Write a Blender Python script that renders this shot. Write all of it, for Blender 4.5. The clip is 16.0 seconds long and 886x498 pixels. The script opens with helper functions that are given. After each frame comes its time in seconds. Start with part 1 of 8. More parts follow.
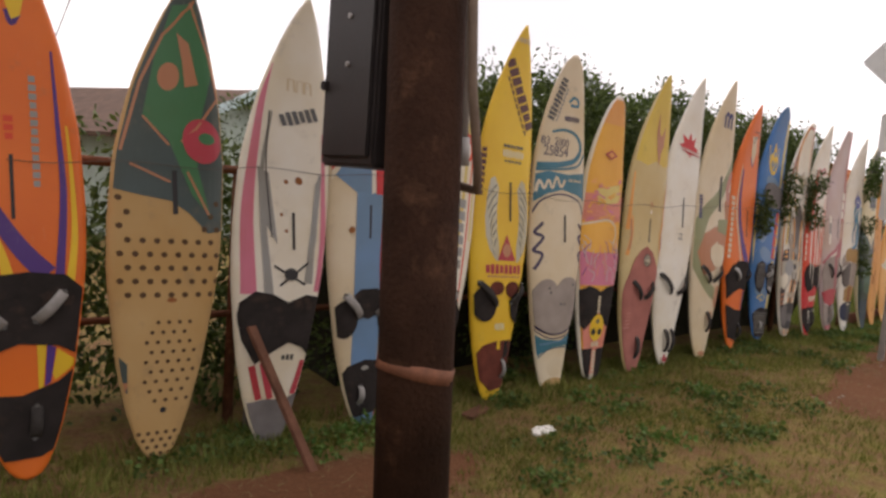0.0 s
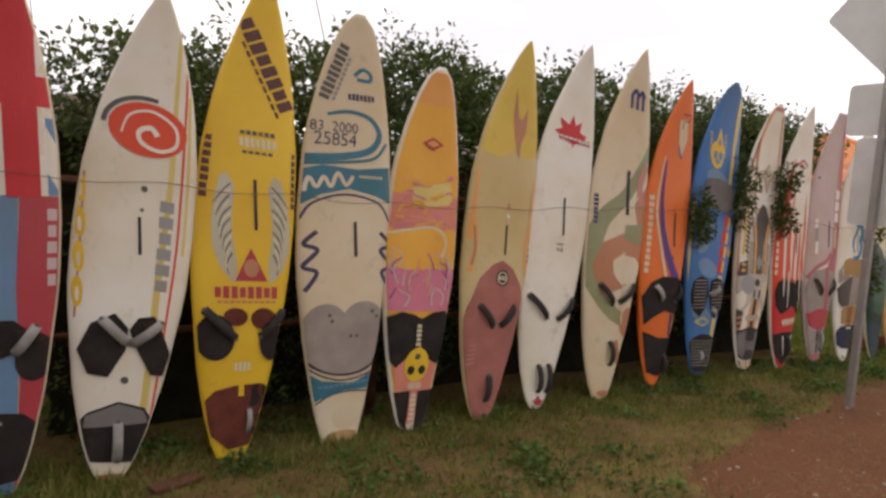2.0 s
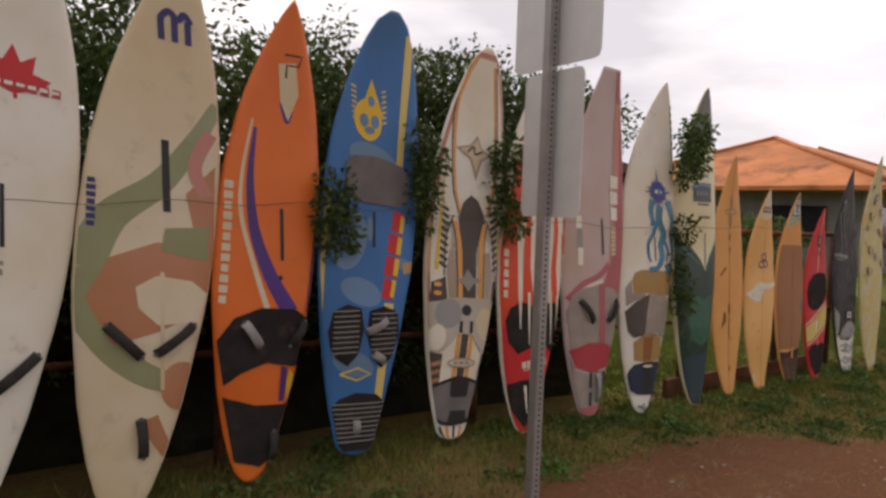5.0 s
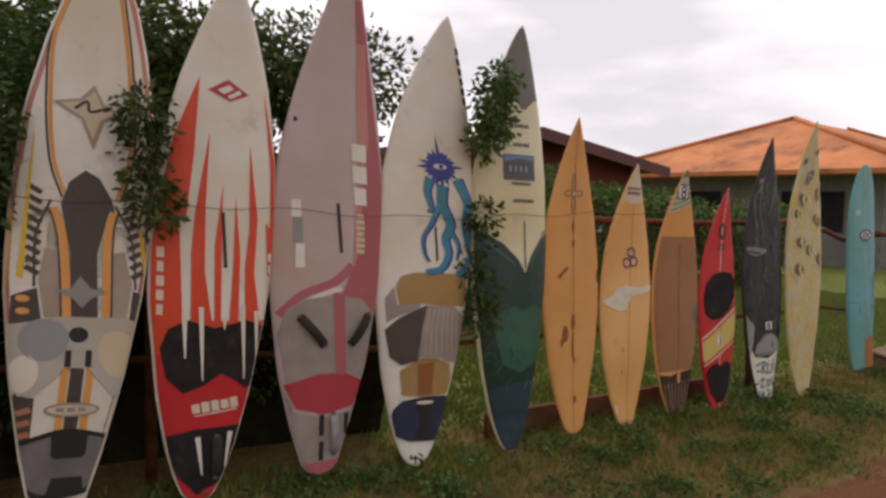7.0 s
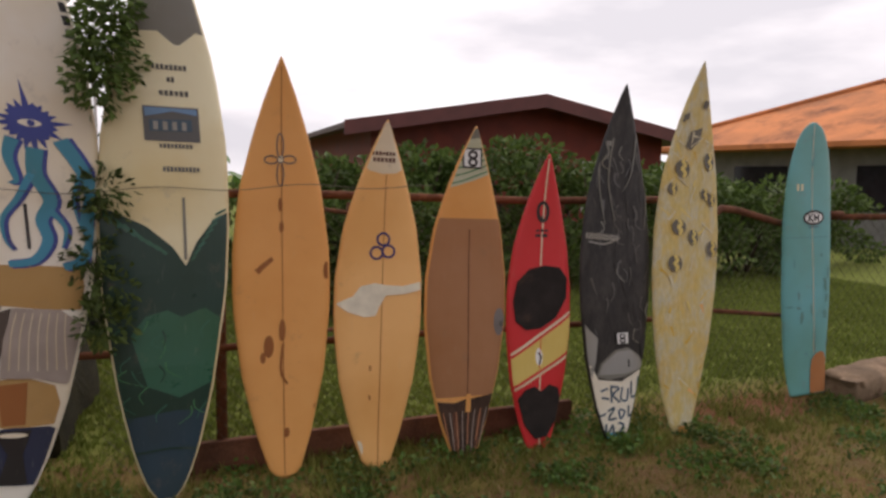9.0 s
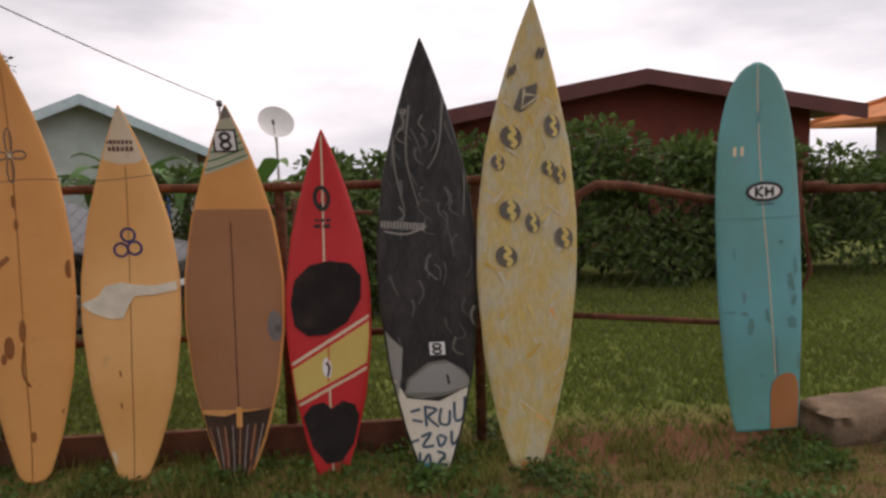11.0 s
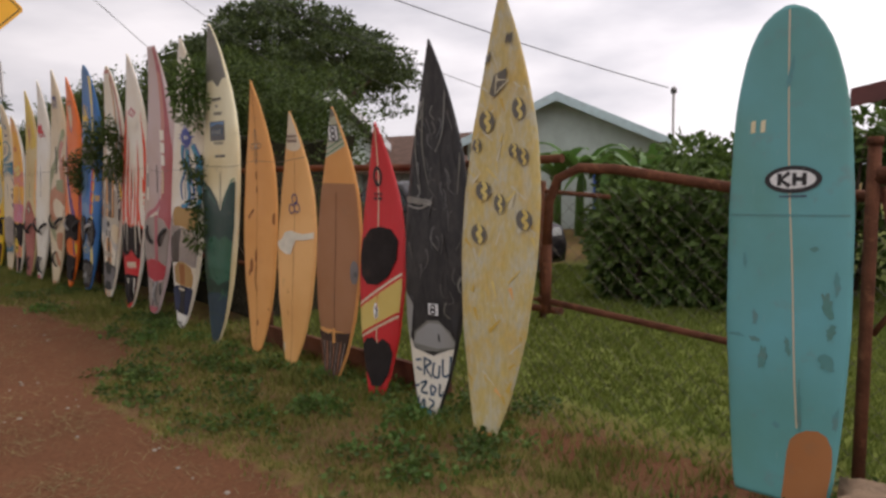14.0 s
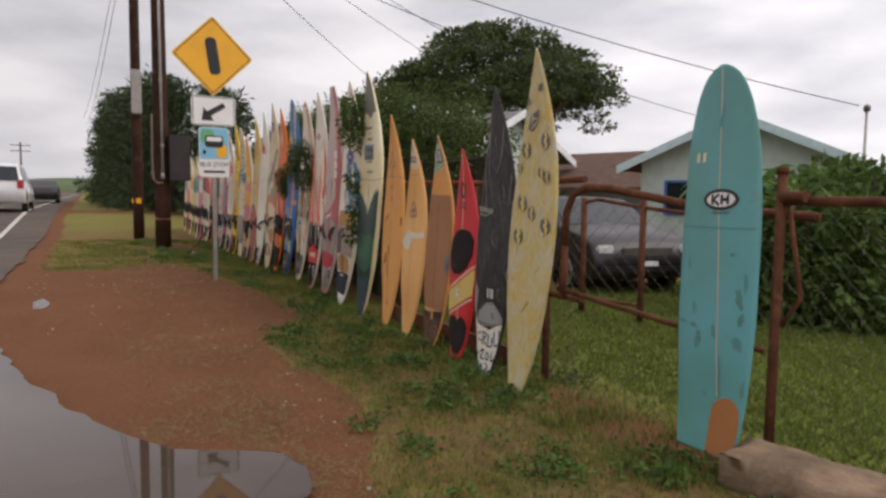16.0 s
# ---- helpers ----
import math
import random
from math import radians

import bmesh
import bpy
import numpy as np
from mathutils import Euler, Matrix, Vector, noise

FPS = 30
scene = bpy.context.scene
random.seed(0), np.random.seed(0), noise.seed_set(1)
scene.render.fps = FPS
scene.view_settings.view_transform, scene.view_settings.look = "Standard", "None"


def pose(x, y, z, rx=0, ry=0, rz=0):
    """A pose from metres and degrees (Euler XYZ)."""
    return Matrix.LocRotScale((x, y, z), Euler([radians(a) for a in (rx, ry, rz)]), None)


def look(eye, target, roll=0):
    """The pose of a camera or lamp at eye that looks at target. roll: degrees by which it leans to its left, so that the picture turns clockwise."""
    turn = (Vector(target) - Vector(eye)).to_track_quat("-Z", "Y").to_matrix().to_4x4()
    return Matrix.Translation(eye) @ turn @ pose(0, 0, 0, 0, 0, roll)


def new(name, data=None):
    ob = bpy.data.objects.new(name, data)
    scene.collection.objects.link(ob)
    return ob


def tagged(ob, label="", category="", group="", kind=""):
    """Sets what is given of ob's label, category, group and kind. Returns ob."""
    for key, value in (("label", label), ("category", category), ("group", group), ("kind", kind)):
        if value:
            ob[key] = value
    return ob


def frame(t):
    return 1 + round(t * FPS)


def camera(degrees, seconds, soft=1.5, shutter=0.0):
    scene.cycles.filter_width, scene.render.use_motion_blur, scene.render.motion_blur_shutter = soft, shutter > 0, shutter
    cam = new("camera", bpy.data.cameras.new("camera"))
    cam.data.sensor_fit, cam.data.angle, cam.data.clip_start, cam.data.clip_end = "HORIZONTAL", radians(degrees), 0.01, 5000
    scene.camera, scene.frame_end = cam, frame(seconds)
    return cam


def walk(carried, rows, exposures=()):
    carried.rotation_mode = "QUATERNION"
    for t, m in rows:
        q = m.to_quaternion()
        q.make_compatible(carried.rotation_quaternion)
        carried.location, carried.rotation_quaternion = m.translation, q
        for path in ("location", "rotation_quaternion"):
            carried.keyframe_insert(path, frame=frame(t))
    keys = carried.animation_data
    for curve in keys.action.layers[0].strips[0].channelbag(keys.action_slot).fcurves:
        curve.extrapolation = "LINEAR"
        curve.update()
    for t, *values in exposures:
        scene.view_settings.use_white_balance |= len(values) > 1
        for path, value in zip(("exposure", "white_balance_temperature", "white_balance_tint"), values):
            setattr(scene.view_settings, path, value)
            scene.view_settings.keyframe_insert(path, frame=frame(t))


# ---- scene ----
cam = camera(67.5, 16.0, soft=2.8)

PATH = [
    (0, (-1.370, -0.617, 1.567), (-0.094, 0.913, 1.390), 4.3),
    (0.5, (-0.779, -0.708, 1.588), (0.439, 0.869, 1.422), 2.3),
    (1, (-0.276, -0.771, 1.605), (0.851, 0.870, 1.410), 3.2),
    (1.5, (0.323, -0.687, 1.584), (1.472, 0.940, 1.413), 3.3),
    (2, (0.941, -0.900, 1.683), (2.022, 0.773, 1.498), 3.7),
    (2.5, (1.571, -0.899, 1.685), (2.657, 0.775, 1.557), 3.8),
    (3, (2.169, -0.858, 1.602), (3.279, 0.800, 1.464), 1.0),
    (3.5, (2.739, -0.895, 1.610), (3.793, 0.795, 1.427), 1.0),
    (4, (3.339, -0.828, 1.603), (4.464, 0.822, 1.490), 1.5),
    (4.2, (3.535, -0.809, 1.603), (4.662, 0.840, 1.510), 1.1),
    (6.3, (5.981, -0.592, 1.645), (7.044, 1.095, 1.489), 3.7),
    (6.5, (6.242, -0.591, 1.653), (7.304, 1.095, 1.488), 2.5),
    (7, (6.808, -0.654, 1.607), (7.803, 1.076, 1.468), 1.3),
    (7.5, (7.491, -0.660, 1.609), (8.453, 1.088, 1.478), 3.7),
    (8, (8.103, -0.640, 1.564), (9.006, 1.135, 1.383), 1.6),
    (8.5, (8.772, -0.699, 1.603), (9.585, 1.120, 1.433), 2.1),
    (9, (9.383, -0.634, 1.611), (10.106, 1.219, 1.401), 1.2),
    (9.5, (10.006, -0.626, 1.597), (10.607, 1.270, 1.390), 1.1),
    (10, (10.609, -0.610, 1.605), (11.137, 1.310, 1.420), 3.1),
    (10.2, (10.835, -0.623, 1.593), (11.286, 1.315, 1.388), 1.4),
    (12.3, (13.227, -0.339, 1.412), (12.647, 1.564, 1.210), 0.6),
    (12.5, (13.420, -0.289, 1.419), (12.676, 1.553, 1.185), -0.6),
    (13, (13.898, -0.209, 1.412), (12.853, 1.484, 1.208), 0.5),
    (13.5, (14.271, -0.074, 1.372), (13.040, 1.494, 1.209), 1.4),
    (14, (14.621, 0.026, 1.401), (13.239, 1.457, 1.194), -0.9),
    (14.5, (15.060, 0.021, 1.416), (13.529, 1.284, 1.167), -1.7),
    (15, (15.534, -0.004, 1.433), (13.851, 1.052, 1.202), -1.6),
    (15.5, (15.904, 0.016, 1.411), (14.150, 0.962, 1.250), 0.4),
    (16, (16.133, 0.061, 1.385), (14.377, 1.005, 1.224), 0.7),
]
walk(cam, [(t, look(eye, target, roll)) for t, eye, target, roll in PATH], exposures=[(0, 0.88, 7250, 24), (1.5, 0.92, 7250, 24), (3.5, 0.5, 7250, 24), (7, 0.53, 7100, 25), (9, 0.58, 7100, 25), (10, 0.42, 7100, 25), (12.5, 0.52, 7000, 26), (16, 0.6, 6900, 21)])

# ---- world and sun: bright overcast ----
SUN_EL, SUN_AZ = radians(48), radians(38)
world = bpy.data.worlds.new("sky")
scene.world = world
world.use_nodes = True
wn, wl = world.node_tree.nodes, world.node_tree.links
wn.clear()
w_out, w_bg = wn.new("ShaderNodeOutputWorld"), wn.new("ShaderNodeBackground")
w_sky = wn.new("ShaderNodeTexSky")
w_sky.sky_type, w_sky.sun_disc, w_sky.sun_elevation, w_sky.sun_rotation = "NISHITA", False, SUN_EL, SUN_AZ
w_gain = wn.new("ShaderNodeMix")
w_gain.data_type, w_gain.blend_type = "RGBA", "MULTIPLY"
w_gain.inputs["Factor"].default_value = 1.0
w_gain.inputs[7].default_value = (0.10, 0.10, 0.10, 1)
w_co, w_map = wn.new("ShaderNodeTexCoord"), wn.new("ShaderNodeMapping")
w_map.inputs["Scale"].default_value = (1.0, 1.0, 3.4)
w_n1, w_n2 = wn.new("ShaderNodeTexNoise"), wn.new("ShaderNodeTexNoise")
w_n1.inputs["Scale"].default_value, w_n1.inputs["Detail"].default_value = 2.1, 7
w_n2.inputs["Scale"].default_value, w_n2.inputs["Detail"].default_value = 1.3, 3
w_ramp = wn.new("ShaderNodeValToRGB")
w_ramp.color_ramp.elements[0].position, w_ramp.color_ramp.elements[0].color = 0.36, (0.47, 0.515, 0.555, 1)
w_ramp.color_ramp.elements[1].position, w_ramp.color_ramp.elements[1].color = 0.60, (0.79, 0.84, 0.86, 1)
w_gap = wn.new("ShaderNodeValToRGB")
w_gap.color_ramp.elements[0].position, w_gap.color_ramp.elements[0].color = 0.20, (0.35, 0.35, 0.35, 1)
w_gap.color_ramp.elements[1].position, w_gap.color_ramp.elements[1].color = 0.29, (1, 1, 1, 1)
w_mix = wn.new("ShaderNodeMix")
w_mix.data_type = "RGBA"
wl.new(w_co.outputs["Generated"], w_map.inputs["Vector"])
for n in (w_n1, w_n2):
    wl.new(w_map.outputs["Vector"], n.inputs["Vector"])
wl.new(w_n1.outputs["Fac"], w_ramp.inputs["Fac"])
wl.new(w_n2.outputs["Fac"], w_gap.inputs["Fac"])
wl.new(w_sky.outputs["Color"], w_gain.inputs[6])
wl.new(w_gap.outputs["Color"], w_mix.inputs["Factor"])
wl.new(w_gain.outputs[2], w_mix.inputs[6])
wl.new(w_ramp.outputs["Color"], w_mix.inputs[7])
# the veiled sun brightens its own side of the cloud cover
w_dot, w_side = wn.new("ShaderNodeVectorMath"), wn.new("ShaderNodeMapRange")
w_dot.operation = "DOT_PRODUCT"
w_dot.inputs[1].default_value = (math.sin(SUN_AZ) * math.cos(SUN_EL), math.cos(SUN_AZ) * math.cos(SUN_EL), math.sin(SUN_EL))
w_side.interpolation_type = "SMOOTHSTEP"
w_side.inputs["From Min"].default_value, w_side.inputs["From Max"].default_value = -0.6, 1.0
w_side.inputs["To Min"].default_value, w_side.inputs["To Max"].default_value = 0.60, 1.10
w_lit = wn.new("ShaderNodeMix")
w_lit.data_type, w_lit.blend_type = "RGBA", "MULTIPLY"
w_lit.inputs["Factor"].default_value = 1.0
wl.new(w_co.outputs["Generated"], w_dot.inputs[0])
wl.new(w_dot.outputs["Value"], w_side.inputs["Value"])
wl.new(w_mix.outputs[2], w_lit.inputs[6])
wl.new(w_side.outputs["Result"], w_lit.inputs[7])
wl.new(w_lit.outputs[2], w_bg.inputs["Color"])
w_bg.inputs["Strength"].default_value = 1.0
wl.new(w_bg.outputs["Background"], w_out.inputs["Surface"])

sun = new("sun", bpy.data.lights.new("sun", "SUN"))
sun.data.energy, sun.data.angle, sun.data.color = 0.8, radians(40), (1.0, 0.96, 0.90)
SUN_DIR = Vector((math.sin(SUN_AZ) * math.cos(SUN_EL), math.cos(SUN_AZ) * math.cos(SUN_EL), math.sin(SUN_EL)))
sun.matrix_world = look(SUN_DIR * 60, (0, 0, 0))


# ---- materials ----
def noise_node(nt, co, scale, detail=5, rough=0.55):
    n = nt.nodes.new("ShaderNodeTexNoise")
    n.inputs["Scale"].default_value, n.inputs["Detail"].default_value, n.inputs["Roughness"].default_value = scale, detail, rough
    nt.links.new(co, n.inputs["Vector"])
    return n.outputs["Fac"]


def ramp_node(nt, fac, lo, hi, a=(0, 0, 0, 1), b=(1, 1, 1, 1)):
    r = nt.nodes.new("ShaderNodeValToRGB")
    e = r.color_ramp.elements
    e[0].position, e[0].color, e[1].position, e[1].color = lo, a, hi, b
    nt.links.new(fac, r.inputs["Fac"])
    return r.outputs["Color"]


def mix_node(nt, fac, a, b, blend="MIX"):
    m = nt.nodes.new("ShaderNodeMix")
    m.data_type, m.blend_type = "RGBA", blend
    for socket, v in ((m.inputs["Factor"], fac), (m.inputs[6], a), (m.inputs[7], b)):
        if isinstance(v, bpy.types.NodeSocket):
            nt.links.new(v, socket)
        else:
            socket.default_value = v if isinstance(v, float) else (*v, 1)[:4]
    return m.outputs[2]


def mat(name, col, rough=0.5, var=0.16, scale=5.0, bump=0.15, bscale=60.0, metal=0.0, dirt=None, coat=0.0, each=0.0, space="Object"):
    """A surface with broad and fine variation; dirt: (colour, amount 0..1, scale); each: variation from piece to piece."""
    m = bpy.data.materials.new(name)
    m.use_nodes = True
    nt = m.node_tree
    b = nt.nodes["Principled BSDF"]
    co = nt.nodes.new("ShaderNodeTexCoord").outputs[space]
    broad, fine = noise_node(nt, co, scale), noise_node(nt, co, bscale, 4)
    dark = tuple(c * (1 - var) for c in col)
    light = tuple(min(1, c * (1 + var)) for c in col)
    c = ramp_node(nt, broad, 0.3, 0.7, (*dark, 1), (*light, 1))
    c = mix_node(nt, 0.5 * min(1.0, var * 3), c, ramp_node(nt, fine, 0.3, 0.7, (0.55, 0.55, 0.55, 1), (1, 1, 1, 1)), "MULTIPLY")
    if dirt:
        spots = ramp_node(nt, noise_node(nt, co, dirt[2], 8, 0.7), 0.68 - 0.3 * dirt[1], 0.80 - 0.18 * dirt[1])
        c = mix_node(nt, spots, c, dirt[0])
    if each:
        rnd = nt.nodes.new("ShaderNodeObjectInfo").outputs["Random"]
        c = mix_node(nt, each, c, ramp_node(nt, rnd, 0, 1, (0.35, 0.35, 0.35, 1), (1, 1, 1, 1)), "MULTIPLY")
    nt.links.new(c, b.inputs["Base Color"])
    rr = nt.nodes.new("ShaderNodeMapRange")
    rr.inputs["To Min"].default_value, rr.inputs["To Max"].default_value = max(0.03, rough - 0.12), min(1, rough + 0.15)
    nt.links.new(broad, rr.inputs["Value"])
    nt.links.new(rr.outputs["Result"], b.inputs["Roughness"])
    b.inputs["Metallic"].default_value = metal
    b.inputs["Specular IOR Level"].default_value = 0.15 if rough > 0.78 else 0.45
    b.inputs["Coat Weight"].default_value = coat
    if bump:
        bp = nt.nodes.new("ShaderNodeBump")
        bp.inputs["Strength"].default_value, bp.inputs["Distance"].default_value = bump, 0.01
        nt.links.new(fine, bp.inputs["Height"])
        nt.links.new(bp.outputs["Normal"], b.inputs["Normal"])
    return m


def leaf_mat(name, a, b_, rough=0.5):
    m = bpy.data.materials.new(name)
    m.use_nodes = True
    nt = m.node_tree
    b = nt.nodes["Principled BSDF"]
    isl = nt.nodes.new("ShaderNodeNewGeometry").outputs["Random Per Island"]
    co = nt.nodes.new("ShaderNodeTexCoord").outputs["Object"]
    c = ramp_node(nt, isl, 0, 1, (*a, 1), (*b_, 1))
    c = mix_node(nt, 0.6, c, ramp_node(nt, noise_node(nt, co, 1.3), 0.3, 0.7, (0.5, 0.5, 0.5, 1), (1, 1, 1, 1)), "MULTIPLY")
    nt.links.new(c, b.inputs["Base Color"])
    b.inputs["Roughness"].default_value = rough
    b.inputs["Specular IOR Level"].default_value = 0.25
    tr = nt.nodes.new("ShaderNodeBsdfTranslucent")
    nt.links.new(c, tr.inputs["Color"])
    mx = nt.nodes.new("ShaderNodeMixShader")
    mx.inputs[0].default_value = 0.28
    nt.links.new(b.outputs[0], mx.inputs[1])
    nt.links.new(tr.outputs[0], mx.inputs[2])
    nt.links.new(mx.outputs[0], nt.nodes["Material Output"].inputs["Surface"])
    return m


GRIME = (0.16, 0.12, 0.08)


def paint(name, col, rough=0.38, amount=0.25, coat=0.15):
    """Sun-faded board paint: yellowed in broad patches, blotched with grime, scuffed along the board."""
    m = bpy.data.materials.new(name)
    m.use_nodes = True
    nt = m.node_tree
    b = nt.nodes["Principled BSDF"]
    co = nt.nodes.new("ShaderNodeTexCoord").outputs["Object"]
    rnd = nt.nodes.new("ShaderNodeObjectInfo").outputs["Random"]
    shift = nt.nodes.new("ShaderNodeVectorMath")
    shift.operation = "MULTIPLY_ADD"
    shift.inputs[1].default_value = (1, 1, 1)
    wide = nt.nodes.new("ShaderNodeCombineXYZ")
    far_off = nt.nodes.new("ShaderNodeMath")
    far_off.operation = "MULTIPLY"
    far_off.inputs[1].default_value = 37.0
    nt.links.new(rnd, far_off.inputs[0])
    nt.links.new(far_off.outputs[0], wide.inputs["Y"])
    nt.links.new(co, shift.inputs[0])
    nt.links.new(wide.outputs[0], shift.inputs[2])
    p = shift.outputs[0]
    stretch = nt.nodes.new("ShaderNodeMapping")
    stretch.inputs["Scale"].default_value = (1.0, 1.0, 0.16)
    nt.links.new(p, stretch.inputs["Vector"])
    broad, blotch, fine = noise_node(nt, p, 1.6, 4), noise_node(nt, p, 6.5, 9, 0.72), noise_node(nt, p, 130, 4)
    scuff = noise_node(nt, stretch.outputs[0], 55, 5, 0.7)
    aged = tuple(c * k for c, k in zip(col, (0.86, 0.76, 0.58)))
    grim = tuple(0.5 * c + 0.5 * g for c, g in zip(col, (0.20, 0.14, 0.085)))
    c = mix_node(nt, ramp_node(nt, broad, 0.35, 0.72), (*col, 1), (*aged, 1))
    c = mix_node(nt, ramp_node(nt, blotch, 0.66 - 0.22 * amount, 0.82 - 0.12 * amount), c, (*grim, 1))
    worn = ramp_node(nt, scuff, 0.62, 0.74, (0, 0, 0, 1), (0.55, 0.55, 0.55, 1))
    c = mix_node(nt, worn, c, (*(0.7 * v + 0.3 * g for v, g in zip(col, (0.42, 0.36, 0.27))), 1))
    nt.links.new(c, b.inputs["Base Color"])
    rr = nt.nodes.new("ShaderNodeMapRange")
    rr.inputs["To Min"].default_value, rr.inputs["To Max"].default_value = max(0.1, rough - 0.1), min(1, rough + 0.3)
    nt.links.new(blotch, rr.inputs["Value"])
    nt.links.new(rr.outputs["Result"], b.inputs["Roughness"])
    b.inputs["Coat Weight"].default_value = coat * 0.5
    bp = nt.nodes.new("ShaderNodeBump")
    bp.inputs["Strength"].default_value, bp.inputs["Distance"].default_value = 0.08, 0.004
    nt.links.new(fine, bp.inputs["Height"])
    nt.links.new(bp.outputs["Normal"], b.inputs["Normal"])
    return m


def mottled(name, a, b_, c_, rough=0.6):
    """Hand-brushed paint of three tones, streaked along the board."""
    m = bpy.data.materials.new(name)
    m.use_nodes = True
    nt = m.node_tree
    p = nt.nodes["Principled BSDF"]
    co = nt.nodes.new("ShaderNodeTexCoord").outputs["Object"]
    turn = nt.nodes.new("ShaderNodeMapping")
    turn.inputs["Scale"].default_value, turn.inputs["Rotation"].default_value = (1.0, 1.0, 0.35), (0, radians(24), 0)
    nt.links.new(co, turn.inputs["Vector"])
    n1, n2, n3 = noise_node(nt, turn.outputs[0], 16, 7, 0.75), noise_node(nt, co, 4.5, 6, 0.7), noise_node(nt, turn.outputs[0], 60, 4)
    c = mix_node(nt, ramp_node(nt, n1, 0.42, 0.60), (*a, 1), (*b_, 1))
    c = mix_node(nt, ramp_node(nt, n2, 0.48, 0.66, (0, 0, 0, 1), (0.8, 0.8, 0.8, 1)), c, (*c_, 1))
    c = mix_node(nt, 0.5, c, ramp_node(nt, n3, 0.3, 0.7, (0.6, 0.6, 0.6, 1), (1, 1, 1, 1)), "MULTIPLY")
    nt.links.new(c, p.inputs["Base Color"])
    p.inputs["Roughness"].default_value = rough
    return m


MOTTLEBLACK = mottled("brushed_black_paint", (0.010, 0.009, 0.009), (0.042, 0.037, 0.033), (0.017, 0.016, 0.016), 0.5)
MOTTLEYEL = mottled("brushed_yellow_paint", (0.62, 0.48, 0.17), (0.58, 0.54, 0.38), (0.66, 0.44, 0.10))
WHITE = paint("white_gelcoat", (0.78, 0.74, 0.65), amount=0.4)
CREAM = paint("cream_gelcoat", (0.70, 0.60, 0.44), amount=0.4)
IVORY = paint("ivory_gelcoat", (0.76, 0.70, 0.47))
SAND = paint("sand_gelcoat", (0.66, 0.56, 0.40), amount=0.4)
ORANGE = paint("orange_paint", (0.80, 0.17, 0.02))
YELLOW = paint("yellow_paint", (0.80, 0.52, 0.03))
PALEYEL = paint("pale_yellow_paint", (0.70, 0.56, 0.18))
SUNYEL = paint("sun_yellow_paint", (0.82, 0.42, 0.05))
PEACH = paint("peach_paint", (0.80, 0.37, 0.10))
PINK = paint("pink_paint", (0.66, 0.20, 0.30))
ROSE = paint("rose_paint", (0.55, 0.24, 0.20))
MAUVE = paint("mauve_paint", (0.56, 0.44, 0.44))
RED = paint("red_paint", (0.62, 0.025, 0.03))
CRIMSON = paint("crimson_paint", (0.48, 0.05, 0.07))
SCARLET = paint("scarlet_paint", (0.75, 0.07, 0.02))
BLUE = paint("blue_paint", (0.03, 0.16, 0.42), amount=0.35)
SKYBLUE = paint("faded_blue_paint", (0.13, 0.25, 0.42))
NAVY = paint("navy_paint", (0.03, 0.03, 0.16))
PURPLE = paint("purple_paint", (0.08, 0.03, 0.22))
PLUM = paint("plum_paint", (0.30, 0.07, 0.22))
TEALBLUE = paint("teal_blue_paint", (0.03, 0.17, 0.25))
TEAL = paint("teal_foam_skin", (0.115, 0.385, 0.415), amount=0.45)
AQUA = paint("aqua_paint", (0.06, 0.34, 0.50))
GREEN = paint("green_paint", (0.05, 0.20, 0.09))
DEEPGREEN = paint("deep_green_film", (0.012, 0.045, 0.035), rough=0.25)
SEAGREEN = paint("sea_green_film", (0.03, 0.13, 0.09), rough=0.22)
SLATE = paint("slate_paint", (0.05, 0.10, 0.16))
GREY = paint("grey_paint", (0.30, 0.30, 0.29))
DARKGREY = paint("dark_grey_paint", (0.10, 0.10, 0.10))
CHARCOAL = paint("charcoal_paint", (0.028, 0.027, 0.028), amount=0.3)
BLACK = paint("black_paint", (0.018, 0.017, 0.018))
AGEDYEL = paint("aged_yellow_gelcoat", (0.60, 0.47, 0.23), amount=0.4)
FADEDYEL = paint("faded_yellow_paint", (0.70, 0.52, 0.09), amount=0.35)
TAN = paint("bare_foam", (0.52, 0.34, 0.15), rough=0.8, amount=0.4)
FOAM = paint("aged_orange_foam", (0.74, 0.36, 0.11), rough=0.55, amount=0.32)
FOAM2 = paint("light_orange_foam", (0.80, 0.44, 0.16), rough=0.55, amount=0.25)
BROWNPAD = paint("brown_deck_wax", (0.36, 0.17, 0.08), rough=0.75, amount=0.35)
RUSTSPOT = paint("brown_stain", (0.30, 0.11, 0.03), rough=0.7, amount=0.4)
CAMO = paint("faded_green_paint", (0.28, 0.30, 0.16), amount=0.45)
CLAY = paint("clay_paint", (0.50, 0.22, 0.12), amount=0.4)
PAD = mat("black_foam_pad", (0.032, 0.026, 0.024), 0.85, 0.3, 9, 0.6, 240, dirt=((0.08, 0.05, 0.035), 0.35, 7))
PADRED = mat("dark_red_foam_pad", (0.16, 0.045, 0.03), 0.85, 0.3, 9, 0.6, 240)
PADROSE = mat("rose_foam_pad", (0.42, 0.16, 0.13), 0.85, 0.15, 6, 0.5, 220)
PADGREY = mat("grey_foam_pad", (0.20, 0.18, 0.17), 0.85, 0.2, 6, 0.5, 220)
PADTAUPE = mat("taupe_foam_pad", (0.36, 0.30, 0.26), 0.85, 0.15, 6, 0.5, 220)
WEB = mat("grey_strap_webbing", (0.050, 0.044, 0.040), 0.8, 0.3, 20, 0.6, 300)
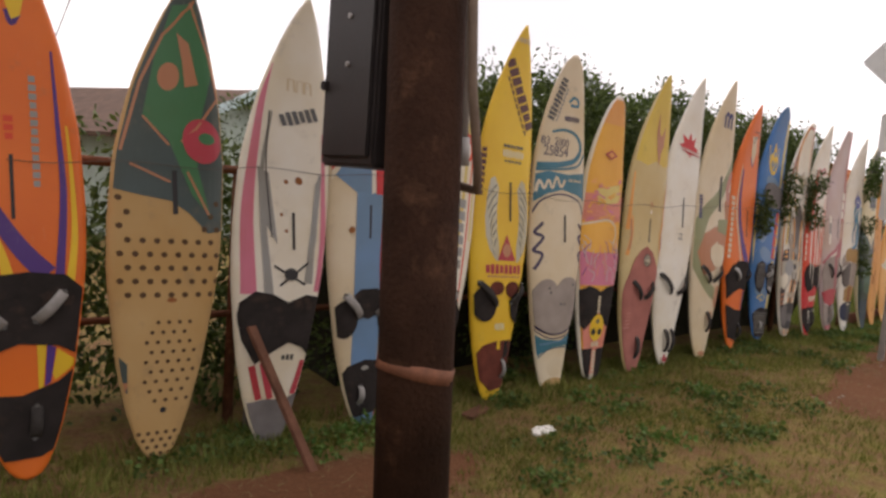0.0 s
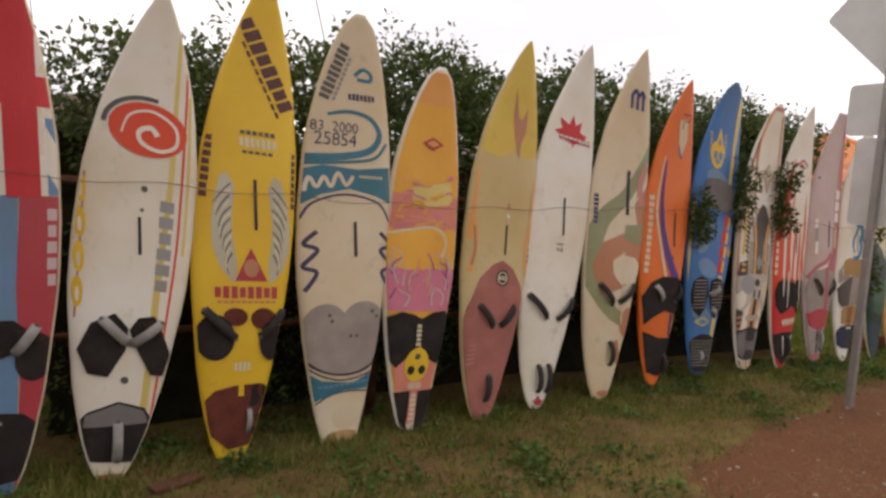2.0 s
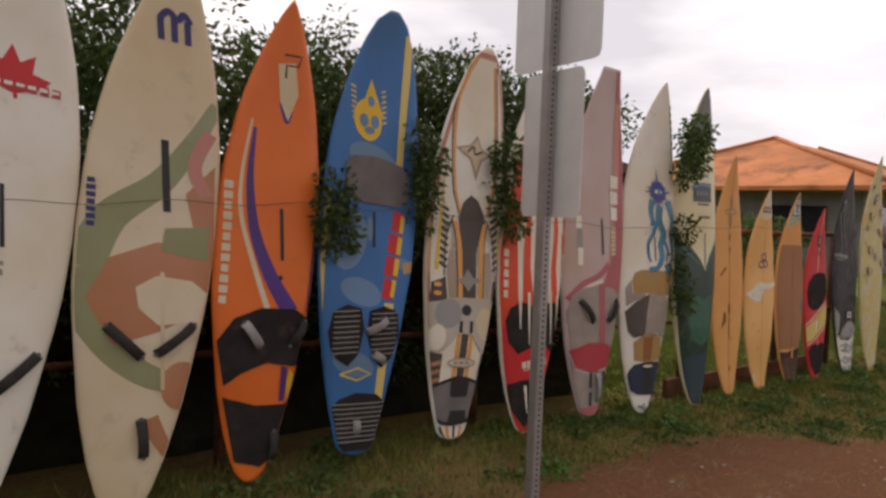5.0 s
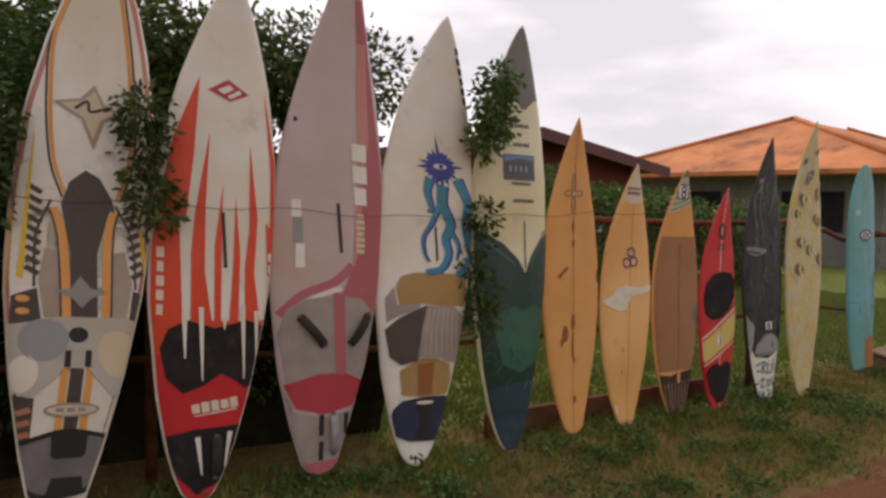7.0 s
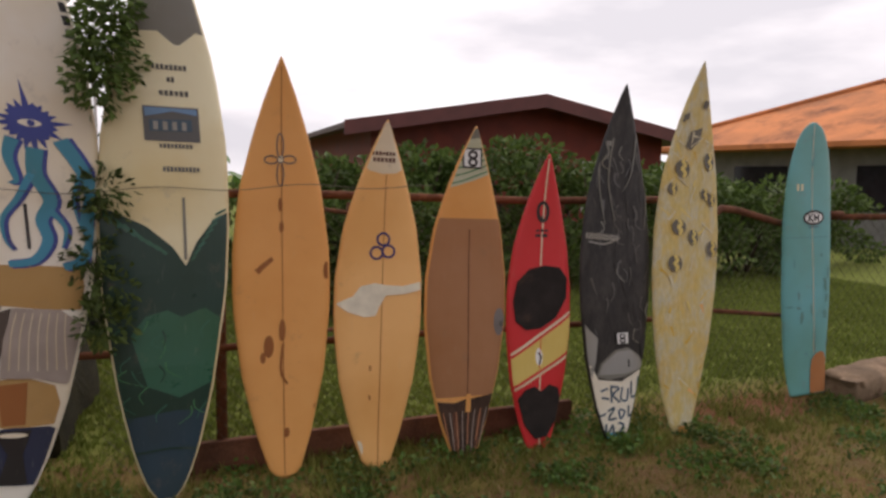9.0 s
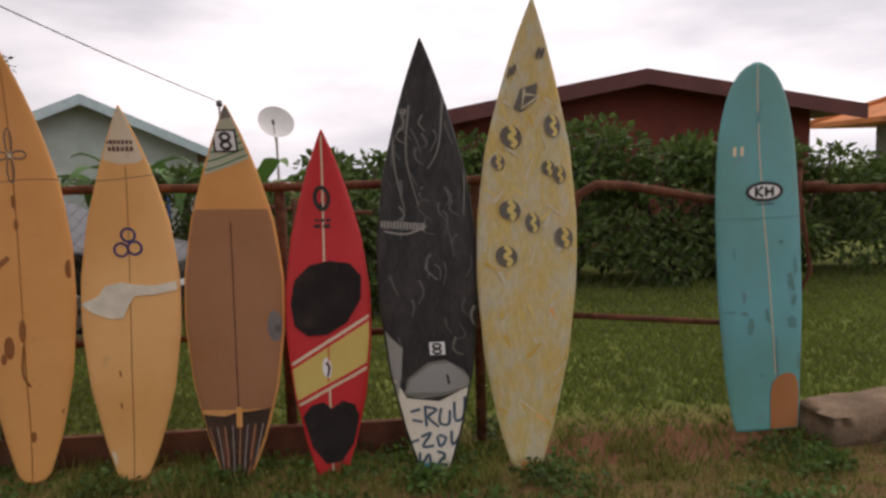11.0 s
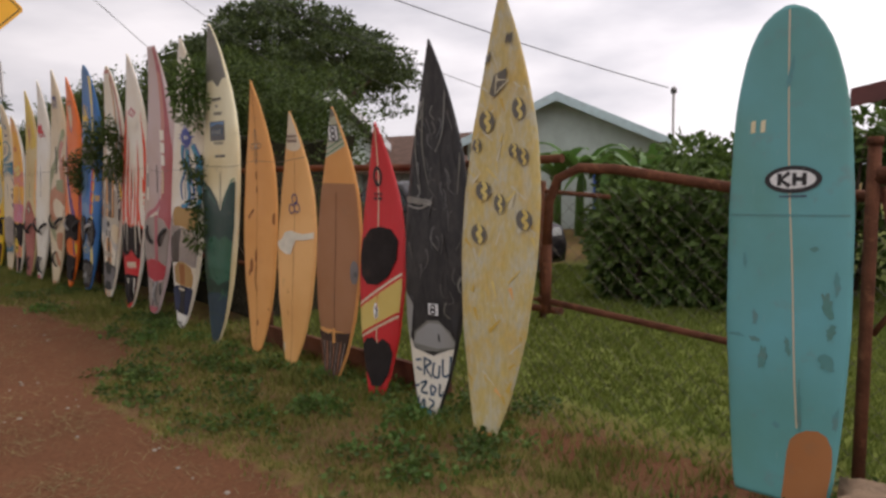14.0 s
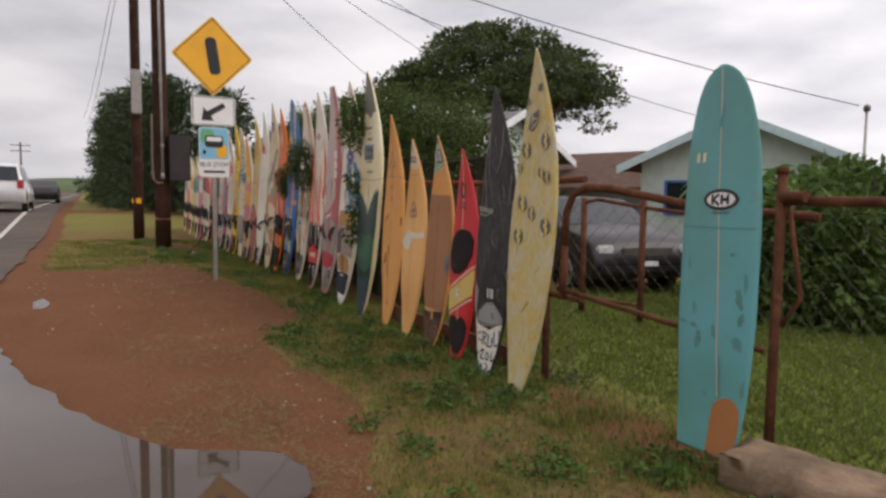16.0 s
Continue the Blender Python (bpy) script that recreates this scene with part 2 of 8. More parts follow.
SILVER = mat("silver_strap_tape", (0.30, 0.28, 0.26), 0.45, 0.25, 14, 0.4, 200)
TAPE = mat("cloth_tape", (0.72, 0.66, 0.52), 0.7, 0.12, 14, 0.3, 160)
WIRE = mat("rusty_wire", (0.11, 0.08, 0.06), 0.6, 0.3, 30, 0.3, 200)
RUST = mat("rusted_steel", (0.14, 0.055, 0.030), 0.85, 0.4, 9, 0.6, 130, metal=0.1, dirt=((0.27, 0.115, 0.06), 0.45, 16))
MESHWIRE = mat("weathered_mesh_wire", (0.10, 0.085, 0.062), 0.7, 0.3, 30, 0.2, 200, metal=0.4)
GALV = mat("galvanised_steel", (0.36, 0.34, 0.32), 0.5, 0.15, 14, 0.15, 120, metal=0.55)
SIGNBACK = mat("bare_sign_aluminium", (0.66, 0.66, 0.64), 0.5, 0.08, 4, 0.05, 90, metal=0.3)
SIGNYEL = mat("amber_sign_sheeting", (0.85, 0.42, 0.02), 0.4, 0.06, 4, 0.02, 90)
SIGNWHITE = mat("white_sign_sheeting", (0.78, 0.78, 0.76), 0.4, 0.05, 4, 0.02, 90)
SIGNBLACK = mat("black_sign_print", (0.015, 0.015, 0.015), 0.45, 0.1, 8, 0.02, 90)
POLEWOOD = mat("creosoted_pole_wood", (0.05, 0.024, 0.015), 0.9, 0.4, 3, 0.8, 45, dirt=((0.12, 0.06, 0.035), 0.38, 4))
PLANK = mat("weathered_red_plank", (0.15, 0.068, 0.042), 0.85, 0.4, 5, 0.6, 60)
POSTWOOD = mat("grey_fence_wood", (0.16, 0.13, 0.11), 0.9, 0.3, 6, 0.6, 60)
BOXMETAL = mat("dark_meter_box_metal", (0.040, 0.033, 0.032), 0.5, 0.25, 4, 0.15, 90, metal=0.3)
CONDUIT = mat("grey_conduit_plastic", (0.34, 0.32, 0.30), 0.5, 0.15, 7, 0.1, 90)
CABLE = mat("black_cable", (0.03, 0.03, 0.03), 0.6, 0.2, 9, 0.1, 90)
CABLEBROWN = mat("brown_cable_sheath", (0.20, 0.14, 0.10), 0.6, 0.2, 9, 0.1, 90)
STRAPBAND = mat("orange_pole_band", (0.22, 0.085, 0.045), 0.75, 0.35, 12, 0.2, 90)
CONCRETE = mat("weathered_concrete", (0.34, 0.29, 0.23), 0.9, 0.2, 6, 0.6, 70, dirt=((0.14, 0.10, 0.07), 0.45, 4))
REDWALL = mat("red_house_boards", (0.20, 0.035, 0.022), 0.7, 0.2, 3, 0.2, 60)
MAROON = mat("maroon_fascia", (0.14, 0.045, 0.04), 0.6, 0.2, 3, 0.2, 60)
ROOFDARK = mat("dark_roof_sheet", (0.10, 0.065, 0.055), 0.7, 0.25, 3, 0.4, 40)
ROOFBROWN = mat("brown_shingle_roof", (0.13, 0.08, 0.06), 0.85, 0.3, 4, 0.7, 30)
ROOFORANGE = mat("faded_orange_roof_sheet", (0.62, 0.23, 0.09), 0.8, 0.25, 0.7, 0.4, 30, dirt=((0.20, 0.08, 0.045), 0.62, 0.8))
WALLGREEN = mat("pale_green_clapboard", (0.50, 0.58, 0.53), 0.7, 0.1, 3, 0.2, 60)
WALLGREY = mat("grey_block_wall", (0.22, 0.22, 0.21), 0.8, 0.15, 3, 0.3, 60)
TRIMWHITE = mat("white_trim_paint", (0.74, 0.76, 0.76), 0.5, 0.08, 5, 0.1, 60)
TRIMPALE = mat("pale_blue_eave_paint", (0.52, 0.66, 0.68), 0.5, 0.1, 5, 0.1, 60)
TRIMBLUE = mat("blue_frame_paint", (0.06, 0.14, 0.42), 0.5, 0.1, 5, 0.1, 60)
GLASSDARK = mat("dark_window_glass", (0.02, 0.025, 0.03), 0.08, 0.2, 5, 0.0, 60)
CARBLACK = mat("black_car_paint", (0.018, 0.015, 0.018), 0.42, 0.2, 2, 0.0, 60, coat=0.15)
CARWHITE = mat("white_car_paint", (0.70, 0.70, 0.70), 0.25, 0.05, 2, 0.0, 60, coat=0.5)
RUBBER = mat("tyre_rubber", (0.022, 0.022, 0.022), 0.85, 0.2, 9, 0.3, 90)
RIM = mat("alloy_rim", (0.52, 0.52, 0.52), 0.35, 0.1, 9, 0.05, 90, metal=0.8)
LAMPGLASS = mat("headlight_glass", (0.62, 0.63, 0.62), 0.12, 0.1, 9, 0.0, 90)
TAILRED = mat("red_tail_light", (0.40, 0.02, 0.02), 0.2, 0.1, 9, 0.0, 90)
DISHWHITE = mat("white_dish_enamel", (0.72, 0.71, 0.68), 0.5, 0.06, 3, 0.05, 60)
BARK = mat("grey_brown_bark", (0.11, 0.08, 0.06), 0.95, 0.35, 5, 0.9, 40)
LEAFHEDGE = leaf_mat("hedge_leaf", (0.032, 0.056, 0.014), (0.115, 0.165, 0.038), 0.6)
LEAFBRIGHT = leaf_mat("young_leaf", (0.07, 0.16, 0.03), (0.14, 0.24, 0.05), 0.45)
LEAFTREE = leaf_mat("broad_tree_leaf", (0.030, 0.050, 0.016), (0.10, 0.14, 0.042))
LEAFPINE = leaf_mat("needle_foliage", (0.030, 0.055, 0.022), (0.085, 0.125, 0.05))
LEAFSHRUB = leaf_mat("shrub_leaf", (0.045, 0.085, 0.018), (0.14, 0.22, 0.05), 0.55)
LEAFBANANA = leaf_mat("banana_leaf", (0.07, 0.17, 0.03), (0.13, 0.26, 0.06), 0.4)
GRASS = leaf_mat("grass_blade", (0.10, 0.135, 0.018), (0.30, 0.29, 0.08), 0.6)
LAWN = leaf_mat("lawn_blade", (0.13, 0.178, 0.031), (0.245, 0.295, 0.066), 0.6)
WALLEARTH = mat("earth_stained_concrete", (0.23, 0.16, 0.105), 0.92, 0.4, 4, 0.9, 40, dirt=((0.13, 0.075, 0.045), 0.45, 5))
STRAW = leaf_mat("dry_grass", (0.22, 0.16, 0.07), (0.36, 0.28, 0.14), 0.7)
# near-black: the shade deep inside the hedge, put into the colour
HEDGESHADE = mat("painted_hedge_shade", (0.022, 0.020, 0.010), 0.95, 0.5, 6, 0.9, 30)
LITTER = mat("white_litter_paper", (0.75, 0.73, 0.68), 0.7, 0.05, 9, 0.1, 60)


# ---- helpers for things ----
def part(name, bm, material, parent, label=""):
    me = bpy.data.meshes.new(name)
    bm.to_mesh(me)
    bm.free()
    me.materials.append(material)
    ob = new(name, me)
    ob.parent = parent
    if label:
        tagged(ob, label)
    return ob


def raw(name, verts, faces, material, parent=None, label="", smooth=False):
    me = bpy.data.meshes.new(name)
    me.from_pydata(verts, [], faces)
    me.materials.append(material)
    if smooth:
        me.shade_smooth()
    ob = new(name, me)
    ob.parent = parent
    if label:
        tagged(ob, label)
    return ob


def base(name, m, label, category, group="", kind=""):
    ob = new(name)
    ob.matrix_world = m
    ob.empty_display_size = 0.1
    return tagged(ob, label, category, group, kind)


def box(x0, x1, y0, y1, z0, z1, bevel=0.0):
    bm = bmesh.new()
    bmesh.ops.create_cube(bm, size=1)
    for v in bm.verts:
        v.co = Vector((x0 + (v.co.x + 0.5) * (x1 - x0), y0 + (v.co.y + 0.5) * (y1 - y0), z0 + (v.co.z + 0.5) * (z1 - z0)))
    if bevel:
        bmesh.ops.bevel(bm, geom=bm.edges[:], offset=bevel, segments=2, affect="EDGES")
    return bm


def tube(points, radii, sides=10, caps=True):
    """A round bar along points; radii: one number or one for each point."""
    bm = bmesh.new()
    pts = [Vector(p) for p in points]
    if not isinstance(radii, (list, tuple)):
        radii = [radii] * len(pts)
    rings = []
    for i, p in enumerate(pts):
        d = (pts[min(i + 1, len(pts) - 1)] - pts[max(i - 1, 0)]).normalized()
        a = d.orthogonal().normalized() if i == 0 else (rings_a - d * rings_a.dot(d)).normalized()
        rings_a = a
        b = d.cross(a)
        rings.append([bm.verts.new(p + radii[i] * (math.cos(2 * math.pi * k / sides) * a + math.sin(2 * math.pi * k / sides) * b)) for k in range(sides)])
    for r0, r1 in zip(rings, rings[1:]):
        for k in range(sides):
            bm.faces.new((r0[k], r0[(k + 1) % sides], r1[(k + 1) % sides], r1[k])).smooth = True
    if caps:
        bm.faces.new(list(reversed(rings[0])))
        bm.faces.new(rings[-1])
    return bm


def prism(poly, y0, y1):
    """A slab with the outline poly in x and z, from y0 to y1."""
    bm = bmesh.new()
    a = [bm.verts.new((x, y0, z)) for x, z in poly]
    b = [bm.verts.new((x, y1, z)) for x, z in poly]
    bm.faces.new(a)
    bm.faces.new(list(reversed(b)))
    n = len(a)
    for i in range(n):
        bm.faces.new((a[(i + 1) % n], a[i], b[i], b[(i + 1) % n]))
    bmesh.ops.recalc_face_normals(bm, faces=bm.faces[:])
    return bm


def smooth(a, b, x):
    t = min(1.0, max(0.0, (x - a) / (b - a)))
    return t * t * (3 - 2 * t)


def ground_z(x, y):
    rise = 1 - smooth(6.6, 9.3, x)
    hill = 0.45 * smooth(2.5, 14.0, -x)
    return hill + rise * (0.09 + 0.07 * (1 - smooth(1.6, 2.7, y))) + 0.02 * noise.noise(Vector((x * 0.7, y * 0.7, 0)))


# ---- ground: one sheet to the horizon ----
def ground_material():
    m = bpy.data.materials.new("grass_and_red_earth")
    m.use_nodes = True
    nt = m.node_tree
    b = nt.nodes["Principled BSDF"]
    co = nt.nodes.new("ShaderNodeTexCoord").outputs["Object"]
    fine, mid, broad = noise_node(nt, co, 38, 6, 0.7), noise_node(nt, co, 6, 6, 0.65), noise_node(nt, co, 1.1, 4)
    grass = ramp_node(nt, fine, 0.25, 0.75, (0.12, 0.102, 0.022, 1), (0.29, 0.23, 0.075, 1))
    thin = ramp_node(nt, fine, 0.25, 0.75, (0.115, 0.058, 0.028, 1), (0.28, 0.165, 0.08, 1))
    earth = ramp_node(nt, fine, 0.2, 0.8, (0.11, 0.046, 0.022, 1), (0.26, 0.118, 0.060, 1))
    sod = mix_node(nt, ramp_node(nt, mid, 0.38, 0.60), grass, thin)
    mown = nt.nodes.new("ShaderNodeAttribute")
    mown.attribute_name = "mown"
    turf = ramp_node(nt, fine, 0.25, 0.75, (0.125, 0.155, 0.03, 1), (0.23, 0.27, 0.065, 1))
    sod = mix_node(nt, mown.outputs["Fac"], sod, turf)
    sep = nt.nodes.new("ShaderNodeAttribute")
    sep.attribute_name = "bare"
    edge = nt.nodes.new("ShaderNodeMath")
    edge.operation = "ADD"
    half = nt.nodes.new("ShaderNodeMath")
    half.operation = "MULTIPLY_ADD"
    half.inputs[1].default_value, half.inputs[2].default_value = 0.7, -0.35
    nt.links.new(mid, half.inputs[0])
    nt.links.new(sep.outputs["Fac"], edge.inputs[0])
    nt.links.new(half.outputs[0], edge.inputs[1])
    c = mix_node(nt, ramp_node(nt, edge.outputs[0], 0.42, 0.58), sod, earth)
    c = mix_node(nt, 0.45, c, ramp_node(nt, broad, 0.3, 0.7, (0.6, 0.6, 0.6, 1), (1, 1, 1, 1)), "MULTIPLY")
    nt.links.new(c, b.inputs["Base Color"])
    b.inputs["Roughness"].default_value = 0.95
    b.inputs["Specular IOR Level"].default_value = 0.12
    bp = nt.nodes.new("ShaderNodeBump")
    bp.inputs["Strength"].default_value, bp.inputs["Distance"].default_value = 0.8, 0.03
    nt.links.new(fine, bp.inputs["Height"])
    nt.links.new(bp.outputs["Normal"], b.inputs["Normal"])
    return m


def bareness(x, y):
    """1 where the earth is bare, 0 under grass."""
    wob = 0.35 * noise.noise(Vector((x * 0.8, y * 0.8, 3)))
    edge = 1.55 + wob + 0.55 * smooth(6.0, 7.5, x) * (1 - smooth(8.8, 10.0, x)) - 0.35 * smooth(12.0, 13.5, x)
    v = smooth(3.6 + wob * 3, 5.0 + wob * 3, x) * (1 - smooth(edge - 0.2, edge + 0.25, y))
    v = max(v, 1 - smooth(-0.75 + wob * 0.6, -0.35 + wob * 0.6, y))
    v = max(v, (1 - smooth(0.55, 1.0, math.hypot((x + 0.1) / 1.5, (y - 1.9) / 0.5))))
    v = max(v, 0.8 * (1 - smooth(0.6, 1.0, math.hypot((x - 13.2) / 1.0, (y - 2.9) / 0.35))))
    if -15 < x < -10.5 and y < 4:
        v = max(v, 0.9)
    return v


def axis_steps(lo, hi, a, b, fine):
    inner = list(np.arange(a, b + 1e-6, fine))
    left, right, s = [], [], fine
    p = a
    while p > lo:
        s = min(s * 1.35, 400)
        p -= s
        left.append(p)
    s, p = fine, b
    while p < hi:
        s = min(s * 1.35, 400)
        p += s
        right.append(p)
    return left[::-1] + inner + right


xs, ys = axis_steps(-2500, 2500, -3, 17, 0.1), axis_steps(-2500, 2500, -1.5, 5, 0.1)
g_verts = [(x, y, ground_z(x, y)) for x in xs for y in ys]
ny = len(ys)
g_faces = [(i * ny + j, (i + 1) * ny + j, (i + 1) * ny + j + 1, i * ny + j + 1) for i in range(len(xs) - 1) for j in range(ny - 1)]
ground = raw("ground", g_verts, g_faces, ground_material(), smooth=True)
g_att = ground.data.attributes.new("bare", "FLOAT", "POINT")
g_att.data.foreach_set("value", [bareness(x, y) for x, y, _ in g_verts])
g_mown = ground.data.attributes.new("mown", "FLOAT", "POINT")
g_mown.data.foreach_set("value", [max(smooth(3.15, 3.6, y) * smooth(8.3, 9.0, x), 0.45 * smooth(4.0, 7.0, -x)) for x, y, _ in g_verts])
tagged(ground, "thin grass verge over bare red earth", "ground", kind="structure")

# road: asphalt strip with a white edge line, south of the verge
ASPHALT = mat("worn_asphalt", (0.115, 0.092, 0.076), 0.85, 0.25, 0.8, 0.6, 120, dirt=((0.13, 0.085, 0.06), 0.4, 0.7))
LINEPAINT = mat("worn_white_line", (0.55, 0.54, 0.50), 0.7, 0.25, 6, 0.2, 120)


def strip(name, y_of, y1, z_lift, material, x0=-400, x1=60, step=0.5):
    verts, faces = [], []
    x, n = x0, 0
    while x <= x1:
        for k in range(7):
            y = y1 + (y_of(x) - y1) * k / 6
            verts.append((x, y, ground_z(x, y) + z_lift))
        x += step if -5 < x < 18 else 4.0
        n += 1
    for i in range(n - 1):
        for k in range(6):
            faces.append((i * 7 + k, (i + 1) * 7 + k, (i + 1) * 7 + k + 1, i * 7 + k + 1))
    return raw(name, verts, faces, material, smooth=True)


road = strip("road", lambda x: -0.95 + 0.18 * noise.noise(Vector((x * 0.9, 0, 7))) - 0.25 * smooth(8, 14, x), -8.6, 0.028, ASPHALT)
tagged(road, "worn grey asphalt road with dusty edge", "road", kind="structure")
line = strip("road_edge_line", lambda x: -1.82, -1.94, 0.046, LINEPAINT)
tagged(line, "worn white painted road edge line", "road marking", kind="structure")


# puddle in the hollow beside the road
def puddle_mesh():
    bm = bmesh.new()
    low, high = [], []
    for k in range(61):
        x = 9.2 + 4.55 * k / 60
        rag = 0.06 * noise.noise(Vector((x * 2.3, 0, 4))) + 0.05 * noise.noise(Vector((x * 7, 0, 1)))
        far = float(np.interp(x, (9.2, 9.4, 10.4, 11.4, 12.1, 12.45, 12.75, 13.0, 13.3, 13.75), (-0.74, -0.64, -0.40, -0.10, 0.21, 0.42, 0.93, 1.0, 0.93, 0.3)))
        near = float(np.interp(x, (9.2, 9.7, 10.6, 11.8, 12.4, 13.0, 13.75), (-0.74, -0.73, -0.71, -0.50, -0.37, -0.28, 0.3)))
        soft_end = min(1.0, k / 4, (60 - k) / 6)
        low.append(bm.verts.new((x, near - rag * soft_end * 0.5, 0)))
        high.append(bm.verts.new((x, max(near + 0.004, far + rag * soft_end), 0)))
    for k in range(60):
        if k == 0:
            bm.faces.new((low[0], low[1], high[1]))
        elif k == 59:
            bm.faces.new((low[k], low[60], high[k]))
        else:
            bm.faces.new((low[k], low[k + 1], high[k + 1], high[k]))
    bmesh.ops.recalc_face_normals(bm, faces=bm.faces[:])
    return bm


WATER = bpy.data.materials.new("muddy_puddle_water")
WATER.use_nodes = True
wb = WATER.node_tree.nodes["Principled BSDF"]
wb.inputs["Base Color"].default_value, wb.inputs["Roughness"].default_value, wb.inputs["IOR"].default_value = (0.06, 0.042, 0.032, 1), 0.03, 1.33
puddle = part("water", puddle_mesh(), WATER, None)
puddle.name = "puddle"
puddle.matrix_world = pose(0, 0, 0.030)
tagged(puddle, "still muddy rain puddle by the road edge", "puddle", kind="structure")
small_bm = bmesh.new()
bmesh.ops.create_circle(small_bm, cap_ends=True, segments=28, radius=1.0)
for v in small_bm.verts:
    k_ = 1 + 0.3 * noise.noise(v.co * 1.6)
    v.co.x, v.co.y = v.co.x * 0.26 * k_, v.co.y * 0.075 * k_
    v.co.z = ground_z(7.55 + v.co.x, -0.42 + v.co.y) + 0.004
puddle_small = part("water", small_bm, WATER, None)
puddle_small.name = "puddle"
puddle_small.location = (7.55, -0.42, 0)
tagged(puddle_small, "small rain puddle on red earth", "puddle", kind="structure")


# ---- surfboards: a body each, with pads, straps and painted marks laid on its deck ----
WIND = ((0, 0.06), (0.004, 0.16), (0.015, 0.25), (0.04, 0.37), (0.09, 0.52), (0.2, 0.74), (0.38, 0.96), (0.5, 1.0), (0.64, 0.96), (0.78, 0.76), (0.88, 0.50), (0.95, 0.27), (0.985, 0.11), (1, 0.02))
SHORT = ((0, 0.10), (0.005, 0.22), (0.02, 0.33), (0.10, 0.56), (0.25, 0.85), (0.42, 1.0), (0.55, 0.99), (0.70, 0.83), (0.83, 0.54), (0.92, 0.29), (0.98, 0.09), (1, 0.015))
ROUND = ((0, 0.10), (0.005, 0.27), (0.02, 0.38), (0.1, 0.56), (0.25, 0.8), (0.42, 0.98), (0.55, 1.0), (0.72, 0.92), (0.85, 0.70), (0.93, 0.50), (0.975, 0.32), (1, 0.10))
LONG = ((0, 0.74), (0.03, 0.80), (0.15, 0.90), (0.35, 1.0), (0.6, 1.0), (0.78, 0.92), (0.88, 0.78), (0.95, 0.57), (0.985, 0.34), (1, 0.08))
BLUNT = ((0, 0.08), (0.005, 0.2), (0.015, 0.30), (0.08, 0.48), (0.22, 0.78), (0.40, 0.98), (0.52, 1.0), (0.66, 0.93), (0.80, 0.72), (0.90, 0.50), (0.97, 0.34), (1, 0.28))


def clip_convex(poly, window):
    out = poly
    for (ax, ay), (bx, by) in zip(window, window[1:] + window[:1]):
        src, out = out, []
        side = [(bx - ax) * (y - ay) - (by - ay) * (x - ax) for x, y in src]
        for i, (x, y) in enumerate(src):
            px, py, ps, s = *src[i - 1], side[i - 1], side[i]
            if (ps >= 0) != (s >= 0):
                f = ps / (ps - s)
                out.append((px + f * (x - px), py + f * (y - py)))
            if s >= 0:
                out.append((x, y))
        if not out:
            return []
    return out


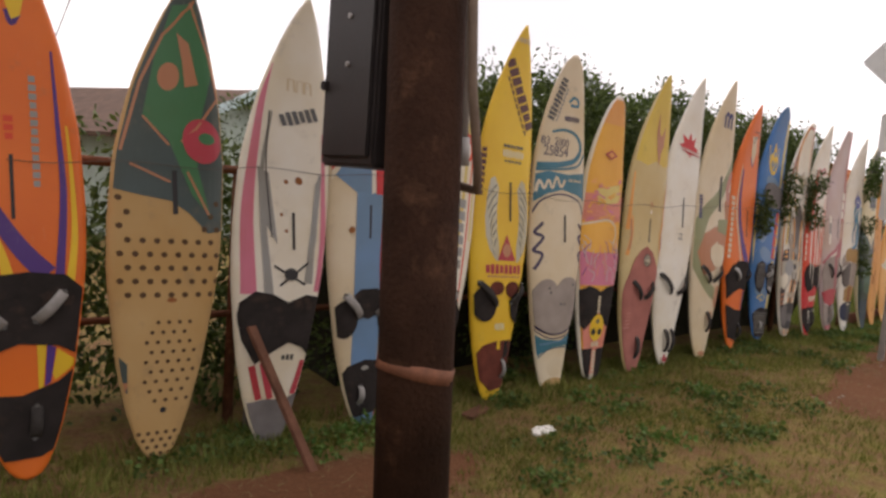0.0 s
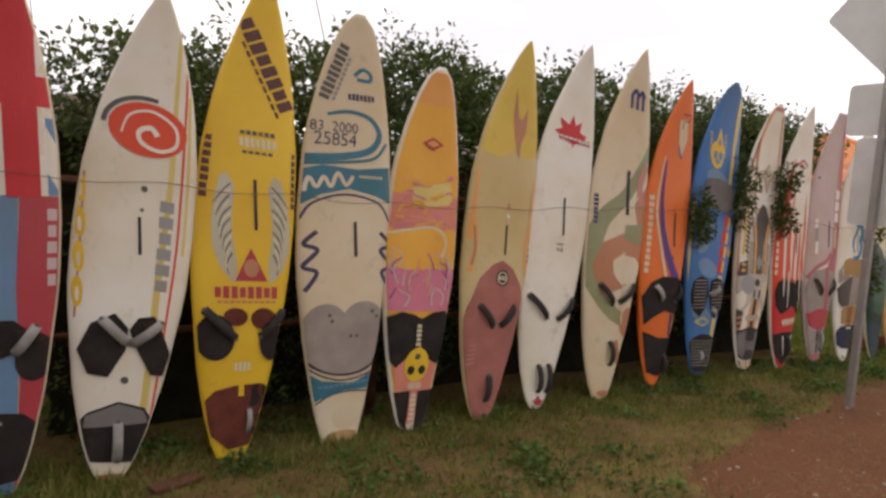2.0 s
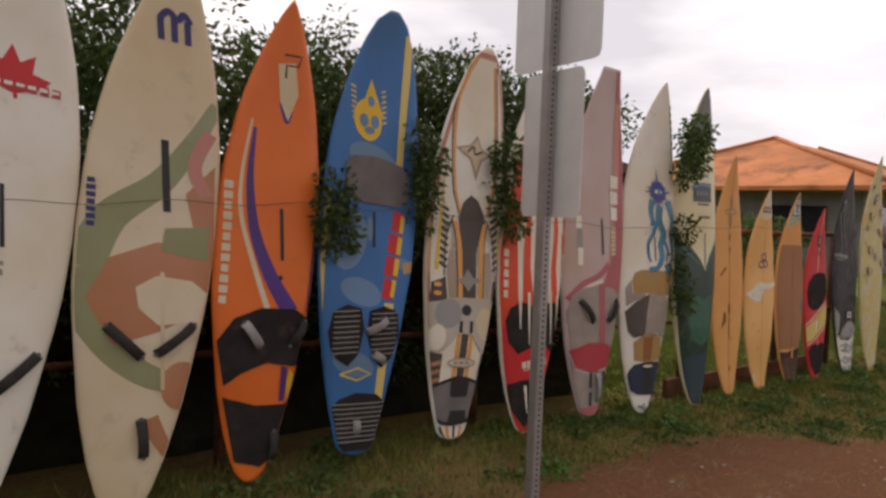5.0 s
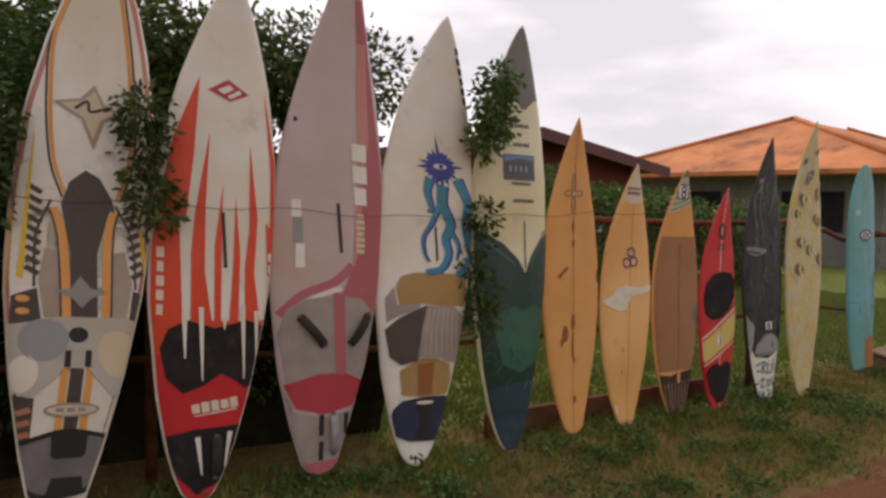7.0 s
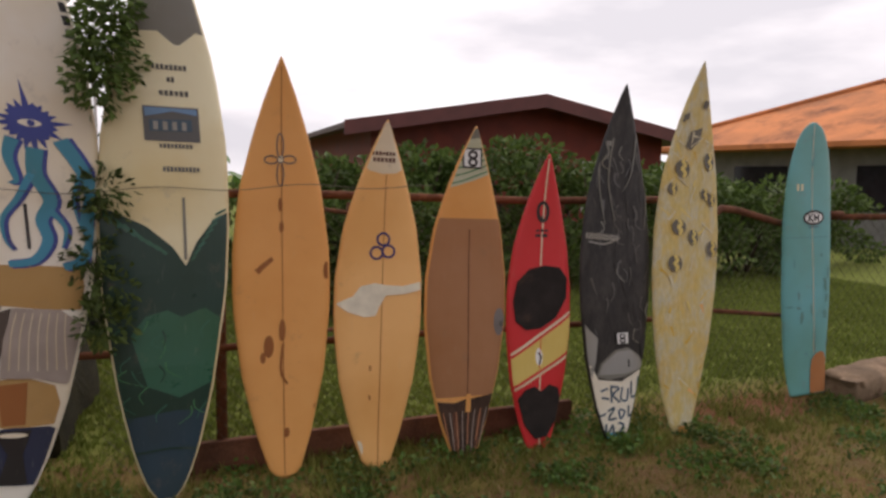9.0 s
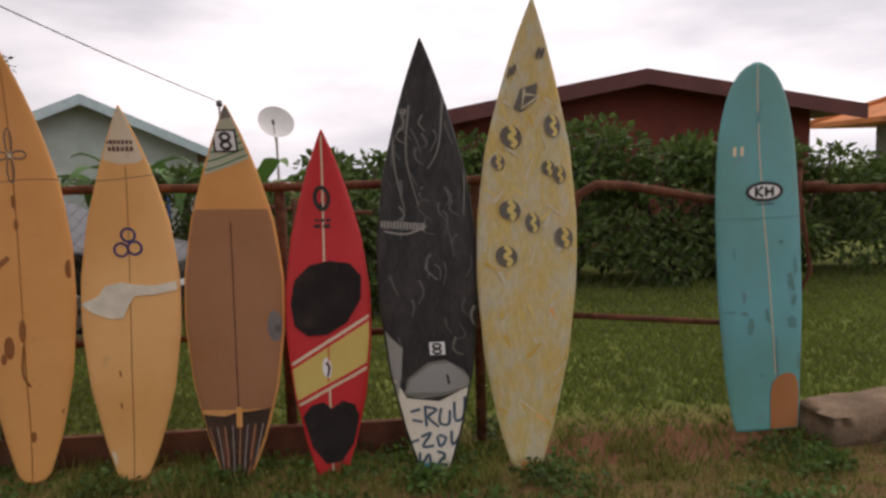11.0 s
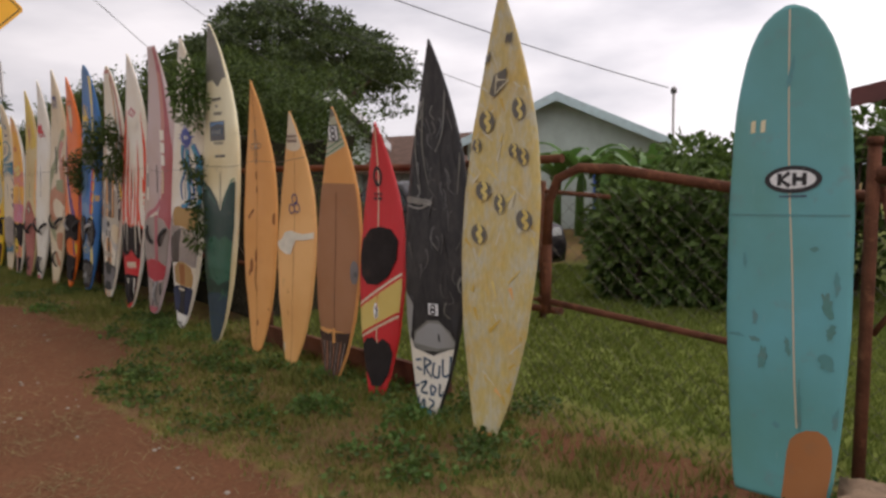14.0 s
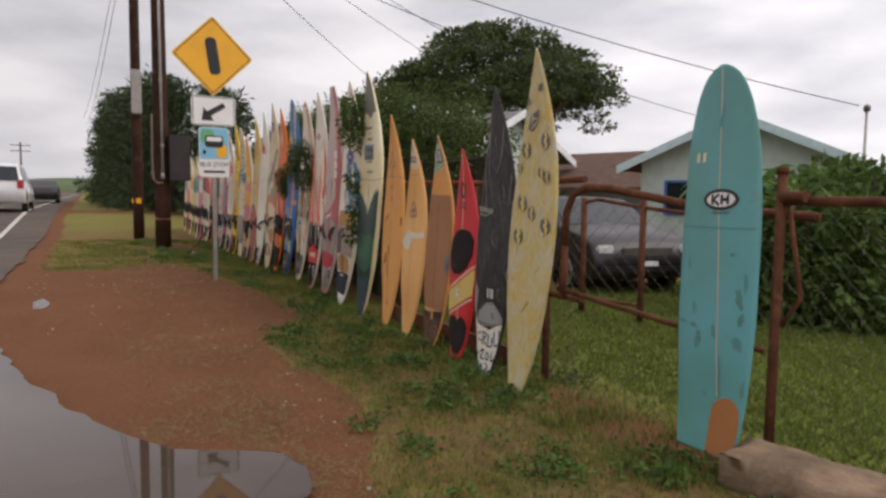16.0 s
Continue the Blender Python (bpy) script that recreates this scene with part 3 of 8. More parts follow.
class Board:
    """A board that leans on the fence: its tail at (x0, z0), its nose at (x1, z1), and its width. The chart (tail, nose, half width, bow)
    gives the scale in which marks are drawn on the deck."""

    def __init__(self, label, x0, z0, x1, z1, width, shape, skin, chart, y0=2.74, lean=0.06, thick=0.11, nose=0.13, turn=0.0, under=None):
        dx, dz = x1 - x0, z1 - z0
        self.length, self.half, self.shape, self.thick, self.nose = math.sqrt(dx * dx + dz * dz * (1 + lean * lean)), width / 2, shape, thick, nose
        self.chart = chart
        up = Vector((dx, lean * dz, dz)).normalized()
        right = (Vector((1, 0, 0)) - up * up.x).normalized()
        m = Matrix((right, up.cross(right), up)).transposed().to_4x4()
        m.translation = (x0, y0 + lean * z0, z0)
        self.thing = base("surfboard", m @ pose(0, 0, 0, 0, 0, turn), label, "surfboard", "surfboards along the fence")
        window = [(max(0.0015, self.half_at(u) - 0.012 * min(1, 8 * (1.002 - u))), u * self.length) for u in np.linspace(0.004, 0.994, 60)]
        self.window = window + [(-v, s) for v, s in reversed(window)]
        self.body(skin)

    def half_at(self, u):
        us, hs = zip(*self.shape)
        u = min(1.0, max(0.0, u))
        e = 0.02
        return self.half * float(np.interp(u - e, us, hs) + 2 * np.interp(u, us, hs) + np.interp(u + e, us, hs)) / 4 if 0.03 < u < 0.96 else self.half * float(np.interp(u, us, hs))

    def bend(self, u):
        return -self.nose * max(0.0, (u - 0.55) / 0.45) ** 2.2 - 0.03 * max(0.0, (0.2 - u) / 0.2) ** 2

    def thickness(self, u):
        return self.thick * min(1.0, 0.22 + 3.2 * u, 0.16 + 2.6 * (1 - u))

    def deck(self, v, s, lift=0.0):
        u = s / self.length
        h = max(self.half_at(u), 0.004)
        q = min(0.999, abs(v) / h)
        return Vector((v, self.bend(u) - self.thickness(u) / 2 * (1 - q ** 4) ** 0.5 - lift, s))

    def body(self, skin):
        bm = bmesh.new()
        rings = []
        us = [0, 0.006, 0.02, 0.05] + [0.1 + 0.8 * k / 16 for k in range(17)] + [0.93, 0.955, 0.975, 0.99, 1.0]
        for u in us:
            h, t, y = self.half_at(u), self.thickness(u) / 2, self.bend(u)
            ring = []
            for k in range(28):
                a = 2 * math.pi * k / 28
                c, s = math.cos(a), math.sin(a)
                q = math.copysign(abs(c) ** 0.75, c)
                ring.append(bm.verts.new((h * q, y - math.copysign((1 - abs(q) ** 4) ** 0.5, s) * t if abs(s) > 1e-6 else y, u * self.length)))
            rings.append(ring)
        for r0, r1 in zip(rings, rings[1:]):
            for k in range(28):
                bm.faces.new((r0[k], r0[(k + 1) % 28], r1[(k + 1) % 28], r1[k])).smooth = True
        bm.faces.new(rings[0])
        bm.faces.new(rings[-1])
        bmesh.ops.recalc_face_normals(bm, faces=bm.faces[:])
        part("body", bm, skin, self.thing)

    def at(self, x, y):
        """Chart to deck: metres across and along."""
        (xb, yb), (xt, yt), hw, bow = self.chart
        u = (yb - y) / (yb - yt)
        return (x - (xb + (xt - xb) * u + 4 * bow * u * (1 - u))) / hw * self.half, u * self.length

    def lay(self, polys, material, name, lift=1, depth=0.0, label="", deckspace=False):
        """Outlines in chart units, clipped to the deck and laid on it in the given layer; depth: thickness of a pad."""
        bm = bmesh.new()
        for poly in polys:
            p = [q if deckspace else self.at(*q) for q in poly]
            area = sum(a[0] * b[1] - b[0] * a[1] for a, b in zip(p, p[1:] + p[:1]))
            p = clip_convex(p if area > 0 else p[::-1], self.window)
            clean = [q for i, q in enumerate(p) if math.dist(q, p[i - 1]) > 1e-4]
            if len(clean) >= 3:
                bm.faces.new([bm.verts.new((v, 0, s)) for v, s in clean])
        if not bm.faces:
            bm.free()
            return None
        self.wrap(bm, lift, depth)
        return part(name, bm, material, self.thing, label)

    def wrap(self, bm, lift, depth):
        lo = min(v.co.z for v in bm.verts), min(v.co.x for v in bm.verts)
        hi = max(v.co.z for v in bm.verts), max(v.co.x for v in bm.verts)
        bmesh.ops.remove_doubles(bm, verts=bm.verts[:], dist=1e-4)
        bmesh.ops.triangulate(bm, faces=bm.faces[:])
        k = math.floor(lo[0] / 0.11) + 1
        while k * 0.11 < hi[0]:
            bmesh.ops.bisect_plane(bm, geom=bm.verts[:] + bm.edges[:] + bm.faces[:], plane_co=(0, 0, k * 0.11), plane_no=(0, 0, 1))
            k += 1
        for v in bm.verts:
            v.co.x /= max(self.half_at(v.co.z / self.length), 0.004)
        side = min(v.co.x for v in bm.verts), max(v.co.x for v in bm.verts)
        for q in (-0.965, -0.92, -0.86, -0.78, -0.66, -0.45, 0.0, 0.45, 0.66, 0.78, 0.86, 0.92, 0.965):
            if side[0] < q < side[1]:
                bmesh.ops.bisect_plane(bm, geom=bm.verts[:] + bm.edges[:] + bm.faces[:], plane_co=(q, 0, 0), plane_no=(1, 0, 0))
        for v in bm.verts:
            v.co.x *= max(self.half_at(v.co.z / self.length), 0.004)
        if depth:
            top = bmesh.ops.extrude_face_region(bm, geom=bm.faces[:])["geom"]
            for g in top:
                if isinstance(g, bmesh.types.BMVert):
                    g.co.y = 1
        for v in bm.verts:
            v.co = self.deck(v.co.x, min(max(v.co.z, 0), self.length), 0.0014 * lift + (depth if v.co.y > 0.5 else 0))
        bmesh.ops.recalc_face_normals(bm, faces=bm.faces[:])

    def poly(self, material, pts, name="painted_panel", lift=1, **more):
        return self.lay([pts], material, name, lift, **more)

    def oval(self, material, x, y, rx, ry, name="painted_spot", lift=1, tilt=0, **more):
        c, s = math.cos(radians(tilt)), math.sin(radians(tilt))
        ring = [(rx * math.cos(a), ry * math.sin(a)) for a in (2 * math.pi * k / 28 for k in range(28))]
        return self.lay([[(x + c * p - s * q, y + s * p + c * q) for p, q in ring]], material, name, lift, **more)

    def hoop(self, material, x, y, rx, ry, width, name="painted_ring", lift=1, a0=0, a1=360, **more):
        n = 28
        ps = []
        for k in range(n):
            a, b = (radians(a0 + (a1 - a0) * j / n) for j in (k, k + 1))
            ps.append([(x + (rx + d) * math.cos(g), y + (ry + d) * math.sin(g)) for g, d in ((a, 0), (b, 0), (b, -width), (a, -width))])
        return self.lay(ps, material, name, lift, **more)

    def stroke(self, material, pts, width, name="painted_stripe", lift=1, curve=True, **more):
        """A stripe along points; width: one number or (start, end)."""
        w0, w1 = width if isinstance(width, tuple) else (width, width)
        if curve and len(pts) > 2:
            fine = []
            for i in range(len(pts) - 1):
                p0, p1, p2, p3 = (np.array(pts[min(max(j, 0), len(pts) - 1)], float) for j in (i - 1, i, i + 1, i + 2))
                for k in range(5):
                    t = k / 5
                    fine.append(tuple(0.5 * (2 * p1 + (p2 - p0) * t + (2 * p0 - 5 * p1 + 4 * p2 - p3) * t * t + (3 * p1 - p0 - 3 * p2 + p3) * t ** 3)))
            pts = fine + [tuple(pts[-1])]
        left, right = [], []
        for i, (x, y) in enumerate(pts):
            (ax, ay), (bx, by) = pts[max(i - 1, 0)], pts[min(i + 1, len(pts) - 1)]
            d = math.hypot(bx - ax, by - ay) or 1
            w = (w0 + (w1 - w0) * i / max(1, len(pts) - 1)) / 2
            left.append((x - (by - ay) / d * w, y + (bx - ax) / d * w))
            right.append((x + (by - ay) / d * w, y - (bx - ax) / d * w))
        return self.lay([[left[i], left[i + 1], right[i + 1], right[i]] for i in range(len(pts) - 1)], material, name, lift, **more)

    def bars(self, material, x0, y0, x1, y1, height, count, name="lettering", lift=2, gap=0.28):
        """A row of plain bars in place of lettering, from one end to the other."""
        ps = []
        d = math.hypot(x1 - x0, y1 - y0)
        ex, ey = (x1 - x0) / d, (y1 - y0) / d
        for k in range(count):
            a, b = d * k / count, d * (k + 1 - gap) / count
            h = height / 2 * (1.0 if k % 3 else 0.85)
            ps.append([(x0 + ex * p - ey * q, y0 + ey * p + ex * q) for p, q in ((a, -h), (b, -h), (b, h), (a, h))])
        return self.lay(ps, material, name, lift)

    def slot(self, x, y0, y1, width=5):
        self.lay([[(x - width / 2, y0), (x + width / 2, y0), (x + width / 2, y1), (x - width / 2, y1)]], BLACK, "mast_track", 3)

    def strap(self, x0, y0, x1, y1, material=None, rise=0.038, wide=0.05):
        """A foot strap that arches over the deck between two points of the chart."""
        (v0, s0), (v1, s1) = self.at(x0, y0), self.at(x1, y1)
        d = Vector((v1 - v0, 0, s1 - s0))
        n = Vector((-d.z, 0, d.x)).normalized() * wide / 2
        bm = bmesh.new()
        rows = []
        for k in range(11):
            f = k / 10
            v, s = v0 + d.x * f, s0 + d.z * f
            y = self.deck(v, s).y - rise * math.sin(math.pi * f) ** 0.6 - 0.004
            rows.append([bm.verts.new((v + g * n.x, y + dy, s + g * n.z)) for g, dy in ((-1, 0.004), (-0.8, -0.004), (0.8, -0.004), (1, 0.004), (0.8, 0.009), (-0.8, 0.009))])
        for r0, r1 in zip(rows, rows[1:]):
            for k in range(6):
                bm.faces.new((r0[k], r0[(k + 1) % 6], r1[(k + 1) % 6], r1[k])).smooth = True
        bm.faces.new(rows[0])
        bm.faces.new(rows[-1])
        bmesh.ops.recalc_face_normals(bm, faces=bm.faces[:])
        st = part("foot_strap", bm, material or WEB, self.thing)
        for v, s in ((v0, s0), (v1, s1)):
            p = self.deck(v, s)
            part("strap_anchor", tube([p + Vector((0, 0.004, 0)), p + Vector((0, -0.014, 0))], 0.011, 8), DARKGREY, st)

    def text(self, words, x, y, size, material, name="lettering", tilt=0.0, lift=2, squash=1.0):
        cu = bpy.data.curves.new("lettering", "FONT")
        cu.body, cu.size, cu.align_x, cu.align_y = words, 1.0, "CENTER", "CENTER"
        ob = new("lettering", cu)
        dg = bpy.context.evaluated_depsgraph_get()
        me = bpy.data.meshes.new_from_object(ob.evaluated_get(dg))
        bpy.data.objects.remove(ob)
        bm = bmesh.new()
        bm.from_mesh(me)
        v0, s0 = self.at(x, y)
        k = size / (self.chart[0][1] - self.chart[1][1]) * self.length
        c, s_ = math.cos(radians(tilt)), math.sin(radians(tilt))
        for v in bm.verts:
            px, py = v.co.x * k * squash, v.co.y * k
            v.co = Vector((v0 + c * px - s_ * py, 0, s0 + s_ * px + c * py))
        self.wrap(bm, lift, 0)
        return part(name, bm, material, self.thing)


boards = {}
boards["A"] = Board("orange windsurf board with purple and yellow flames, leaning on the fence", -0.9, 0.14, -1.03, 2.54, 0.57, WIND, ORANGE, ((115, 808), (105, -60), 98, -14))
boards["B"] = Board("bare foam windsurf board with camouflage nose and drilled holes", -0.35, 0.12, -0.28, 2.47, 0.56, WIND, TAN, ((290, 798), (345, -15), 92, -19))
boards["C"] = Board("white windsurf board with red and grey lightning flashes", 0.24, 0.07, 0.37, 2.54, 0.57, WIND, WHITE, ((465, 790), (542, 5), 84, -26))
boards["D"] = Board("faded windsurf board painted in white, blue and red panels", 0.87, 0.06, 0.84, 2.72, 0.54, WIND, CREAM, ((240, 835), (235, -85), 92, -18))
boards["E"] = Board("white windsurf board with pink swirl and yellow pinstripes", 1.34, 0.07, 1.56, 2.57, 0.58, WIND, WHITE, ((385, 815), (478, -3), 93, -20))
boards["F"] = Board("yellow windsurf board with a pair of silver wings", 1.95, 0.05, 2.08, 2.76, 0.57, WIND, YELLOW, ((557, 792), (630, -25), 82, -10))
boards["G"] = Board("cream windsurf board with teal wave bands and worn pad", 2.61, 0.05, 2.63, 2.65, 0.62, ROUND, CREAM, ((735, 770), (780, 28), 76, -18))
boards["H"] = Board("sunset-painted windsurf board with black pads and white rail", 3.11, 0.09, 3.21, 2.43, 0.55, ROUND, WHITE, ((238, 838), (255, 37), 92, -17))
boards["I"] = Board("pale yellow windsurf board with rose deck pad", 3.67, 0.06, 3.93, 2.72, 0.6, WIND, AGEDYEL, ((415, 828), (465, -12), 95, -19))
boards["J"] = Board("white windsurf board with a red leaf emblem", 4.17, 0.09, 4.51, 2.79, 0.61, WIND, WHITE, ((562, 797), (660, -20), 86, -6))
boards["K"] = Board("cream windsurf board with faded green and clay camouflage", 4.84, 0.06, 5.11, 2.86, 0.65, WIND, CREAM, ((733, 775), (815, -5), 82, -10))
boards["L"] = Board("orange windsurf board with purple stripe and black pads", 5.46, 0.13, 5.68, 2.7, 0.57, WIND, ORANGE, ((660, 815), (725, 57), 75, -18))
boards["M"] = Board("scuffed blue windsurf board with yellow stripe and striped pads", 6.08, 0.17, 6.3, 2.76, 0.64, ROUND, BLUE, ((160, 835), (240, -30), 117, -25))
boards["N"] = Board("white windsurf board with brown stripes and a pointed emblem", 6.76, 0.15, 7, 2.66, 0.59, ROUND, WHITE, ((372, 838), (445, -28), 100, -22))
boards["O"] = Board("red and white windsurf board with lightning spikes", 7.37, 0.09, 7.57, 2.71, 0.61, WIND, WHITE, ((565, 835), (658, -2), 93, -13))
boards["P"] = Board("faded pink and grey windsurf board with a cut-off nose", 8, 0.12, 8.15, 2.7, 0.65, BLUNT, MAUVE, ((737, 803), (825, 28), 87, -11))
boards["Q"] = Board("white windsurf board with a blue star and tentacles", 8.59, 0.06, 8.77, 2.68, 0.65, WIND, WHITE, ((880, 795), (972, 67), 76, -12))
boards["R"] = Board("memorial board, ivory above and dark green film below", 9.275, 0.03, 9.31, 2.71, 0.59, WIND, IVORY, ((908, 803), (930, 38), 71, -14))
boards["S"] = Board("orange shortboard with stains and an outlined cross", 9.85, 0.04, 9.845, 2.195, 0.5, SHORT, FOAM, ((500, 845), (487, 94), 89, -5), thick=0.065, nose=0.10, y0=2.79)
boards["T"] = Board("light orange shortboard with white nose and torn tape", 10.34, 0.02, 10.395, 1.91, 0.5, SHORT, FOAM2, ((650, 838), (674, 203), 82, -4), thick=0.065, nose=0.10, y0=2.79)
boards["U"] = Board("shortboard with brown waxed deck and woven tail pad", 10.865, 0, 10.91, 1.9, 0.51, SHORT, FOAM, ((820, 825), (838, 215), 76, -9), thick=0.065, nose=0.10, y0=2.79)
boards["V"] = Board("red surfboard with black pads and a yellow diagonal band", 11.35, -0.04, 11.375, 1.765, 0.44, SHORT, RED, ((697, 880), (730, 262), 75, 2), thick=0.065, nose=0.10, y0=2.78)
boards["W"] = Board("surfboard painted black above and white below with scrawls", 11.885, -0.02, 11.88, 2.195, 0.52, SHORT, MOTTLEBLACK, ((875, 865), (912, 128), 82, -3), thick=0.065, nose=0.10)
boards["X"] = Board("pale yellow surfboard with grey round stamps and brushed swirls", 12.355, 0, 12.435, 2.37, 0.52, SHORT, MOTTLEYEL, ((1018, 850), (1090, 93), 76, -1), thick=0.065, nose=0.10, y0=2.7)
boards["Y"] = Board("teal foam longboard with dark stains and peeled corner", 13.77, 0.04, 13.72, 2.08, 0.485, LONG, TEAL, ((1375, 812), (1390, 15), 103, 20), y0=2.95, lean=0.05, nose=0.05, thick=0.07)


# ---- marks, pads and straps of each board ----
def pad(b, pts, material=None, name="deck_pad"):
    return b.lay([pts], material or PAD, name, 2, depth=0.006)


def inner(b, material, d, u0=0.0, u1=1.0, name="painted_panel", lift=1):
    """The deck inside a margin d, between two fractions of its length."""
    side = [(max(0.002, b.half_at(u) - d), u * b.length) for u in np.linspace(max(u0, 0.02), min(u1, 0.985), 40)]
    return b.lay([side + [(-v, s) for v, s in reversed(side)]], material, name, lift, deckspace=True)


b = boards["A"]
b.stroke(YELLOW, [(34, 118), (24, 200), (24, 270), (42, 350), (72, 430), (84, 478)], (4, 15), lift=1)
b.stroke(PURPLE, [(38, 112), (34, 200), (40, 280), (62, 360), (98, 430), (135, 478)], (4, 30), lift=2)
b.stroke(PURPLE, [(153, 125), (156, 240), (160, 350), (152, 480)], (3, 13), lift=2)
b.stroke(YELLOW, [(168, 240), (173, 330), (174, 420), (166, 500)], (3, 13))
b.poly(YELLOW, [(92, -10), (130, -10), (126, 35), (116, 78), (105, 84), (96, 50)], "painted_drop", 2)
b.stroke(PURPLE, [(100, 70), (105, 90), (114, 74)], 8, lift=1)
b.bars(GREY, 125, 338, 125, 162, 10, 13)
b.bars(SCARLET, 92, 265, 92, 225, 12, 3)
b.slot(93, 288, 388)
pad(b, [(8, 520), (30, 492), (70, 475), (110, 472), (160, 480), (190, 510), (194, 560), (182, 618), (150, 595), (97, 585), (50, 602), (22, 648), (8, 600)])
pad(b, [(26, 648), (60, 664), (102, 670), (150, 655), (184, 630), (180, 700), (168, 758), (130, 774), (80, 772), (54, 745)])
b.poly(PURPLE, [(134, 590), (146, 598), (140, 655), (132, 660)], lift=2)
b.poly(YELLOW, [(120, 588), (133, 590), (130, 660), (124, 664)], lift=2)
b.poly(YELLOW, [(148, 600), (180, 628), (146, 652), (142, 640)], lift=2)
b.strap(40, 512, 78, 556, SILVER)
b.strap(158, 508, 118, 552, SILVER)
b.strap(122, 690, 120, 742)

b = boards["B"]
DULL = paint("dull_blue_green_paint", (0.055, 0.085, 0.085), amount=0.5)
b.poly(DULL, [(190, -20), (410, -20), (410, 330), (395, 398), (360, 405), (330, 372), (300, 352), (250, 345), (200, 335)], "painted_nose")
b.poly(GREEN, [(318, 30), (350, 20), (378, 120), (352, 215), (345, 290), (365, 375), (335, 340), (300, 250), (262, 215), (285, 120)], lift=2)
for pts in ([(352, 15), (300, 80), (262, 160), (228, 275)], [(345, 20), (372, 100), (386, 175)], [(386, 165), (345, 225), (320, 250)], [(240, 295), (300, 320)], [(328, 300), (362, 372)], [(262, 215), (300, 258)]):
    b.stroke(CLAY, pts, 4, lift=3, curve=False)
b.oval(CRIMSON, 355, 245, 33, 38, lift=3)
b.oval(GREEN, 362, 240, 14, 10, lift=4)
b.poly(CLAY, [(322, 72), (340, 85), (352, 150), (330, 158), (328, 115)], lift=3)
b.oval(CLAY, 305, 145, 16, 24, lift=3, tilt=20)
dots = []
for row in range(8):
    for col in range(8):
        x, y = 222 + 22 * col + (11 if row % 2 else 0), 352 + 23 * row
        if x < 384 and not (y < 400 and x > 235 and x < 350):
            dots.append((x, y, 5.2))
for row in range(9):
    for col in range(5):
        x, y = 262 + 17 * col + (8 if row % 2 else 0), 560 + 17 * row
        if abs(x - 300) < 48 - abs(y - 630) * 0.25:
            dots.append((x, y, 3.6))
dots += [(258 + 14 * c + (7 if r % 2 else 0), 752 + 12 * r, 3.6) for r in range(4) for c in range(5)]
HOLEBROWN = paint("dark_drilled_foam", (0.10, 0.055, 0.025), rough=0.9)
for x, y, r in dots:
    b.lay([[(x + r * math.cos(k * 0.785), y + r * math.sin(k * 0.785)) for k in range(8)]], HOLEBROWN, "drilled_hole", 1)
b.poly(DULL, [(205, 600), (235, 630), (238, 680), (212, 670)], lift=1)
b.poly(DULL, [(385, 590), (358, 620), (352, 650), (370, 660)], lift=1)
b.poly(CLAY, [(208, 660), (238, 662), (232, 690), (215, 690)], lift=2)
b.slot(307, 300, 374, 8)
b.oval(BLACK, 293, 713, 5, 5, "plug", 2)
b.oval(RUSTSPOT, 300, 522, 8, 4, lift=1)

b = boards["C"]
b.stroke(PINK, [(474, 112), (448, 190), (424, 300), (412, 400), (414, 520)], (3, 26), lift=1)
b.stroke(GREY, [(462, 205), (440, 300), (438, 400), (446, 500), (448, 530)], (3, 18), lift=2)
b.poly(GREY, [(432, 300), (450, 310), (462, 432), (444, 402), (440, 440)], "painted_flash", 2)
b.stroke(PINK, [(553, 230), (550, 320), (548, 430), (540, 515)], (4, 20), lift=1)
b.stroke(GREY, [(543, 300), (528, 400), (518, 500)], (3, 16), lift=2)
b.poly(GREY, [(548, 300), (534, 320), (520, 430), (535, 405), (530, 440)], "painted_flash", 2)
b.stroke(BLACK, [(458, 205), (446, 300), (452, 420)], 2, lift=3)
for x in (492, 508, 522):
    b.stroke(SAND, [(x, 166), (x + 2, 146), (x + 12, 146), (x + 12, 166)], 4, curve=False)
b.bars(DARKGREY, 476, 218, 545, 196, 22, 6)
b.slot(491, 375, 440)
for x, y, r in ((480, 322, 4), (503, 318, 7), (470, 380, 3), (478, 408, 3)):
    b.oval(RUSTSPOT, x, y, r, r)
b.stroke(BLACK, [(456, 470), (512, 502)], 4, "crossed_emblem", 2)
b.stroke(BLACK, [(518, 462), (466, 505)], 4, "crossed_emblem", 3)
b.oval(BLACK, 486, 484, 12, 11, "crossed_emblem", 4)
pad(b, [(400, 535), (425, 515), (455, 520), (482, 534), (515, 520), (545, 525), (555, 560), (550, 602), (535, 642), (510, 615), (484, 605), (458, 620), (428, 642), (405, 600), (397, 560)])
for pts in ([(424, 645), (440, 705)], [(442, 640), (460, 705)], [(534, 640), (512, 695)], [(516, 640), (500, 700)]):
    b.stroke(CRIMSON, pts, 11, lift=2)
b.bars(DARKGREY, 474, 632, 498, 632, 10, 3)
pad(b, [(412, 712), (450, 705), (485, 708), (525, 690), (515, 745), (495, 785), (440, 788), (425, 760)], PADGREY)

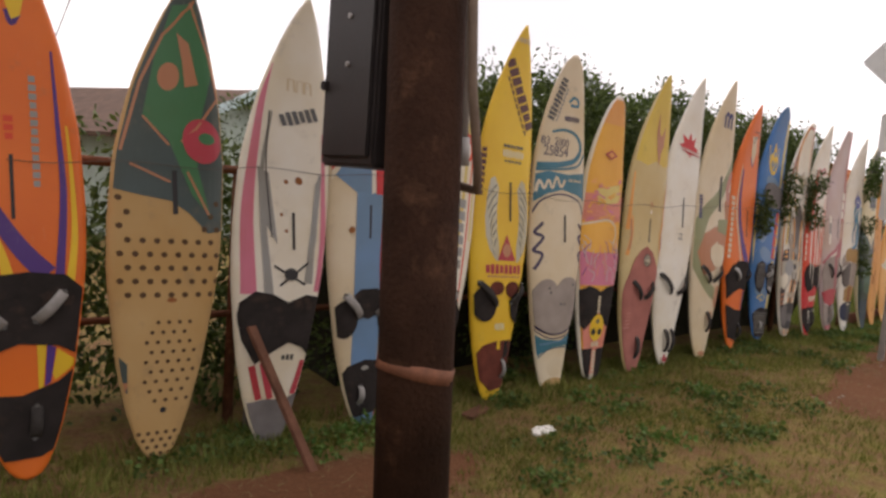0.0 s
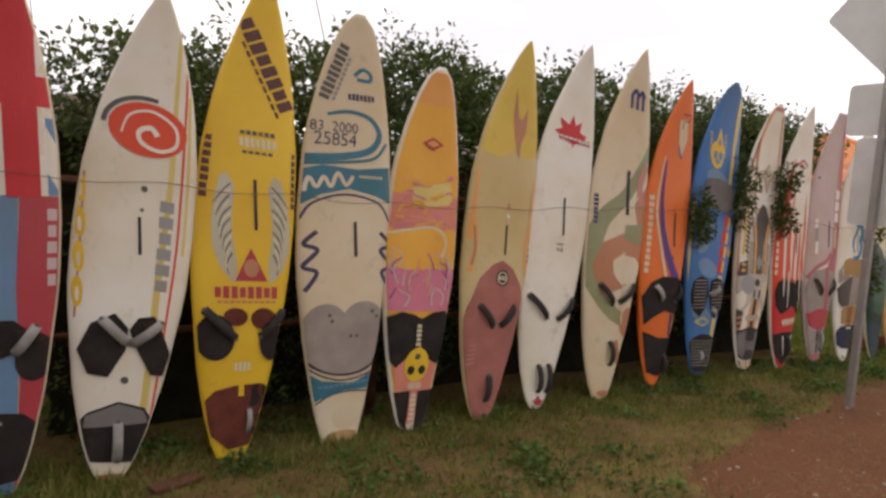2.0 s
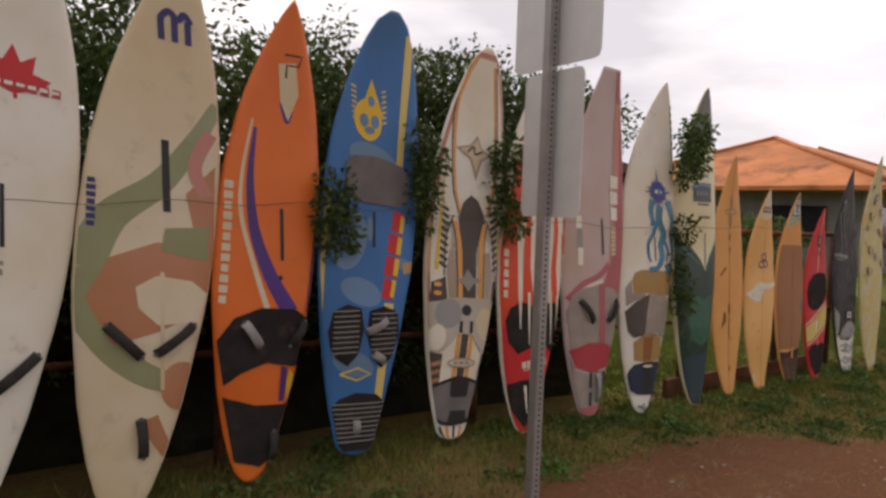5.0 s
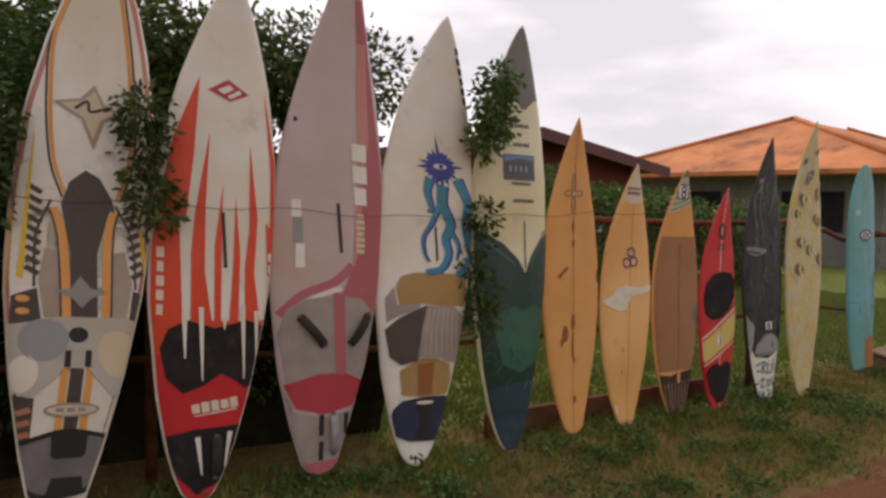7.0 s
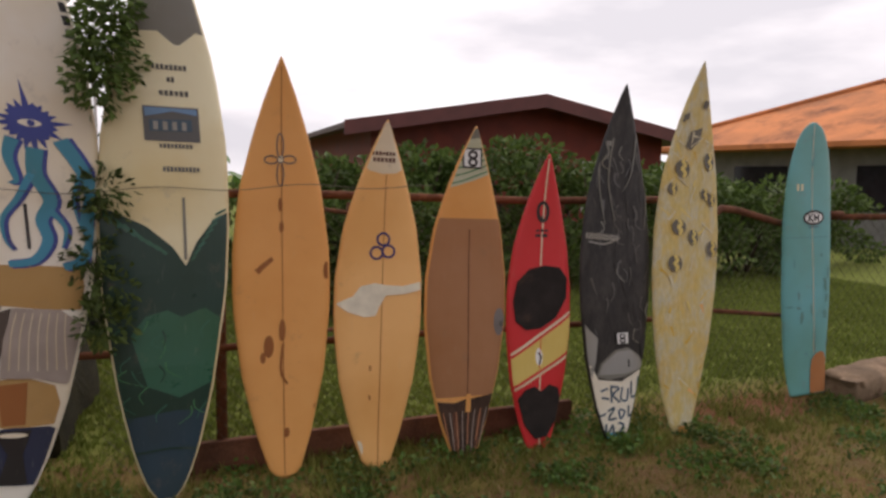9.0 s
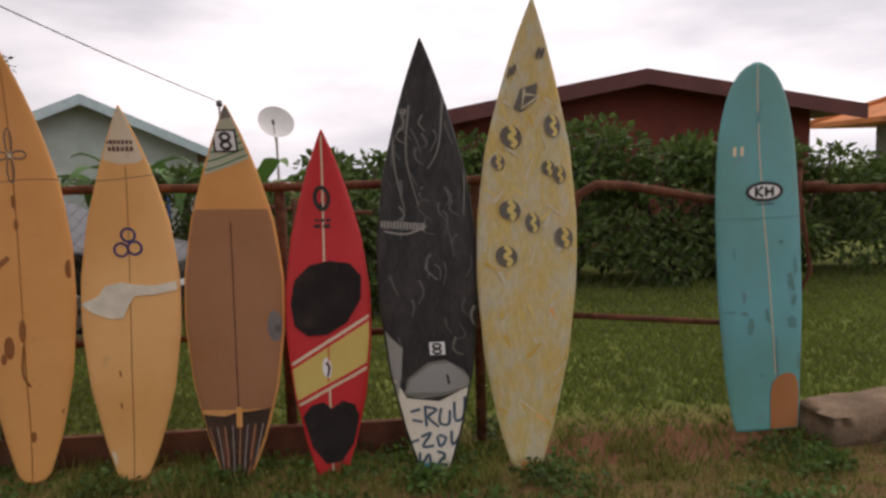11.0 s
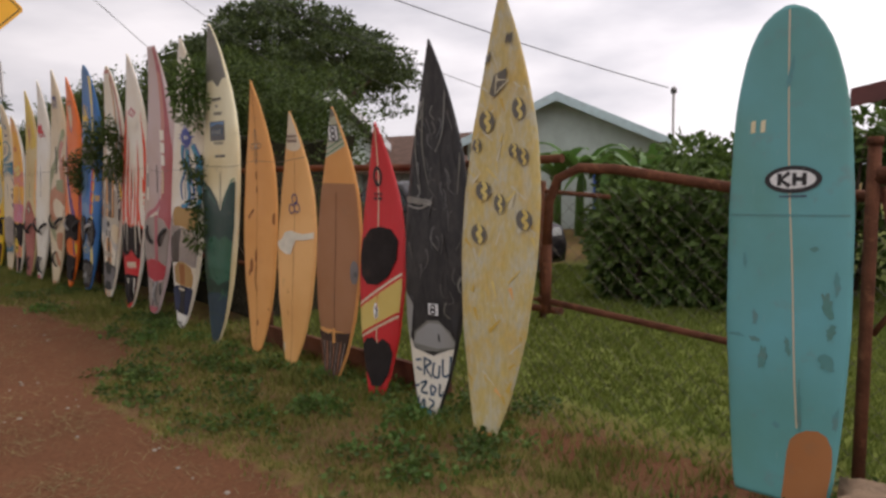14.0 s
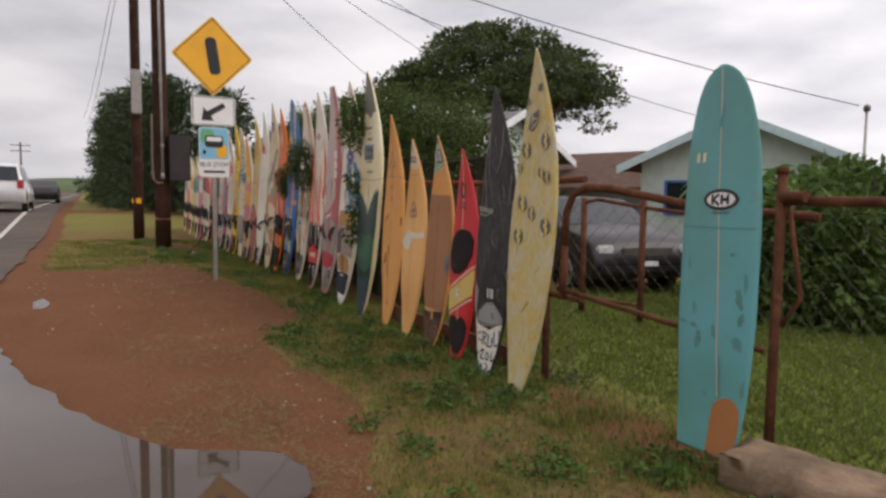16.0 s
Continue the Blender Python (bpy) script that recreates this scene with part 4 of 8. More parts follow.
b = boards["D"]
b.poly(SKYBLUE, [(120, -90), (330, -90), (330, 330), (190, 335), (120, 285)], "painted_flag", 1)
b.poly(WHITE, [(224, -90), (292, -90), (292, 335), (224, 335)], "painted_band", 2)
b.poly(WHITE, [(120, 120), (330, 120), (330, 205), (120, 205)], "painted_band", 2)
b.stroke(WHITE, [(140, -40), (330, 330)], 34, "painted_band", 2)
b.stroke(WHITE, [(330, -10), (120, 300)], 34, "painted_band", 2)
b.stroke(RED, [(330, -10), (120, 300)], 14, "painted_band", 3)
b.poly(RED, [(234, -90), (282, -90), (282, 335), (234, 335)], "painted_band", 4)
b.poly(RED, [(120, 140), (330, 140), (330, 188), (120, 188)], "painted_band", 4)
b.poly(SKYBLUE, [(188, 332), (250, 332), (250, 480), (256, 650), (262, 840), (205, 840), (190, 600)], lift=2)
b.poly(CRIMSON, [(252, 332), (320, 332), (320, 580), (300, 760), (262, 840), (258, 640), (248, 480)], lift=3)
b.bars(MAUVE, 297, 480, 297, 345, 14, 5, lift=4)
b.slot(222, 358, 428)
b.oval(RUSTSPOT, 178, 410, 7, 7, lift=3)
pad(b, [(188, 548), (205, 534), (245, 534), (262, 548), (268, 578), (225, 598), (182, 582)])
for x in (172, 277):
    b.oval(PAD, x, 596, 28, 40, "deck_pad", 2, depth=0.006)
b.strap(170, 545, 207, 592, SILVER)
b.strap(278, 545, 248, 590, SILVER)
pad(b, [(165, 730), (188, 696), (228, 685), (265, 690), (292, 715), (288, 765), (262, 800), (215, 806), (175, 780)])
b.strap(222, 740, 220, 778, SILVER, wide=0.04)
b.oval(GREY, 228, 702, 9, 5, lift=7)

b = boards["E"]
b.stroke(PALEYEL, [(500, 50), (482, 180), (466, 320), (444, 480), (428, 700)], (6, 12), lift=1)
b.stroke(SCARLET, [(505, 120), (490, 260), (474, 420), (456, 560), (440, 720)], 4, lift=1)
b.stroke(PALEYEL, [(506, 160), (496, 300), (484, 430)], 5, lift=1)
b.oval(SCARLET, 437, 226, 60, 44, "painted_swirl", 2)
b.stroke(WHITE, [(395, 235), (410, 205), (445, 195), (478, 215), (478, 245), (452, 258), (425, 248), (422, 230), (440, 222), (450, 234)], (3, 9), "swirl_line", 3)
b.hoop(DARKGREY, 437, 226, 70, 54, 7, "curved_lettering_bar", 2, 185, 285)
for k in range(4):
    b.oval(YELLOW, 333 - 2.5 * k, 330 + 56 * k, 8, 25, "painted_flame", 2)
    b.oval(WHITE, 333 - 2.5 * k, 334 + 56 * k, 3, 12, "painted_flame", 3)
b.stroke(CLAY, [(340, 305), (330, 420), (322, 540)], 3, lift=1)
b.bars(GREY, 448, 492, 462, 332, 22, 6)
b.slot(417, 370, 432)
for x, y, r in ((426, 323, 5), (421, 358, 3), (397, 642, 6)):
    b.oval(DARKGREY, x, y, r, r, "plug", 2)
pad(b, [(326, 592), (345, 548), (380, 531), (400, 555), (396, 592), (372, 636), (342, 630)])
pad(b, [(402, 558), (415, 538), (440, 534), (452, 560), (467, 600), (456, 636), (436, 634), (414, 592)])
b.strap(360, 540, 400, 580, SILVER)
b.strap(452, 545, 404, 582, SILVER)
pad(b, [(330, 715), (345, 695), (390, 678), (430, 690), (447, 720), (438, 758), (415, 781), (350, 776), (335, 750)])
b.poly(PADGREY, [(342, 700), (390, 681), (428, 694), (438, 716), (340, 720)], lift=7)
b.strap(391, 712, 393, 778, SILVER)
b.oval(CLAY, 386, 805, 26, 7, lift=2)

b = boards["F"]
MAROONINK = paint("dark_maroon_print", (0.11, 0.035, 0.03))
b.bars(MAROONINK, 590, 52, 656, 190, 27, 8, gap=0.2)
b.bars(MAROONINK, 586, 88, 640, 205, 5, 9)
b.bars(SAND, 604, 8, 648, 8, 10, 5)
b.bars(DARKGREY, 576, 232, 634, 232, 7, 6)
b.bars(IVORY, 574, 248, 636, 248, 16, 7)
b.bars(DARKGREY, 578, 264, 630, 264, 5, 5)
b.bars(MAROONINK, 528, 242, 514, 346, 13, 8)
b.bars(MAROONINK, 664, 258, 660, 355, 7, 8)
FEATHER = paint("silver_feather_paint", (0.52, 0.49, 0.38), amount=0.4)
for s in (-1, 1):
    b.poly(FEATHER, [(591 + s * q, y) for q, y in ((27, 322), (38, 300), (49, 306), (58, 340), (64, 385), (62, 425), (52, 455), (38, 474), (27, 482), (25, 450), (31, 415), (33, 375))], "painted_wing", 1)
    for k in range(13):
        p = [(591 + s * (33 + 0.9 * (k % 4)), 318 + 9.5 * k), (591 + s * (45 + 0.8 * k - 0.09 * k * k), 330 + 10.0 * k), (591 + s * (61 - 1.8 * k), 352 + 9.6 * k)]
        b.stroke((DARKGREY, IVORY)[k % 2], p, (2.6, 1.4), "painted_feather", 2 + k % 2)
b.slot(597, 308, 392)
b.poly(CRIMSON, [(588, 422), (614, 478), (562, 478)], "painted_emblem", 2)
b.oval(CLAY, 588, 456, 12, 15, "painted_emblem", 3)
b.bars(CRIMSON, 530, 497, 634, 497, 20, 8)
b.bars(CLAY, 534, 513, 630, 513, 4, 10)
b.oval(PADRED, 562, 538, 19, 15, "deck_pad", 2, depth=0.006)
b.oval(PADRED, 607, 541, 20, 18, "deck_pad", 2, depth=0.006)
b.oval(PAD, 530, 572, 30, 38, "deck_pad", 3, depth=0.006)
b.oval(PAD, 622, 580, 22, 34, "deck_pad", 3, depth=0.006)
b.strap(514, 526, 562, 575)
b.strap(642, 528, 602, 572)
b.bars(IVORY, 560, 622, 588, 622, 16, 4)
pad(b, [(516, 678), (530, 662), (562, 654), (605, 652), (627, 676), (618, 718), (592, 755), (552, 762), (524, 736)], PADRED)
pad(b, [(590, 654), (610, 655), (626, 676), (617, 718), (592, 752), (584, 700)])
b.poly(YELLOW, [(567, 648), (576, 648), (576, 672), (567, 672)], lift=7)
b.strap(585, 694, 583, 734, SILVER, wide=0.03)

b = boards["G"]
INK = paint("dark_violet_print", (0.055, 0.04, 0.10))
b.bars(DARKGREY, 714, 170, 754, 78, 17, 10)
b.bars(GREY, 728, 172, 760, 98, 5, 9)
b.stroke(TEALBLUE, [(764, 128), (778, 116), (790, 122), (788, 133), (768, 133)], 6)
b.bars(INK, 752, 163, 796, 162, 11, 7)
b.text("83  2000", 728, 216, 24, INK)
b.text("25854", 728, 237, 31, INK)
b.stroke(TEALBLUE, [(718, 196), (752, 188), (786, 196), (800, 222), (782, 250), (736, 264), (676, 270)], (5, 14), "painted_wave", 1)
b.stroke(TEALBLUE, [(812, 235), (790, 262), (750, 272), (674, 280)], 5, "painted_wave", 1)
b.poly(TEALBLUE, [(664, 292), (705, 280), (760, 284), (815, 276), (815, 340), (790, 328), (745, 318), (700, 330), (664, 352)], "painted_wave", 2)
b.stroke(CREAM, [(676, 326), (684, 302), (694, 318), (706, 300), (716, 316), (728, 292), (740, 312), (752, 296)], 6, "script_stroke", 3)
b.bars(SAND, 762, 296, 802, 296, 5, 8, lift=3)
b.stroke(INK, [(668, 372), (688, 344), (740, 328), (792, 340), (812, 372)], 4, "painted_line", 1)
b.slot(752, 374, 434)
for x0, s in ((680, 1), (806, -1)):
    b.stroke(INK, [(x0 + 12 * s, 392), (x0 - 8 * s, 414), (x0 + 12 * s, 424), (x0 - 10 * s, 452), (x0 + 10 * s, 462), (x0 - 8 * s, 494)], 7, "painted_squiggle", 1)
b.oval(PADTAUPE, 704, 562, 37, 47, "deck_pad", 1, depth=0.005)
b.oval(PADTAUPE, 765, 560, 40, 48, "deck_pad", 2, depth=0.005)
b.oval(PADTAUPE, 735, 590, 62, 48, "deck_pad", 3, depth=0.005)
for x, y in ((708, 535), (712, 545), (778, 530), (786, 540), (742, 572), (752, 572)):
    b.oval(DARKGREY, x, y, 3, 3, "plug", 9)
b.stroke(INK, [(660, 568), (680, 618), (730, 640), (780, 628), (812, 585)], 5, "painted_line", 1)
b.stroke(INK, [(660, 590), (684, 630), (735, 650), (790, 634), (812, 604)], 3, "painted_line", 1)
b.poly(TEALBLUE, [(664, 625), (700, 648), (750, 656), (810, 626), (805, 655), (790, 668), (735, 668), (700, 680), (684, 690)], "painted_wave", 2)
b.bars(SKYBLUE, 695, 660, 782, 654, 5, 10, lift=3)
b.stroke(SLATE, [(690, 692), (715, 674), (752, 670), (788, 676)], 3, "painted_line", 3)
b.oval(SAND, 742, 715, 24, 22)
b.oval(TAN, 738, 752, 30, 14)

b = boards["H"]
inner(b, SUNYEL, 0.018)
inner(b, PEACH, 0.018, 0.90, 1.0, lift=2)
SUNSET = paint("sunset_rose_paint", (0.74, 0.26, 0.20))
inner(b, SUNSET, 0.018, 0.56, 0.655, lift=2)
b.poly(PALEYEL, [(190, 300), (290, 280), (300, 330), (200, 345)], lift=3)
r5 = random.Random(5)
for k in range(34):
    x, y = r5.uniform(150, 312), r5.uniform(265, 385)
    b.stroke(r5.choice((PINK, PEACH, SUNYEL, SUNSET)), [(x, y), (x + r5.uniform(-26, 26), y + r5.uniform(-8, 12)), (x + r5.uniform(-34, 34), y + r5.uniform(0, 18))], (3, r5.uniform(4, 8)), "painted_cloud", 4 + k % 3)
b.poly(SUNYEL, [(140, 402), (250, 385), (282, 400), (284, 440), (270, 475), (190, 480), (140, 470)], lift=6)
b.stroke(CREAM, [(140, 402), (190, 392), (245, 384), (276, 398), (284, 424), (272, 452)], (5, 8), "painted_wave", 7)
inner(b, PINK, 0.018, 0.335, 0.452, lift=5)
for k in range(30):
    x, y = r5.uniform(150, 312), r5.uniform(470, 572)
    b.stroke(r5.choice((PLUM, MAUVE, SUNSET, MAUVE)), [(x, y), (x + r5.uniform(-10, 10), y - 22), (x + r5.uniform(-24, 24), y - r5.uniform(24, 46))], (5, 2), "painted_frond", 6 + k % 3)
b.poly(CRIMSON, [(215, 201), (241, 187), (268, 201), (241, 215)], "diamond_emblem", 7)
b.poly(PEACH, [(225, 201), (241, 193), (258, 201), (241, 209)], "diamond_emblem", 8)
b.slot(231, 400, 470)
inner(b, SUNSET, 0.03, 0.02, 0.30, lift=5)
pad(b, [(148, 585), (185, 572), (215, 578), (235, 588), (262, 574), (296, 570), (310, 592), (303, 650), (286, 692), (258, 678), (236, 646), (208, 672), (182, 696), (160, 672), (150, 625)])
b.oval(YELLOW, 232, 690, 30, 38, "painted_badge", 8)
for x in (219, 246):
    b.oval(BLACK, x, 702, 9, 10, "painted_badge", 9)
b.oval(DARKGREY, 232, 672, 7, 7, "painted_badge", 9)
b.bars(CREAM, 216, 737, 250, 737, 16, 6, lift=9)
pad(b, [(182, 752), (224, 748), (224, 834), (204, 830), (192, 795)])
pad(b, [(243, 750), (288, 748), (278, 795), (262, 832), (243, 834)])
b.bars(SAND, 233, 756, 233, 828, 14, 7, lift=8)
b.bars(SAND, 229, 600, 229, 650, 12, 5, lift=9)

b = boards["I"]
b.poly(FADEDYEL, [(330, -20), (560, -20), (560, 236), (520, 222), (480, 240), (440, 228), (400, 246), (330, 232)])
b.poly(CLAY, [(438, 92), (446, 150), (456, 158), (472, 128), (470, 182), (458, 205), (452, 244), (440, 200), (432, 150)], "painted_flame", 3)
for pts in ([(352, 270), (344, 350), (336, 430)], [(350, 390), (352, 440), (340, 500)], [(510, 280), (500, 370), (512, 430)], [(500, 380), (490, 440), (505, 500)]):
    b.stroke(PEACH, pts, (4, 13), "painted_flame", 2)
b.stroke(CLAY, [(345, 400), (350, 450), (344, 485)], 6, "painted_flame", 3)
b.oval(CLAY, 433, 350, 4, 8, lift=2)
b.oval(WHITE, 433, 370, 4, 5, lift=2)
b.slot(431, 390, 455)
pad(b, [(425, 468), (455, 484), (485, 524), (506, 582), (503, 640), (482, 740), (456, 826), (388, 826), (352, 720), (336, 640), (342, 580), (370, 510), (400, 480)], PADROSE)
b.oval(BLACK, 427, 507, 18, 18, "round_badge", 8)
b.hoop(SAND, 427, 507, 14, 14, 3, "round_badge", 9)
b.bars(SAND, 417, 507, 438, 507, 9, 3, lift=9)
b.strap(372, 568, 416, 616)
b.strap(472, 566, 432, 614)
b.strap(421, 722, 420, 782)
for k in range(5):
    for x in (357, 478):
        b.stroke(ROSE, [(x, 660 + 10 * k), (x + 18, 656 + 10 * k)], 3, "pad_groove", 8)

b = boards["J"]
b.poly(RED, [(627, 138), (635, 160), (652, 148), (648, 172), (668, 178), (656, 192), (628, 202), (600, 192), (578, 180), (597, 173), (591, 150), (616, 161)], "painted_leaf", 2)
b.bars(CRIMSON, 590, 190, 682, 192, 13, 7, lift=3)
b.bars(WHITE, 592, 189, 680, 191, 5, 7, lift=4)
b.stroke(RED, [(628, 198), (629, 208)], 4, lift=2)
b.slot(613, 322, 405)
b.bars(GREY, 596, 426, 616, 426, 6, 3)
b.bars(GREY, 596, 438, 616, 438, 8, 2)
b.bars(PLUM, 519, 480, 524, 330, 7, 12)
b.strap(528, 545, 578, 592)
b.strap(652, 545, 606, 594)
b.strap(565, 698, 568, 758)
b.strap(593, 696, 590, 758)
b.poly(CRIMSON, [(568, 764), (576, 776), (584, 774), (574, 788), (562, 788), (552, 776), (560, 776)], "painted_leaf", 2)
b.oval(BLACK, 676, 3, 5, 5, "plug", 2)

b = boards["K"]
for x in (786, 802, 818):
    b.stroke(NAVY, [(x - 2, 126), (x - 2, 96)], 8, "emblem_bar", 2)
b.stroke(NAVY, [(784, 97), (794, 87), (804, 96), (812, 87), (820, 98)], 8, "emblem_bar", 3)
b.stroke(CAMO, [(850, 200), (815, 262), (775, 320), (718, 372), (688, 440)], (16, 46), lift=1)
b.stroke(CAMO, [(690, 440), (690, 500), (730, 560), (790, 590), (850, 560)], (40, 26), lift=1)
b.poly(CLAY, [(845, 285), (806, 330), (820, 400), (770, 400), (716, 425), (690, 480), (720, 540), (775, 520), (840, 480)], lift=2)
b.poly(CAMO, [(780, 380), (835, 372), (832, 420), (775, 412)], lift=3)
b.stroke(ROSE, [(840, 240), (818, 290), (832, 330)], 18, lift=3)
b.poly(CREAM, [(745, 462), (770, 445), (812, 450), (836, 470), (815, 508), (770, 512), (748, 490)], "worn_patch", 4)
b.oval(CLAY, 800, 596, 26, 34, lift=2)
b.stroke(CLAY, [(760, 640), (780, 680), (800, 720)], (26, 8), lift=2)
b.stroke(SAND, [(776, 440), (776, 600)], 5, "worn_patch", 5)
b.slot(783, 260, 357, 9)
b.bars(NAVY, 697, 386, 700, 320, 10, 7)
b.strap(712, 514, 752, 556)
b.strap(815, 510, 768, 552)
b.strap(752, 640, 756, 692)
b.oval(CLAY, 738, 755, 16, 7)

b = boards["L"]
b.poly(CREAM, [(696, 158), (722, 152), (724, 200), (706, 245), (696, 215)], "painted_drop", 2)
b.stroke(PURPLE, [(697, 218), (704, 247), (712, 228)], 5, lift=1)
b.stroke(BLACK, [(706, 142), (732, 140), (726, 156), (708, 158), (706, 178)], 3, "monogram_stroke", 3, curve=False)
b.stroke(CREAM, [(655, 250), (638, 330), (634, 400), (652, 480), (672, 548)], (3, 9), lift=1)
b.stroke(PURPLE, [(658, 262), (648, 340), (652, 420), (674, 490), (705, 548)], (4, 26), lift=2)
b.stroke(PURPLE, [(748, 400), (742, 470), (736, 550)], (4, 10), lift=2)
b.stroke(YELLOW, [(752, 440), (745, 500), (738, 560)], 5, lift=1)
b.bars(CREAM, 608, 538, 620, 345, 11, 12)
b.slot(692, 384, 466)
b.oval(BLACK, 690, 494, 3, 4, lift=2)
pad(b, [(603, 596), (625, 560), (662, 543), (712, 543), (738, 560), (742, 600), (716, 636), (672, 628), (636, 645), (614, 664)])
b.poly(PURPLE, [(694, 634), (704, 638), (702, 690), (694, 692)], lift=2)
b.poly(YELLOW, [(708, 640), (726, 664), (706, 688), (704, 660)], lift=2)
pad(b, [(614, 682), (660, 696), (704, 696), (732, 668), (728, 722), (706, 770), (672, 792), (636, 782)])
b.strap(638, 566, 662, 604, SILVER)
b.strap(730, 562, 706, 602)
b.strap(690, 738, 688, 786)

b = boards["M"]
b.stroke(PALEYEL, [(276, 10), (262, 120), (243, 275)], 20, lift=1)
b.stroke(BLUE, [(290, 20), (270, 140), (252, 270)], 4, lift=2)
b.stroke(PALEYEL, [(218, 540), (206, 735)], (24, 20), lift=1)
b.stroke(PALEYEL, [(78, 325), (64, 450), (62, 570)], 9, lift=1)
b.oval(YELLOW, 168, 186, 33, 40, "painted_fruit", 2)
b.poly(YELLOW, [(178, 108), (206, 178), (148, 178)], "painted_fruit", 3)
for x, y, rx, ry in ((158, 188, 10, 13), (184, 188, 10, 13), (170, 206, 12, 7), (176, 150, 8, 10)):
    b.oval(SKYBLUE, x, y, rx, ry, "painted_fruit", 4)
for k in range(7):
    for s in (-1, 1):
        b.stroke(PALEYEL, [(172 + s * 30, 128 + 10 * k), (172 + s * 40, 124 + 10 * k)], 4, "painted_fruit", 2)
b.poly(PADGREY, [(112, 275), (130, 258), (180, 254), (248, 266), (266, 284), (264, 330), (238, 348), (150, 346), (116, 330)], "glued_patch", 3, depth=0.005)
b.oval(SKYBLUE, 168, 396, 7, 24, lift=2)
b.slot(178, 362, 432, 6)
b.bars(RED, 212, 532, 242, 352, 34, 4, lift=2, gap=0.12)
b.bars(YELLOW, 224, 528, 252, 356, 12, 4, lift=3, gap=0.2)
for x, y, rx, ry in ((180, 262, 60, 30), (120, 420, 40, 60), (150, 520, 50, 26), (140, 660, 50, 24), (250, 460, 24, 12)):
    b.oval(SKYBLUE, x, y, rx, ry, "worn_patch", 1, tilt=15)
b.stroke(TAN, [(252, 470), (290, 462)], 22, "worn_patch", 2)
for pts in ([(78, 600), (88, 560), (118, 545), (150, 552), (158, 590), (148, 640), (125, 664), (98, 650), (84, 628)], [(166, 600), (172, 556), (205, 546), (240, 556), (250, 600), (232, 646), (205, 668), (182, 644)],
            [(86, 756), (112, 728), (150, 716), (200, 720), (234, 745), (226, 800), (196, 828), (130, 828), (96, 800)]):
    pad(b, pts)
for k in range(9):
    for x0, x1, y0 in ((84, 150, 560), (172, 244, 562)):
        b.stroke(GREY, [(x0 + 4, y0 + 10 * k), (x1 - 4, y0 - 4 + 10 * k)], 2, "pad_groove", 8)
    b.stroke(GREY, [(98 + k, 738 + 9 * k), (226 - k, 736 + 9 * k)], 2, "pad_groove", 8)
b.strap(166, 598, 216, 572, SILVER)
b.strap(184, 640, 214, 656, SILVER, rise=0.02)
b.strap(156, 768, 158, 795, SILVER, rise=0.02)
b.stroke(PALEYEL, [(110, 680), (150, 668), (182, 680), (150, 692), (110, 680)], 4, lift=2, curve=False)

b = boards["N"]
b.chart = ((205, 985), (310, -25), 108, -35)
TAUPE = paint("taupe_paint", (0.40, 0.32, 0.24), amount=0.35)
UMBER = paint("dark_umber_paint", (0.075, 0.058, 0.05), amount=0.3)
inner(b, ROSE, 0.010, 0.28, 0.985)
inner(b, WHITE, 0.034, 0.26, 0.97, lift=2)
inner(b, UMBER, 0.022, 0.05, 0.62, lift=1)
inner(b, WHITE, 0.027, 0.05, 0.62, lift=2)
for c, d, w in ((UMBER, 0, 3.5), (PEACH, 6, 6)):
    b.stroke(c, [(268 + d, 0), (212 + d, 110), (189 + d, 230), (184 + d, 340), (198 + d, 408)], w, lift=3)
    b.stroke(c, [(328 - d, 20), (324 - d, 170), (311 - d, 320), (284 - d, 408)], w, lift=3)
    b.stroke(c, [(120 + d, 440), (108 + d, 560), (104 + d, 680), (118 + d, 800), (150 + d, 930)], w, lift=3)
    b.stroke(c, [(338 - d, 440), (336 - d, 560), (326 - d, 680), (306 - d, 800), (262 - d, 930)], w, lift=3)
b.poly(TAUPE, [(262, 200), (272, 232), (300, 248), (270, 266), (249, 318), (236, 266), (196, 240), (238, 228)], "pointed_emblem", 4)
b.poly(SAND, [(261, 212), (268, 235), (290, 248), (264, 262), (250, 300), (240, 262), (208, 241), (242, 232)], "pointed_emblem", 5)
b.stroke(UMBER, [(228, 248), (248, 232), (250, 250), (274, 240)], 5, "pointed_emblem", 6)
